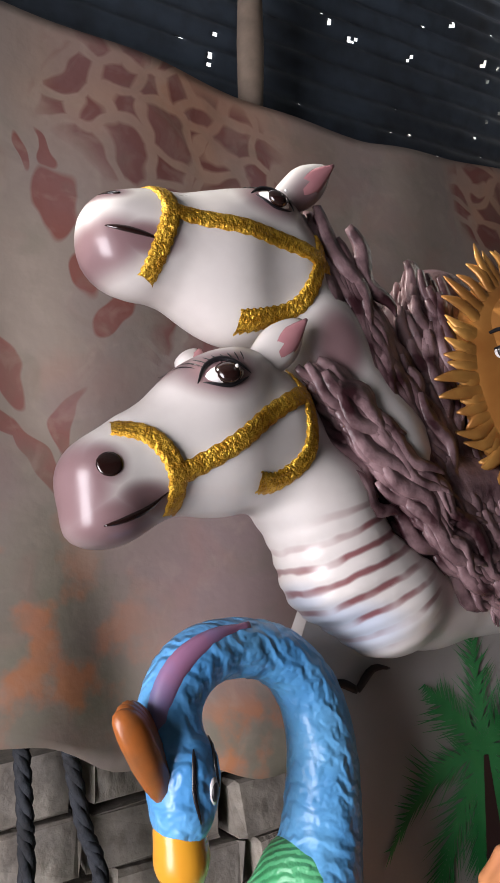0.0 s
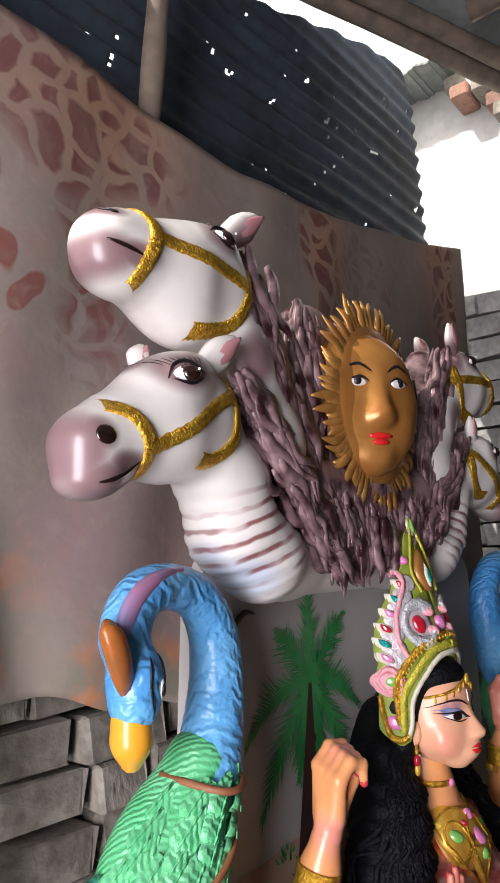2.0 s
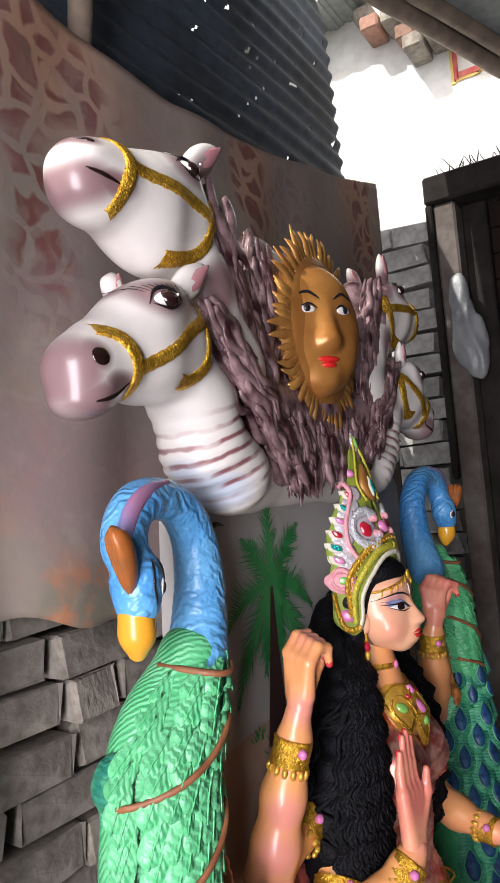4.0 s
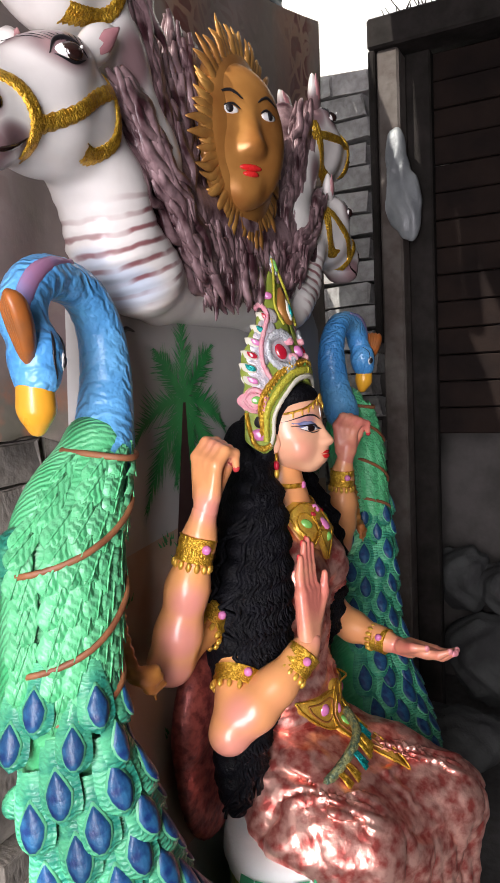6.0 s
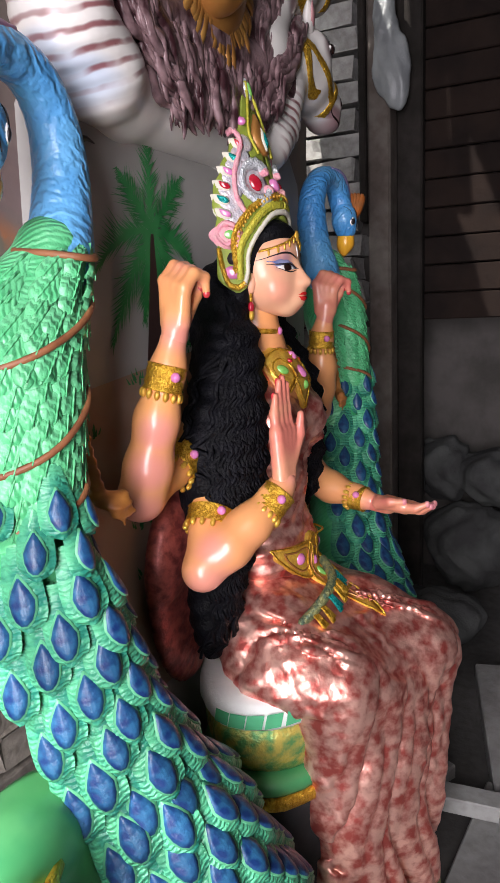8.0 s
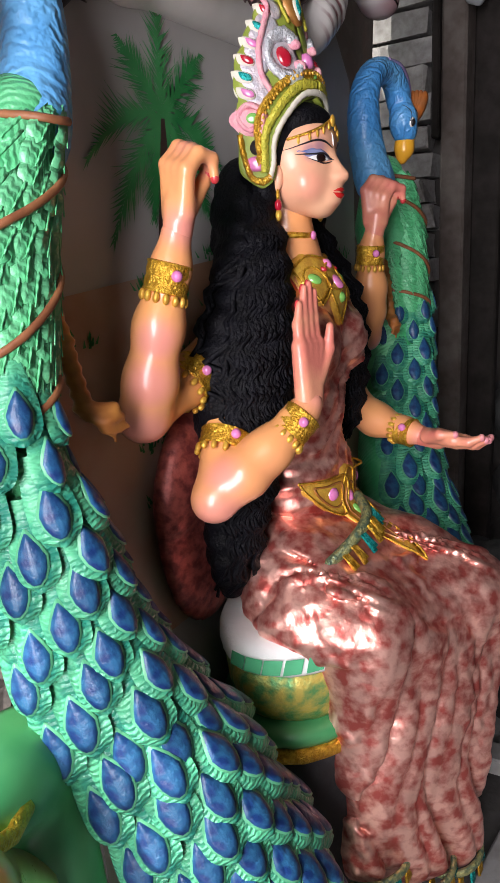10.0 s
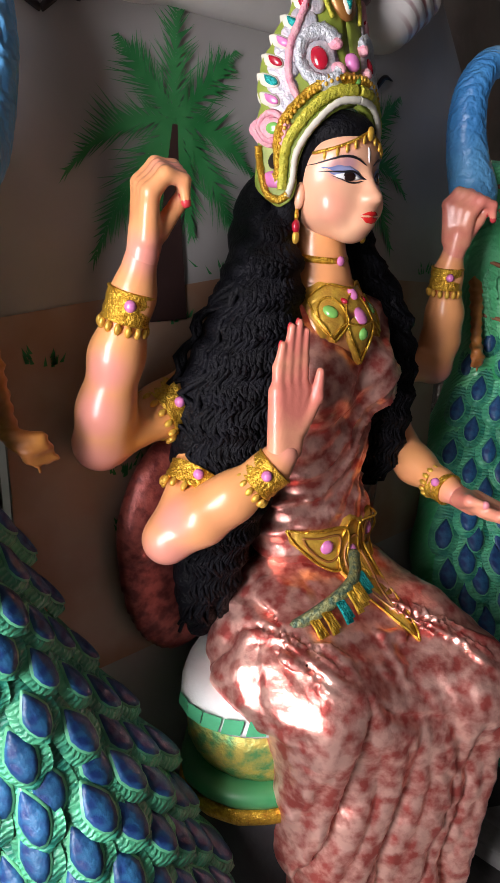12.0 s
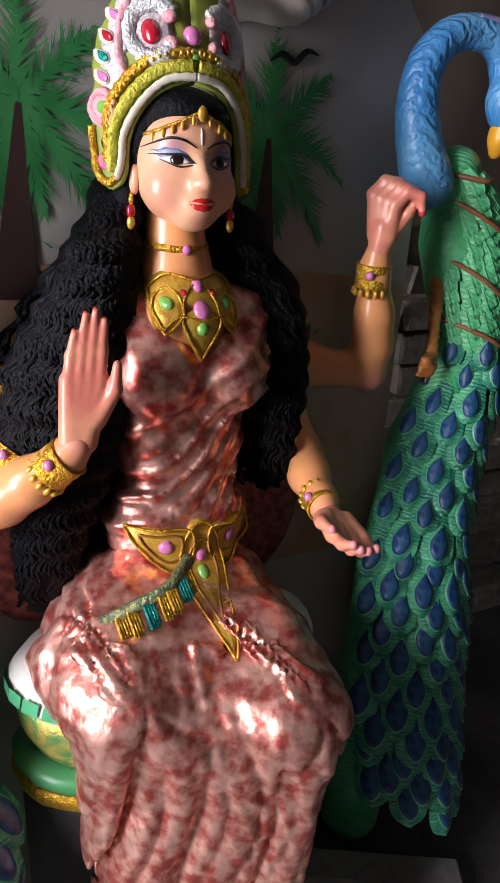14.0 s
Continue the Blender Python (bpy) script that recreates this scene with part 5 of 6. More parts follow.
HEAD = [egg((SX, 0.735, 1.905), (0.080, 0.088, 0.105)), egg((SX, 0.708, 1.860), (0.073, 0.073, 0.066)), egg((SX, 0.676, 1.815), (0.036, 0.032, 0.030)), egg((SX - 0.038, 0.682, 1.856), (0.034, 0.030, 0.034)), egg((SX + 0.038, 0.682, 1.856), (0.034, 0.030, 0.034)), egg((SX, 0.685, 1.945), (0.055, 0.040, 0.045))]
NOSE = [cap((SX, 0.650, 1.915), (SX, 0.618, 1.870), 0.006, 0.0095), egg((SX - 0.010, 0.633, 1.866), (0.007, 0.011, 0.007)), egg((SX + 0.010, 0.633, 1.866), (0.007, 0.011, 0.007)), egg((SX, 0.642, 1.838), (0.022, 0.014, 0.012)), egg((SX, 0.646, 1.822), (0.017, 0.013, 0.010))]


BROAD = 1.14


def broaden(g):
    """Widen a head piece about the middle of the statue."""
    g.v = [(SX + (x - SX) * BROAD, y, z) for x, y, z in g.v]
    return g


def folds(P):
    """Pleats of the skirt, creases that fan out from knees and hip, and crushed wrinkles."""
    x, y, z = P[:, 0], P[:, 1], P[:, 2]
    low = np.clip((0.94 - z) / 0.26, 0, 1)

    def crease(a, sharp=2.0):
        return (1 - np.abs(np.sin(a))) ** sharp - 0.25
    # long hanging pleats that gather between the knees
    fan = (x - 1.17) / (0.11 + 0.15 * np.clip(0.95 - z, 0, 1)) + 0.22 * np.sin(z * 5.5 + x * 4) + 0.10 * np.sin(z * 13 + 2)
    f = low * (0.034 * crease(fan * 3.7 + 0.5) + 0.012 * crease(fan * 8.3 + 1.2 * np.sin(z * 7), 1.4))
    # creases that radiate from the knees, the hip and the buckle's tip
    for cx, cy, cz, n, amp, wide, ph in ((1.03, 0.42, 0.975, 6.0, 0.030, 0.28, 0.3), (1.335, 0.30, 0.955, 6.0, 0.030, 0.28, 1.1), (0.93, 0.66, 1.05, 7.0, 0.020, 0.20, 0.0), (1.23, 0.54, 1.05, 8.0, 0.024, 0.18, 0.6)):
        dx, dy, dz = x - cx, y - cy, z - cz
        d = np.sqrt(dx * dx + dy * dy + dz * dz)
        ang = np.arctan2(dx + 0.35 * dy, -dz + 0.45 * dy)
        w = np.exp(-(d / wide) ** 2) * np.clip(d / 0.14, 0, 1) * (1 - 0.6 * low)
        f += amp * w * crease(ang * n / 2 + ph + 0.5 * np.sin(d * 22))
    # crushed wrinkles
    f += 0.0050 * (np.abs(np.sin(x * 23 + y * 15 + z * 10 + 2.4 * np.sin(z * 9 + y * 7))) - 0.6) * (1 - 0.4 * low)
    f += 0.0030 * (np.abs(np.sin(x * 41 - y * 33 + z * 17 + 2.2 * np.sin(x * 17 + z * 6))) - 0.6)
    return f + 0.0012 * np.sin(x * 75 + y * 60 + 4 * np.sin(z * 40 + x * 22))


def drape(P):
    """Diagonal drape lines over the bodice and the edge of the shawl."""
    x, z = P[:, 0], P[:, 2]
    t = z - 0.75 * (x - SX)
    w = np.clip((1.47 - t) / 0.08, 0, 1)
    a = t * 52 + 1.6 * np.sin(x * 16 + z * 6)
    f = -0.011 * w * ((1 - np.abs(np.sin(a))) ** 1.5 - 0.35) - 0.004 * w * (1 - np.abs(np.sin(a * 2.3 + 1)))
    f -= 0.007 * np.exp(-((t - 1.475) / 0.012) ** 2) + 0.006 * np.exp(-((t - 1.53) / 0.010) ** 2) * (x > SX - 0.02)
    return f + 0.0020 * np.sin(x * 60 + z * 47 + 2 * np.sin(z * 31))


def statue():
    g = Build()
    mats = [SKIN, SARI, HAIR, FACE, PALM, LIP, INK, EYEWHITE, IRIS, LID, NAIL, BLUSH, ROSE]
    g.add(*sculpt([egg(q[1], q[2] + 0.003) if q[0] == "e" else cap(q[1], q[2], q[3] + 0.003, q[4] + 0.003) for q in TORSO], 0.007, 0.045, drape), 1)
    g.add(*sculpt(LEGS, 0.0068, 0.07, folds), 1)
    g.add(*sculpt(NECK + [egg((SX, 0.735, 1.63), (0.075, 0.07, 0.05))], 0.007, 0.05), 0)
    h = Build()
    h.add(*sculpt(HEAD + NOSE, 0.0042, 0.02), 3)
    for d in (-1, 1):
        h.add(*ball((SX + d * 0.081, 0.738, 1.872), (0.010, 0.020, 0.030)), 3)
    # arms
    arms = [
        chain([(1.05, 0.79, 1.57, 0.055), (0.86, 0.83, 1.47, 0.048), (0.722, 0.825, 1.432, 0.045), (0.722, 0.800, 1.50, 0.0475), (0.734, 0.778, 1.60, 0.043), (0.756, 0.757, 1.70, 0.033), (0.766, 0.745, 1.76, 0.028)]),
        chain([(1.06, 0.755, 1.56, 0.055), (0.92, 0.765, 1.39, 0.048), (0.800, 0.730, 1.250, 0.041), (0.845, 0.685, 1.295, 0.047), (0.89, 0.65, 1.338, 0.043), (0.945, 0.612, 1.39, 0.032), (0.967, 0.597, 1.42, 0.027)]),
        chain([(1.365, 0.755, 1.57, 0.056), (1.465, 0.765, 1.42, 0.052), (1.535, 0.745, 1.28, 0.044), (1.518, 0.68, 1.252, 0.045), (1.492, 0.585, 1.234, 0.032), (1.48, 0.54, 1.228, 0.027)]),
        chain([(1.37, 0.79, 1.58, 0.056), (1.56, 0.82, 1.48, 0.050), (1.738, 0.80, 1.455, 0.042), (1.732, 0.785, 1.53, 0.047), (1.718, 0.772, 1.60, 0.044), (1.694, 0.760, 1.70, 0.033), (1.692, 0.75, 1.75, 0.028)])]
    for a in arms:
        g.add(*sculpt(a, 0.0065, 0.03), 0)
    for prims, tips in (hand_mudra((0.767, 0.742, 1.765), (0.16, -0.10, 0.98), (0.25, 0.95, 0.05), (0.93, -0.33, -0.05)), hand_mudra((1.692, 0.747, 1.755), (0.03, -0.14, 0.98), (-0.45, 0.88, 0.1), (0.80, -0.58, -0.05)), hand_cupped((1.480, 0.535, 1.226), (-0.22, -0.96, -0.06), (-0.93, 0.22, 0.22), (0.18, -0.10, 0.97))):
        g.add(*sculpt(prims, 0.0036, 0.006), 4 if prims[0][1][0] > 1.4 else 0)
        for t in tips:
            g.add(*ball(t, (0.0088, 0.0088, 0.0100), 8, 6), 11 if 1.4 < prims[0][1][0] < 1.6 else 10)
    h2 = hand_open((0.968, 0.597, 1.425), (1.0, 0.612, 1.655), (-0.05, -0.99, 0.0), (0.97, -0.18, 0.0))
    g.add(*sculpt(h2, 0.0036, 0.006), 4)
    # nails of the open hand
    for k, l in ((-1.5, 0.84), (-0.5, 0.97), (0.5, 1.0), (1.5, 0.93)):
        t = np.array((0.968, 0.597, 1.425)) + np.array((0.032, 0.015, 0.23)) * l + np.array((0.97, -0.18, 0)) * 0.0165 * k
        g.add(*ball(t + (0, 0.004, -0.004), (0.006, 0.006, 0.012), 8, 6), 10)
    # painted face
    surf = front(HEAD + NOSE, 0.02)
    for d in (-1, 1):
        x, z = SX + d * 0.0355, 1.906
        h.add(*patch([(x + d * u * 1.12, z + v * 1.25) for u, v in ((-0.020, -0.004), (-0.012, 0.008), (0.0, 0.014), (0.014, 0.015), (0.030, 0.012), (0.020, 0.002), (0.0, -0.004))], surf, 3, 0.0, 0.0008), 9)
        h.add(*patch([(x + d * u * 1.12, z + v * 1.25) for u, v in ((-0.0175, -0.003), (-0.010, 0.0028), (0.0, 0.0048), (0.010, 0.0040), (0.019, 0.001), (0.012, -0.004), (0.0, -0.0058), (-0.010, -0.0052))], surf, 3, 0.002, 0.0016), 7)
        h.add(*patch(oval(x - 0.001, z - 0.0005, 0.0098, 0.0078), surf, 3, 0.001, 0.0035), 8)
        for path, w in (([(-0.021, -0.004), (-0.006, 0.0062), (0.010, 0.0060), (0.032, 0.006)], 0.0024), ([(-0.018, -0.006), (0.0, -0.009), (0.022, 0.0)], 0.0016), ([(-0.024, 0.016), (-0.006, 0.0255), (0.014, 0.0265), (0.038, 0.014)], 0.0026)):
            pts = [surf(x + d * u * 1.12, z + v * 1.25) for u, v in spline(path, 12)]
            h.add(*tube([(a, b - 0.0025, e) for a, b, e in pts], [w * math.sin(math.pi * (0.1 + 0.85 * i / 12)) for i in range(13)], 6, 0.4), 6)
    h.add(*patch([(SX + u, 1.838 + v) for u, v in ((-0.023, 0.0), (-0.012, 0.0055), (-0.004, 0.0075), (0, 0.006), (0.004, 0.0075), (0.012, 0.0055), (0.023, 0.0), (0.0, -0.002))], surf, 3, 0.002, 0.001), 5)
    h.add(*patch([(SX + u, 1.833 + v) for u, v in ((-0.022, 0.002), (0.0, 0.002), (0.022, 0.002), (0.012, -0.008), (0.0, -0.0105), (-0.012, -0.008))], surf, 3, 0.003, 0.001), 5)
    h.add(*patch(oval(SX, 1.945, 0.0022, 0.014), surf, 3, 0.001, 0.001), 7)
    broaden(h)
    base = len(g.v)
    g.v += h.v
    g.f += [tuple(q + base for q in f) for f in h.f]
    g.m += h.m
    # neck lines
    for z in (1.705, 1.728, 1.75):
        pts = [(SX + 0.0605 * math.cos(a), 0.762 + 0.0605 * math.sin(a), z + 0.006 * math.cos(a * 2)) for a in np.linspace(math.pi, 2 * math.pi, 16)]
        g.add(*tube(pts, 0.0017, 5), 4)
    # hair: cap, mass behind and waved locks
    g.add(*sculpt([egg((SX, 0.768, 1.935), (0.093, 0.085, 0.098)), egg((SX, 0.735, 1.985), (0.080, 0.082, 0.045)), cap((SX - 0.078, 0.735, 1.96), (SX - 0.095, 0.765, 1.84), 0.022, 0.03), cap((SX + 0.078, 0.735, 1.96), (SX + 0.095, 0.765, 1.84), 0.022, 0.03)], 0.007, 0.02), 2)
    mass = [egg((SX, 0.85, 1.80), (0.15, 0.06, 0.14)), egg((1.06, 0.79, 1.66), (0.075, 0.07, 0.20), (0, 12, 0)), egg((1.00, 0.765, 1.46), (0.105, 0.085, 0.30), (0, 8, 0)), egg((0.945, 0.79, 1.16), (0.075, 0.06, 0.20), (0, 6, 0)), egg((0.935, 0.775, 1.38), (0.075, 0.07, 0.22)), egg((1.395, 0.80, 1.64), (0.075, 0.055, 0.20), (0, -10, 0)), egg((1.455, 0.775, 1.45), (0.080, 0.085, 0.26)), egg((SX, 0.86, 1.4), (0.2, 0.04, 0.4))]
    g.add(*sculpt(mass, 0.010, 0.05, lambda P: 0.004 * np.sin(P[:, 2] * 120 + 5 * np.sin(P[:, 0] * 26))), 2)
    ahead = front(mass, 0.05, 0.004)
    hr = random.Random(12)
    for k in range(230):
        side = -1 if hr.random() < 0.68 else 1
        f = hr.random()
        x0 = SX + side * (0.080 + 0.02 * f)
        x1 = SX + side * (0.10 + 0.25 * f) if side < 0 else SX + 0.12 + 0.16 * f
        end = hr.uniform(0.98, 1.25) if side < 0 else hr.uniform(1.18, 1.4)
        ph, amp = 2.0 * f + hr.uniform(0, 1.2), hr.uniform(0.006, 0.011)
        pts = []
        for i in range(36):
            s = i / 35
            z = 1.86 - (1.86 - end) * s
            x = x0 + (x1 - x0) * min(1, s * 2.0) ** 0.8 - side * 0.02 * max(0, s - 0.5)
            y = min(ahead(x, z)[1], 0.80) - 0.004
            y = y + (0.765 - y) * max(0, 1 - s * 7)
            pts.append((x + amp * math.sin(ph + z * 105), y + amp * math.cos(ph + z * 105), z))
        g.add(*tube(pts, [0.0085 * (1 - 0.5 * i / 35) for i in range(36)], 5), 2)
    # back cloth of the dress beside the hip
    g.add(*sculpt([egg((0.93, 0.86, 1.15), (0.16, 0.03, 0.26)), egg((1.45, 0.86, 1.15), (0.16, 0.03, 0.26)), egg((0.86, 0.84, 1.28), (0.06, 0.03, 0.12), (0, 30, 0))], 0.012, 0.05), 12)
    thing("goddess_statue", "seated four-armed painted clay statue in copper-pink sari", "statue", build=g, mats=mats)


statue()

# ---- ornaments that the statue wears ----
BODY = front(TORSO + LEGS[:1] + NECK, 0.045, 0.004)


def ring_band(center, axis, r, width, name, label, group):
    """A flared gold cuff with drops on its lower rim and a pink gem."""
    c, a = Vector(center), Vector(axis).normalized()
    e = a.orthogonal().normalized()
    f = a.cross(e)
    ob = thing(name, label, "bracelet", group=group)

    def at(h, w, rr):
        return tuple(c + a * h + (e * math.cos(w) + f * math.sin(w)) * rr)
    g = Build()
    prof = [(-0.5, 1.04), (-0.46, 1.12), (-0.36, 1.06), (-0.2, 1.10), (0.0, 1.05), (0.2, 1.10), (0.36, 1.07), (0.46, 1.13), (0.5, 1.03), (0.4, 0.9), (-0.4, 0.9)]
    n, m = 28, len(prof)
    verts = [at(h * width, 2 * math.pi * i / n, r * q) for i in range(n) for h, q in prof]
    faces = [(i * m + j, i * m + (j + 1) % m, ((i + 1) % n) * m + (j + 1) % m, ((i + 1) % n) * m + j) for i in range(n) for j in range(m)]
    g.add(verts, faces)
    part("cuff", g, GOLD, ob)
    for k in range(14):
        g = Build()
        w = 2 * math.pi * k / 14
        p = Vector(at(-0.66 * width, w, r * 1.06))
        g.add(*ball(p, 0.0065, 8, 6))
        g.v = [tuple(p + (Vector(v) - p) - a * (Vector(v) - p).dot(a) * -0.6) for v in g.v]
        part("drop", g, GOLDLEAF, ob)
    dirs = sorted((2 * math.pi * k / 24 for k in range(24)), key=lambda w: (Vector(at(0, w, r)) - Vector((0.3, -0.4, 1.8))).length)
    g = Build()
    g.add(*ball(at(0.12 * width, dirs[0], r * 1.12), 0.0105, 10, 7))
    part("gem", g, GEMPINK, ob, "pink gem")


for c, a, r, w in (((0.749, 0.760, 1.685), (0.2, -0.2, 0.95), 0.0375, 0.055), ((0.937, 0.614, 1.382), (0.6, -0.42, 0.68), 0.0370, 0.055), ((1.489, 0.580, 1.232), (-0.2, -0.97, -0.1), 0.0350, 0.045), ((1.692, 0.761, 1.695), (-0.05, -0.1, 0.99), 0.0370, 0.055)):
    ring_band(c, a, r, w, "bracelet", "gold foil bracelet with pink gem on statue wrist", "bracelets on the wrists")
for c, a, r, w in (((0.875, 0.747, 1.345), (0.65, 0.1, 0.75), 0.050, 0.04), ((0.87, 0.818, 1.475), (0.9, -0.1, 0.45), 0.050, 0.05)):
    ring_band(c, a, r, w, "armlet", "gold foil armlet on the statue upper arm", "armlets on the upper arms")

neck = thing("necklace", "broad gold foil necklace with pink and green gems", "necklace")
for pts, nm in ((([(-0.095, 1.635), (-0.06, 1.665), (0.0, 1.655), (0.06, 1.665), (0.095, 1.635), (0.085, 1.56), (0.05, 1.585), (0.0, 1.58), (-0.05, 1.585), (-0.085, 1.56)]), "collar_plate"), (oval(0, 1.575, 0.042, 0.075, 180, 18, 0.85), "pendant"), (oval(-0.062, 1.595, 0.028, 0.045, 170, 14, 0.8), "side_plate"), (oval(0.062, 1.595, 0.028, 0.045, 190, 14, 0.8), "side_plate")):
    g = Build()
    g.add(*patch([(SX + 0.012 + x, z + 0.046) for x, z in pts], BODY, 4, 0.003, 0.006))
    pl = part(nm, g, GOLDLEAF, neck)
    g = Build()
    o = [(SX + 0.012 + x, z + 0.046) for x, z in pts]
    cc = np.mean(o, axis=0)
    loop = [BODY(*(cc + (np.array(q) - cc) * 0.93)) for q in o + o[:1]]
    g.add(*tube([(x, y - 0.009, z) for x, y, z in spline(loop, 40)], 0.0028, 5))
    part("rim", g, GOLD, pl)
for x, z, r, mt in ((0, 1.60, 0.017, GEMPINK), (0, 1.565, 0.013, GEMGREEN), (-0.062, 1.61, 0.012, GEMGREEN), (0.062, 1.61, 0.012, GEMGREEN), (0.0, 1.642, 0.012, GEMPINK), (-0.03, 1.63, 0.006, GEMRED), (0.03, 1.63, 0.006, GEMRED)):
    g = Build()
    g.add(*patch(oval(SX + 0.012 + x, z + 0.046, r, r), BODY, 3, 0.005, 0.011))
    part("gem", g, mt, neck)
choker = thing("choker", "thin gold choker with a pale gem round the neck", "necklace")
g = Build()
pts = [(SX + 0.063 * math.cos(a), 0.764 + 0.063 * math.sin(a), 1.758 - 0.008 * math.sin(-a)) for a in np.linspace(math.pi * 0.95, math.pi * 2.05, 24)]
g.add(*tube(pts, 0.0075, 6, 0.5))
part("band", g, GOLD, choker)
g = Build()
g.add(*ball((SX, 0.697, 1.750), (0.010, 0.006, 0.010)))
part("gem", g, GEMPINK, choker)

belt = thing("waist_belt", "gold foil waist belt with a pointed buckle", "belt")
LAP = front(TORSO + LEGS[:4] + LEGS[7:], 0.06, 0.006)
for pts, nm in (([(-0.155, 1.20), (-0.10, 1.195), (-0.02, 1.19), (-0.02, 1.12), (-0.06, 1.10), (-0.10, 1.12), (-0.14, 1.165)], "side_plate"), ([(0.155, 1.20), (0.10, 1.195), (0.02, 1.19), (0.02, 1.12), (0.06, 1.10), (0.10, 1.12), (0.14, 1.165)], "side_plate"), (oval(0, 1.10, 0.052, 0.11, 180, 20, 0.85), "buckle")):
    g = Build()
    o = [(SX + 0.022 + x, z) for x, z in pts]
    g.add(*patch(o, LAP, 4, 0.003, 0.006))
    pl = part(nm, g, GOLDLEAF, belt)
    cc = np.mean(o, axis=0)
    for f in (0.95, 0.6):
        g = Build()
        loop = [LAP(*(cc + (np.array(q) - cc) * f)) for q in o + o[:1]]
        g.add(*tube([(x, y - 0.010, z) for x, y, z in spline(loop, 40)], 0.003, 5))
        part("rim", g, GOLD if f > 0.9 else BRONZE, pl)
for x, z, r, mt in ((-0.075, 1.155, 0.016, GEMPINK), (0.075, 1.155, 0.016, GEMPINK), (0, 1.13, 0.014, GEMPINK), (0, 1.10, 0.012, GEMGREEN)):
    g = Build()
    g.add(*patch(oval(SX + 0.022 + x, z, r, r), LAP, 3, 0.005, 0.012))
    part("gem", g, mt, belt)

# beaded braid with tassels across the hip
sash = thing("beaded_sash", "beaded braid with teal and gold tassels across the hip", "sash")
g = Build()
pts = spline([(1.185, 0.590, 1.150), (1.130, 0.545, 1.125), (1.060, 0.550, 1.090), (0.985, 0.600, 1.030), (0.915, 0.665, 0.965)], 30)
g.add(*tube(pts, 0.0155, 8, 0.8))
part("braid", g, BEADS, sash)
for k in range(10):
    g = Build()
    x, y, z = pts[3 + int(k * 2.6)]
    for q in range(7):
        dx = -0.009 + 0.003 * q
        g.add(*tube([(x + dx, y - 0.010, z), (x + dx + 0.006, y - 0.038, z - 0.030 - 0.01 * (q % 2))], [0.0035, 0.0045], 4))
    part("tassel", g, TEAL if k % 3 == 1 else GOLD, sash)

# hem fringe
fringe = thing("hem_fringe", "gold braid and teal tassels round the sari hem", "fringe")
for j, (c0, c1, z0, z1) in enumerate((((1.045, 0.52), 0.105, 0.26, 0.30), ((1.16, 0.45), 0.11, 0.17, 0.19), ((1.28, 0.40), 0.10, 0.13, 0.15))):
    g = Build()
    arc = [(c0[0] + c1 * math.cos(a), c0[1] + c1 * math.sin(a), z0 + (z1 - z0) * i / 15) for i, a in enumerate(np.linspace(math.pi * 1.0, math.pi * 1.9, 16))]
    g.add(*tube(arc, 0.012, 7, 0.7))
    part("braid", g, BEADS, fringe)
    for k in range(8):
        x, y, z = arc[2 * k]
        g = Build()
        for q in range(6):
            g.add(*tube([(x + 0.004 * q - 0.01, y, z - 0.006), (x + 0.005 * q - 0.012, y - 0.004, z - 0.045)], [0.004, 0.0045], 4))
        part("tassel", g, TEAL if k % 2 else GOLD, fringe)

# forehead chain and earrings
chain_ob = thing("forehead_chain", "thin gold chain with drops across the hairline", "chain")
FSURF = front(HEAD + [egg((SX, 0.735, 1.985), (0.080, 0.082, 0.045))], 0.02, 0.004)
for d in (-1, 1):
    g = Build()
    P = [FSURF(SX + d * u, z) for u, z in spline([(0.0, 1.985), (0.03, 1.968), (0.055, 1.955), (0.072, 1.945)], 12)]
    g.add(*tube(P, 0.003, 5))
    part("chain", broaden(g), GOLD, chain_ob)
    for k in range(2, 12, 2):
        g = Build()
        x, y, z = P[k]
        g.add(*ball((x, y - 0.002, z - 0.008), (0.0035, 0.003, 0.008), 8, 6))
        part("drop", broaden(g), GOLDLEAF, chain_ob)
g = Build()
x, y, z = FSURF(SX, 1.985)
g.add(*ball((x, y - 0.004, z - 0.004), (0.008, 0.005, 0.013)))
part("pendant", broaden(g), GOLDLEAF, chain_ob)
for d in (-1, 1):
    er = thing("earring", "gold earring with a red bead under the ear", "earring", group="earrings")
    for z, r, mt, nm in ((1.835, 0.004, GOLD, "hook"), (1.815, 0.008, GEMRED, "bead"), (1.795, 0.007, GOLDLEAF, "drop")):
        g = Build()
        g.add(*ball((SX + d * 0.088, 0.728, z), (r, r, 0.013), 9, 7))
        part(nm, broaden(g), mt, er)

# ---- crown ----
crown = thing("crown", "tall foam crown with swirls, gems and gold braid", "crown")


def half_width(z):
    return float(np.interp(z, (1.85, 1.88, 1.95, 2.02, 2.08, 2.14, 2.20, 2.26, 2.31, 2.36), (0.150, 0.162, 0.158, 0.150, 0.145, 0.120, 0.085, 0.050, 0.026, 0.004)))


def csurf(x, z):
    """The crown's bowed front, x from its middle."""
    y = 0.672 + 0.28 * max(0, z - 2.0) + 4.6 * x * x - 0.05 * max(0, 2.0 - z)
    return (SX + BROAD * x * (1 - 0.9 * abs(x)), y, z)


def inner(z):
    """Half-width of the opening for face and hair."""
    return 0.0 if z > 2.03 else 0.108 * math.sqrt(max(0, 1 - ((z - 1.90) / 0.13) ** 2)) if z > 1.90 else 0.108


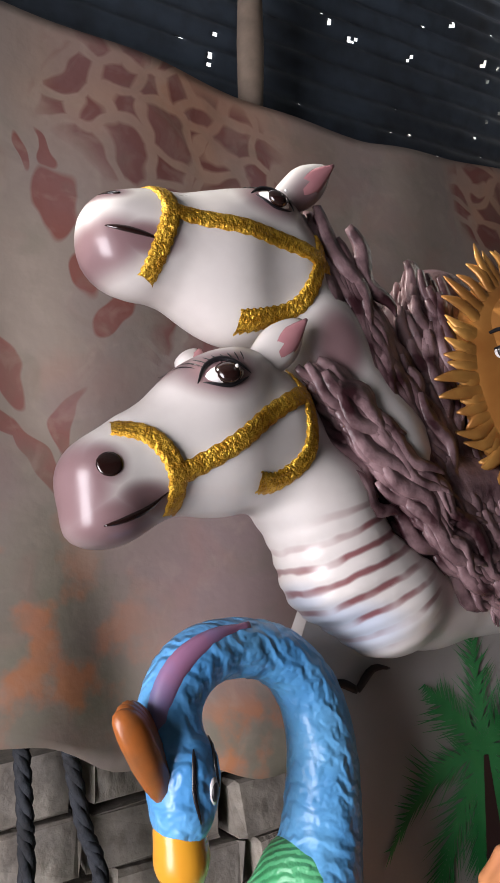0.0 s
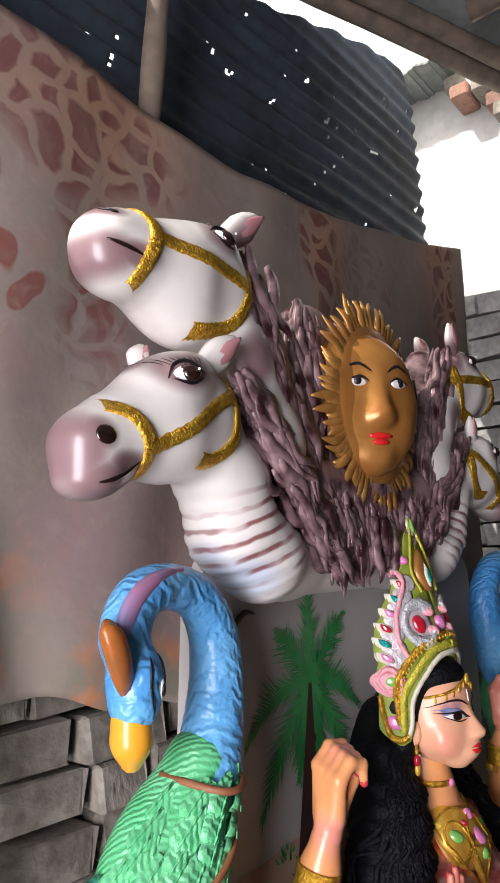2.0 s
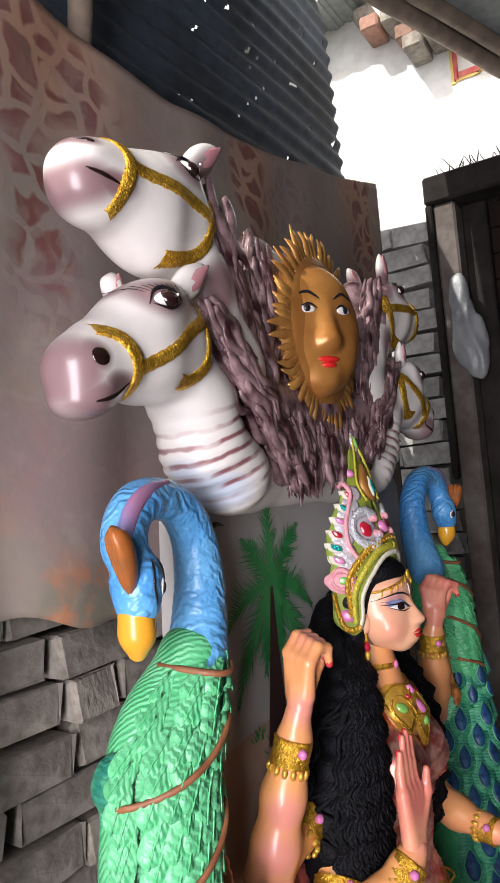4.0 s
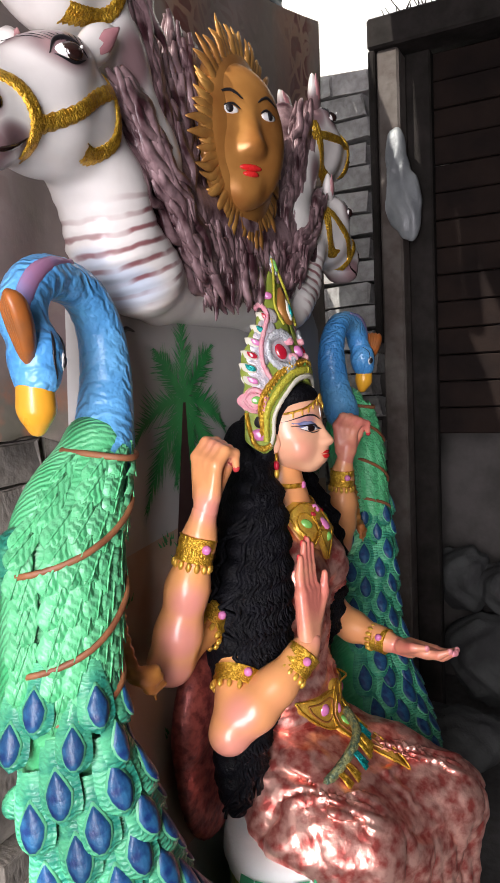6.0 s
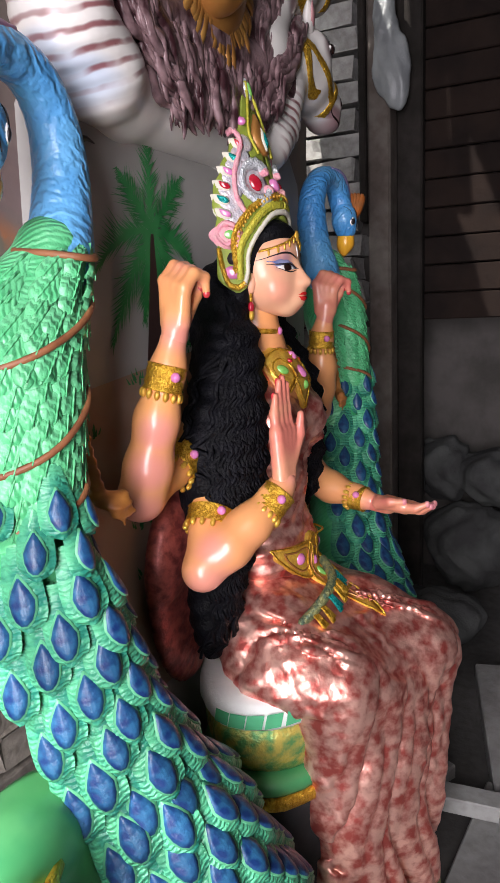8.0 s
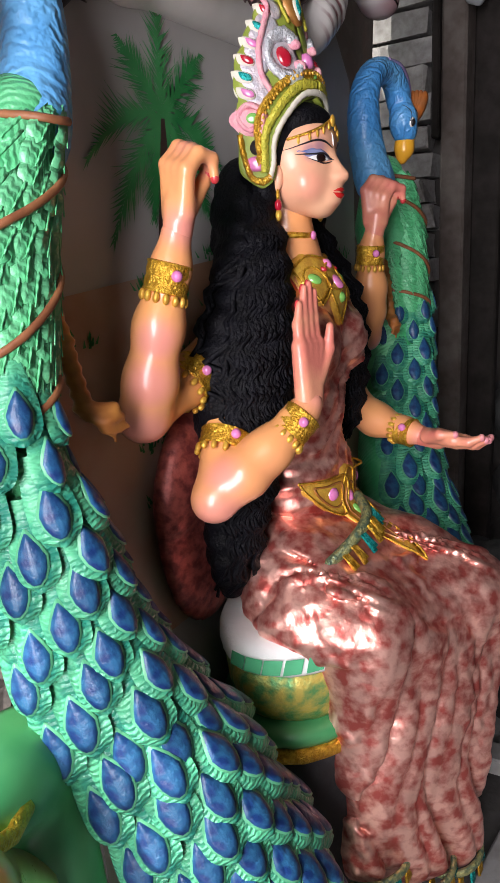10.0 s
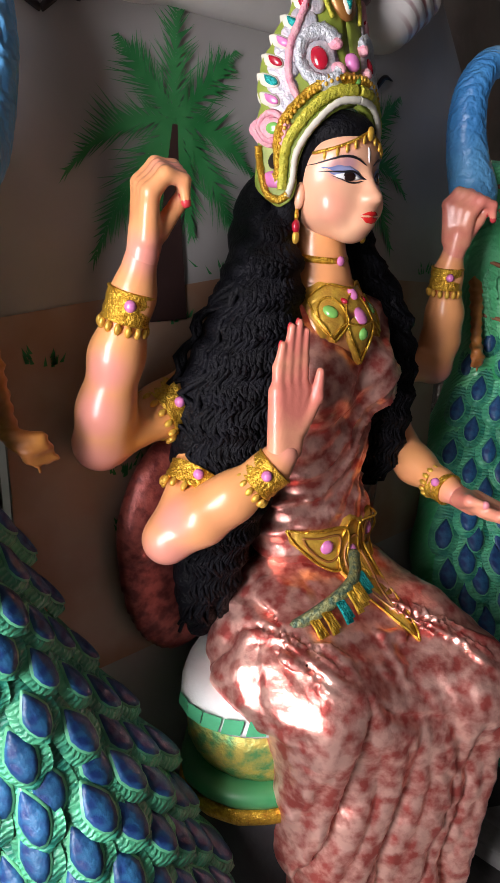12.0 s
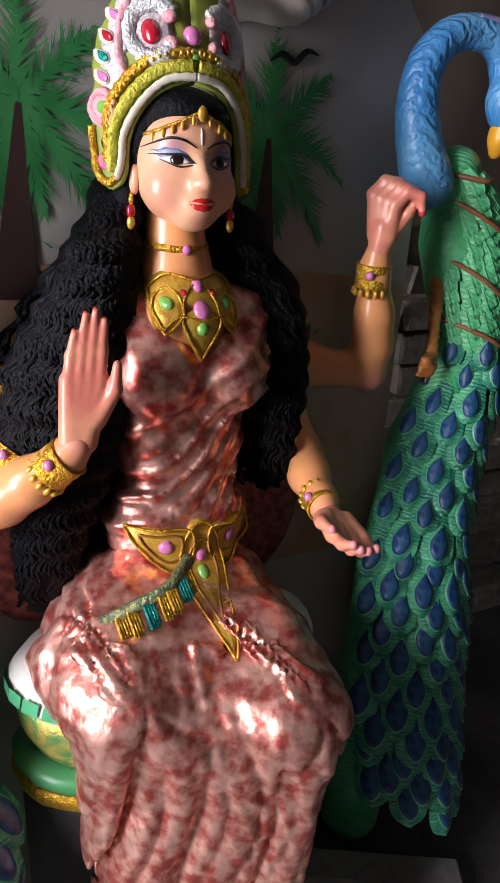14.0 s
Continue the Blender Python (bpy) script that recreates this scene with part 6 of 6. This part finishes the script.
g = Build()
rows_z = np.linspace(1.85, 2.36, 60)
for d in (-1, 1):
    verts, faces = [], []
    for z in rows_z:
        a, b = inner(z), half_width(z)
        if z < 1.90:
            s = (z - 1.85) / 0.05
            mid = 0.132
            a, b = mid - (mid - 0.108) * math.sqrt(max(0.02, 1 - (1 - s) ** 2)), mid + (b - mid) * math.sqrt(max(0.02, 1 - (1 - s) ** 2))
        b += 0.005 * abs(math.sin(z * 62)) if 1.98 < z < 2.2 else 0
        for j in range(9):
            verts.append(csurf(d * (a + (b - a) * j / 8), z))
    for i in range(len(rows_z) - 1):
        for j in range(8):
            q = (i * 9 + j, i * 9 + j + 1, (i + 1) * 9 + j + 1, (i + 1) * 9 + j)
            faces.append(q if d > 0 else q[::-1])
    g.add(verts, faces)
shell = part("shell", g, CROWNGREEN, crown, "olive card shell")
shell.modifiers.new("card", "SOLIDIFY").thickness = 0.008


def cbraid(name, path, r, mat, n=40, flat=0.7, off=0.008):
    g = Build()
    pts = [csurf(*p) for p in spline(path, n)]
    g.add(*tube([(x, y - off, z) for x, y, z in pts], [r * (1 + 0.12 * math.sin(i * 2.4)) for i in range(n + 1)], 7, flat))
    return part(name, g, mat, crown)


def cgem(x, z, rx, rz, mat, turn=0, tip=0.0, off=0.010, dome=0.005, name="gem"):
    g = Build()
    g.add(*patch(oval(x, z, rx, rz, turn, 16, tip), csurf, 3, dome, off))
    return part(name, g, mat, crown)


for d in (-1, 1):
    arch = [(d * 0.0, 2.048), (d * 0.045, 2.040), (d * 0.085, 2.005), (d * 0.112, 1.955), (d * 0.118, 1.905), (d * 0.125, 1.868), (d * 0.142, 1.866), (d * 0.154, 1.890), (d * 0.150, 1.935)]
    cbraid("rim_braid", [(x * 1.0, z - 0.008) for x, z in arch[:5]] + arch[5:6], 0.007, CREAM)
    cbraid("green_braid", [(x * 1.07 + d * 0.004, z + 0.008) for x, z in arch[:5]] + [(d * 0.131, 1.880)], 0.011, CROWNYELLOW)
    cbraid("gold_braid", [(x * 1.15 + d * 0.006, z + 0.028) for x, z in arch[:4]] + [(d * 0.136, 1.91), (d * 0.141, 1.90)], 0.010, GOLD)
    cbraid("ear_braid", [(d * 0.124, 1.872), (d * 0.136, 1.862), (d * 0.150, 1.872), (d * 0.157, 1.91), (d * 0.160, 1.955)], 0.008, GOLD, 24)
    cgem(d * 0.139, 1.898, 0.013, 0.015, GEMPINK)
    cgem(d * 0.139, 1.93, 0.006, 0.014, INK, 0, 0.5)
    cgem(d * 0.145, 1.985, 0.018, 0.020, CROWNPINK)
    cgem(d * 0.145, 1.985, 0.010, 0.012, GEMGREEN, 0, 0, 0.014)
    cbraid("pink_loop", [(d * 0.125, 1.945), (d * 0.135, 1.965), (d * 0.150, 1.965), (d * 0.160, 1.99), (d * 0.145, 2.012), (d * 0.128, 1.995), (d * 0.13, 1.96)], 0.006, CROWNPINK, 30)
    # silver swirl with red eye
    cbraid("silver_swirl", [(d * 0.030, 2.135), (d * 0.055, 2.150), (d * 0.085, 2.135), (d * 0.096, 2.10), (d * 0.080, 2.068), (d * 0.050, 2.066), (d * 0.034, 2.085)], 0.015, SILVER, 36, 0.5)
    cgem(d * 0.066, 2.105, 0.013, 0.020, GEMRED)
    cgem(d * 0.036, 2.132, 0.011, 0.011, CROWNPINK, off=0.014)
    cgem(d * 0.036, 2.090, 0.011, 0.011, CROWNPINK, off=0.014)
    cbraid("pink_braid", [(d * 0.105, 2.03), (d * 0.114, 2.07), (d * 0.108, 2.12), (d * 0.092, 2.16), (d * 0.075, 2.20), (d * 0.085, 2.225), (d * 0.10, 2.215)], 0.008, CROWNPINK, 36)
    for k in range(6):
        z = 2.035 + 0.032 * k
        cgem(d * (half_width(z) - 0.008), z, 0.0105, 0.015, CREAM, -d * 35, 0.6, 0.006, 0.001, "drop_base")
        cgem(d * (half_width(z) - 0.008), z, 0.0065, 0.011, (GEMPINK, TEAL, GEMRED)[k % 3], -d * 35, 0.6, 0.010, 0.003)
    cbraid("top_braid", [(d * 0.034, 2.175), (d * 0.046, 2.22), (d * 0.034, 2.265), (d * 0.014, 2.315), (d * 0.004, 2.35)], 0.005, CROWNYELLOW, 24)
    cgem(d * 0.056, 2.25, 0.008, 0.010, GEMPINK)
for d in (-1, 1):
    for k in range(7):
        z = 2.03 + 0.028 * k
        cgem(d * (half_width(z) - 0.026), z, 0.020, 0.020, CROWNPALE, 0, 0, 0.003, 0.001, "side_plate")
    cgem(d * 0.066, 2.105, 0.036, 0.046, CROWNPALE, 0, 0, 0.004, 0.001, "silver_plate")
    cgem(d * 0.139, 1.985, 0.024, 0.034, CROWNPINK, 0, 0.3, 0.004, 0.001, "side_plate")
    for k in range(26):
        p = spline([(d * 0.006, 2.078), (d * 0.058, 2.066), (d * 0.104, 2.030), (d * 0.132, 1.985), (d * 0.140, 1.935), (d * 0.141, 1.90)], 25)[k]
        g = Build()
        x, y, z = csurf(*p)
        g.add(*ball((x, y - 0.016, z), (0.0040, 0.0030, 0.0040), 7, 5))
        part("sequin", g, GOLDLEAF, crown)
cgem(0, 2.105, 0.014, 0.016, GEMPINK)
cgem(0, 2.075, 0.010, 0.010, GEMGREEN)
cgem(0, 2.225, 0.030, 0.050, BRONZE, 0, 0.8, 0.010, 0.002, "drop_plate")
cgem(0, 2.215, 0.012, 0.030, CREAM, 0, 0.8, 0.014, 0.002, "drop_plate")
cgem(0, 2.213, 0.007, 0.020, TEAL, 0, 0.8, 0.018, 0.002)
cgem(0, 2.335, 0.014, 0.028, SILVER, 0, 0.8, 0.010, 0.002, "tip_leaf")
cgem(0, 2.333, 0.007, 0.018, GEMGREEN, 0, 0.8, 0.014, 0.002)

# ---- seat ----
def lathe(cx, cy, rx, ry, prof, n=64):
    verts, faces = [], []
    for r, z in prof:
        for i in range(n):
            a = 2 * math.pi * i / n
            w = 1 + 0.006 * math.sin(a * 9) + 0.004 * math.sin(a * 23 + z * 40)
            verts.append((cx + rx * r * w * math.cos(a), cy + ry * r * w * math.sin(a), z))
    for k in range(len(prof) - 1):
        for i in range(n):
            j = (i + 1) % n
            faces.append((k * n + i, k * n + j, (k + 1) * n + j, (k + 1) * n + i))
    faces += [tuple(range(n))[::-1], tuple((len(prof) - 1) * n + i for i in range(n))]
    return verts, faces


seat = thing("seat", "oval throne seat with white cloth, brocade and gold trim", "seat")
for nm, mt, prof, lab in (("cover", WHITECLOTH, [(0.98, 0.842), (1.0, 0.855), (0.99, 0.885), (0.95, 0.905), (0.85, 0.913), (0.5, 0.915)], "white cloth cover"), ("side_band", BROCADE, [(0.86, 0.70), (0.90, 0.72), (0.95, 0.76), (0.96, 0.80), (0.95, 0.838)], "gold and green brocade"), ("lower_tier", SEATGREEN, [(0.98, 0.66), (1.0, 0.672), (1.0, 0.69), (0.96, 0.70), (0.88, 0.705)], "green painted tier"), ("trim", GOLD, [(0.985, 0.622), (1.005, 0.626), (1.012, 0.64), (1.005, 0.655), (0.985, 0.658)], "gold braid trim"), ("base", BLACKCLOTH, [(0.93, 0.0), (0.94, 0.3), (0.96, 0.60), (0.95, 0.65)], "black cloth skirt")):
    g = Build()
    g.add(*lathe(1.19, 0.69, 0.360, 0.215, prof))
    part(nm, g, mt, seat, lab)
for k in range(9):
    a = radians(172 + 11 * k)
    g = Build()
    for q in range(2):
        aa = a + 0.06 * q
        c = np.array((1.19 + 0.366 * math.cos(aa), 0.69 + 0.218 * math.sin(aa), 0.872))
        t = np.array((-math.sin(aa) * 0.37, math.cos(aa) * 0.215, 0))
        t /= np.linalg.norm(t)
        g.add([c - t * 0.026 + (0, 0, -0.018), c + t * 0.014 + (0, 0, -0.018), c + t * 0.022 + (0, 0, 0.018), c - t * 0.018 + (0, 0, 0.018)], [(0, 1, 2, 3)])
        break
    part("green_patch", g, PATCHGREEN, seat, "", False)

# ---- gold-headed bird beside the seat ----
bird = thing("goose_statue", "gold-headed clay bird with green back and gold collar", "bird statue")
g = Build()
g.add(*sculpt([egg((0.125, 0.68, 0.93), (0.066, 0.075, 0.085)), egg((0.12, 0.61, 0.89), (0.045, 0.055, 0.045)), cap((0.16, 0.72, 0.90), (0.24, 0.78, 0.76), 0.06, 0.08)], 0.008, 0.03))
part("head", g, GOOSEGOLD, bird, "smooth gold head")
g = Build()
g.add(*sculpt([egg((0.25, 0.80, 0.95), (0.13, 0.09, 0.085), (0, 10, 0)), egg((0.34, 0.85, 0.85), (0.16, 0.10, 0.16)), cap((0.34, 0.86, 0.8), (0.36, 0.86, 0.05), 0.12, 0.14)], 0.011, 0.05))
part("back", g, SEATGREEN, bird, "green rounded back")
g = Build()
g.add(*tube([(0.155, 0.690, 1.0), (0.185, 0.69, 0.965), (0.22, 0.70, 0.95), (0.265, 0.72, 0.955)], 0.016, 8, 0.7))
part("collar", g, GOLD, bird, "gold braid collar")
HS = front([egg((0.125, 0.68, 0.93), (0.066, 0.075, 0.085)), egg((0.12, 0.61, 0.89), (0.045, 0.055, 0.045))], 0.03)
g = Build()
g.add(*patch(oval(0.135, 0.945, 0.018, 0.010, -10), HS, 3, 0.003, 0.001), 0)
g.add(*patch(oval(0.135, 0.945, 0.009, 0.009), HS, 3, 0.002, 0.004), 1)
pts = [HS(x, z) for x, z in spline([(0.112, 0.94), (0.13, 0.96), (0.16, 0.946)], 8)]
g.add(*tube([(a, b - 0.003, e) for a, b, e in pts], 0.0022, 5), 1)
part("eye", g, [EYEWHITE, INK], bird)

# ---- clutter ----
ROPE = material("dark_blue_grey_rope", (0.022, 0.026, 0.034), (0.012, 0.013, 0.016), 40, 0.8, bump=0.8, bump_scale=90)
ROPES = [[(0.285, 1.370, 2.081), (0.289, 1.370, 2.047), (0.293, 1.370, 1.939), (0.294, 1.370, 1.839), (0.29, 1.37, 1.5), (0.28, 1.37, 0.0)], [(0.372, 1.370, 2.046), (0.379, 1.370, 2.011), (0.398, 1.370, 1.896), (0.426, 1.370, 1.797), (0.45, 1.37, 1.5), (0.45, 1.37, 0.0)]]
g = Build()
g.add(*sculpt([egg((3.28, 0.955, 3.18), (0.03, 0.055, 0.13)), egg((3.28, 0.93, 2.95), (0.045, 0.095, 0.17)), egg((3.28, 0.895, 2.84), (0.035, 0.06, 0.12)), cap((3.285, 0.97, 3.3), (3.28, 0.96, 3.1), 0.012, 0.04)], 0.012, 0.05, lambda P: 0.004 * np.sin(P[:, 1] * 90 + 3 * np.sin(P[:, 2] * 14))))
thing("plastic_bag", "crumpled pale plastic bag hung on the doorpost", "bag", build=g, mats=[PLASTIC])
for c, r, tn in (((3.75, 0.55, 0.28), (0.22, 0.26, 0.28), 0), ((3.80, 0.15, 0.22), (0.22, 0.25, 0.22), 0), ((3.72, 0.38, 0.72), (0.22, 0.26, 0.17), 12), ((3.78, 0.72, 0.75), (0.18, 0.16, 0.2), 0), ((3.0, 0.62, 0.14), (0.2, 0.24, 0.14), 0)):
    g = Build()
    g.add(*sculpt([egg(c, r, (tn, 0, 20)), egg((c[0] + 0.05, c[1] + r[1] * 0.7, c[2] + r[2] * 0.3), (r[0] * 0.5, r[1] * 0.5, r[2] * 0.45))], 0.02, 0.08, lambda P: 0.012 * np.sin(P[:, 1] * 40 + 4 * np.sin(P[:, 2] * 14)) + 0.006 * np.sin(P[:, 0] * 70)))
    thing("sack", "slumped grey cloth sack in the dark store", "sack", group="sacks in the store", build=g, mats=[SACK])
for a, b, w, h in (((1.58, 0.62, 0.03), (1.98, 0.40, 0.03), 0.05, 0.03), ((1.72, 0.50, 0.09), (1.75, 0.05, 0.09), 0.045, 0.03), ((1.40, 0.02, 0.045), (2.7, 0.30, 0.045), 0.09, 0.045), ((1.9, -0.05, 0.03), (2.7, 0.10, 0.03), 0.07, 0.03), ((0.75, 0.30, 0.03), (1.9, 0.16, 0.03), 0.08, 0.03), ((0.35, 0.42, 0.03), (1.0, 0.34, 0.03), 0.09, 0.03)):
    a, b = np.array(a), np.array(b)
    ln = np.linalg.norm(b - a)
    g = Build()
    vs, fs = box((0, -w, -h), (ln, w, h), 0.006)
    d = (b - a) / ln
    sd = np.array((-d[1], d[0], 0))
    sd /= np.linalg.norm(sd)
    g.add([a + d * v[0] + sd * v[1] + np.array((0, 0, v[2])) for v in vs], fs)
    thing("plank", "loose grey dusty plank lying on the floor", "plank", group="planks on the floor", build=g, mats=[PLANK], smooth=False)

for P in ROPES:
    g = Build()
    line = spline(P, 40)
    for ph in (0.0, 2.1, 4.2):
        g.add(*tube([(x + 0.007 * math.cos(ph + i * 0.9), y + 0.007 * math.sin(ph + i * 0.9), z) for i, (x, y, z) in enumerate(line)], 0.010, 6))
    thing("rope", "dark twisted rope hanging before the bricks", "rope", group="ropes below the cloth", build=g, mats=[ROPE])

# ---- loose brick walls, laid last ----
def brick_mesh(seed, mat):
    r2 = random.Random(seed)
    bm = bmesh.new()
    bmesh.ops.create_cube(bm, size=1)
    bmesh.ops.bevel(bm, geom=bm.edges[:], offset=0.05, segments=1, affect="EDGES")
    for v in bm.verts:
        v.co = Vector((v.co.x * 0.29, v.co.y * 0.14, v.co.z * 0.112)) + Vector((r2.gauss(0, 0.007), r2.gauss(0, 0.009), r2.gauss(0, 0.005)))
        v.co *= U
    me = bpy.data.meshes.new("brick")
    bm.to_mesh(me)
    bm.free()
    me.materials.append(mat)
    return me


BRICKS = [brick_mesh(s, BRICK) for s in range(6)]
LIT_BRICKS = [brick_mesh(s, LITBRICK) for s in range(6)]
stack = thing("wall_brick", "wall of loosely stacked grey bricks", "wall", kind="structure")


def lay_brick(parent, x, y, z, turn, sx=1.0, kinds=BRICKS):
    ob = new("brick", kinds[rnd.randrange(6)])
    ob.parent = parent
    ob.matrix_basis = pose(x * U, y * U, z * U, rnd.gauss(0, 1.2), rnd.gauss(0, 1.5), turn + rnd.gauss(0, 3)) @ Matrix.Diagonal((sx, 1, 1, 1))


for r in range(16):
    z = 0.06 + 0.127 * r
    x = -0.35 + (0.15 if r % 2 else 0) + rnd.uniform(-0.04, 0.04)
    while x < 3.2:
        sx = rnd.choice((1, 1, 1, 0.55))
        if rnd.random() > (0.07 if x < 2 else 0.16):
            lay_brick(stack, x + 0.15 * sx, 1.53 + rnd.gauss(0, 0.018), z + rnd.gauss(0, 0.003), 0, sx)
        x += 0.305 * sx + rnd.uniform(0.0, 0.02)
# Pillar takes the lightened brick, so it reads as lit.
pillar = thing("wall_pillar", "grey brick pillar beside the doorway, coloured as lit", "wall", kind="structure")
for r in range(29):
    z = 0.06 + 0.127 * r
    y = 1.12 + (0.0 if r % 2 else -0.12)
    while y < 1.72:
        if not (r > 26 and y > 1.3):
            lay_brick(pillar, 3.38, max(y + 0.15, 1.24), z, 90, 1.0, LIT_BRICKS)
        y += 0.30
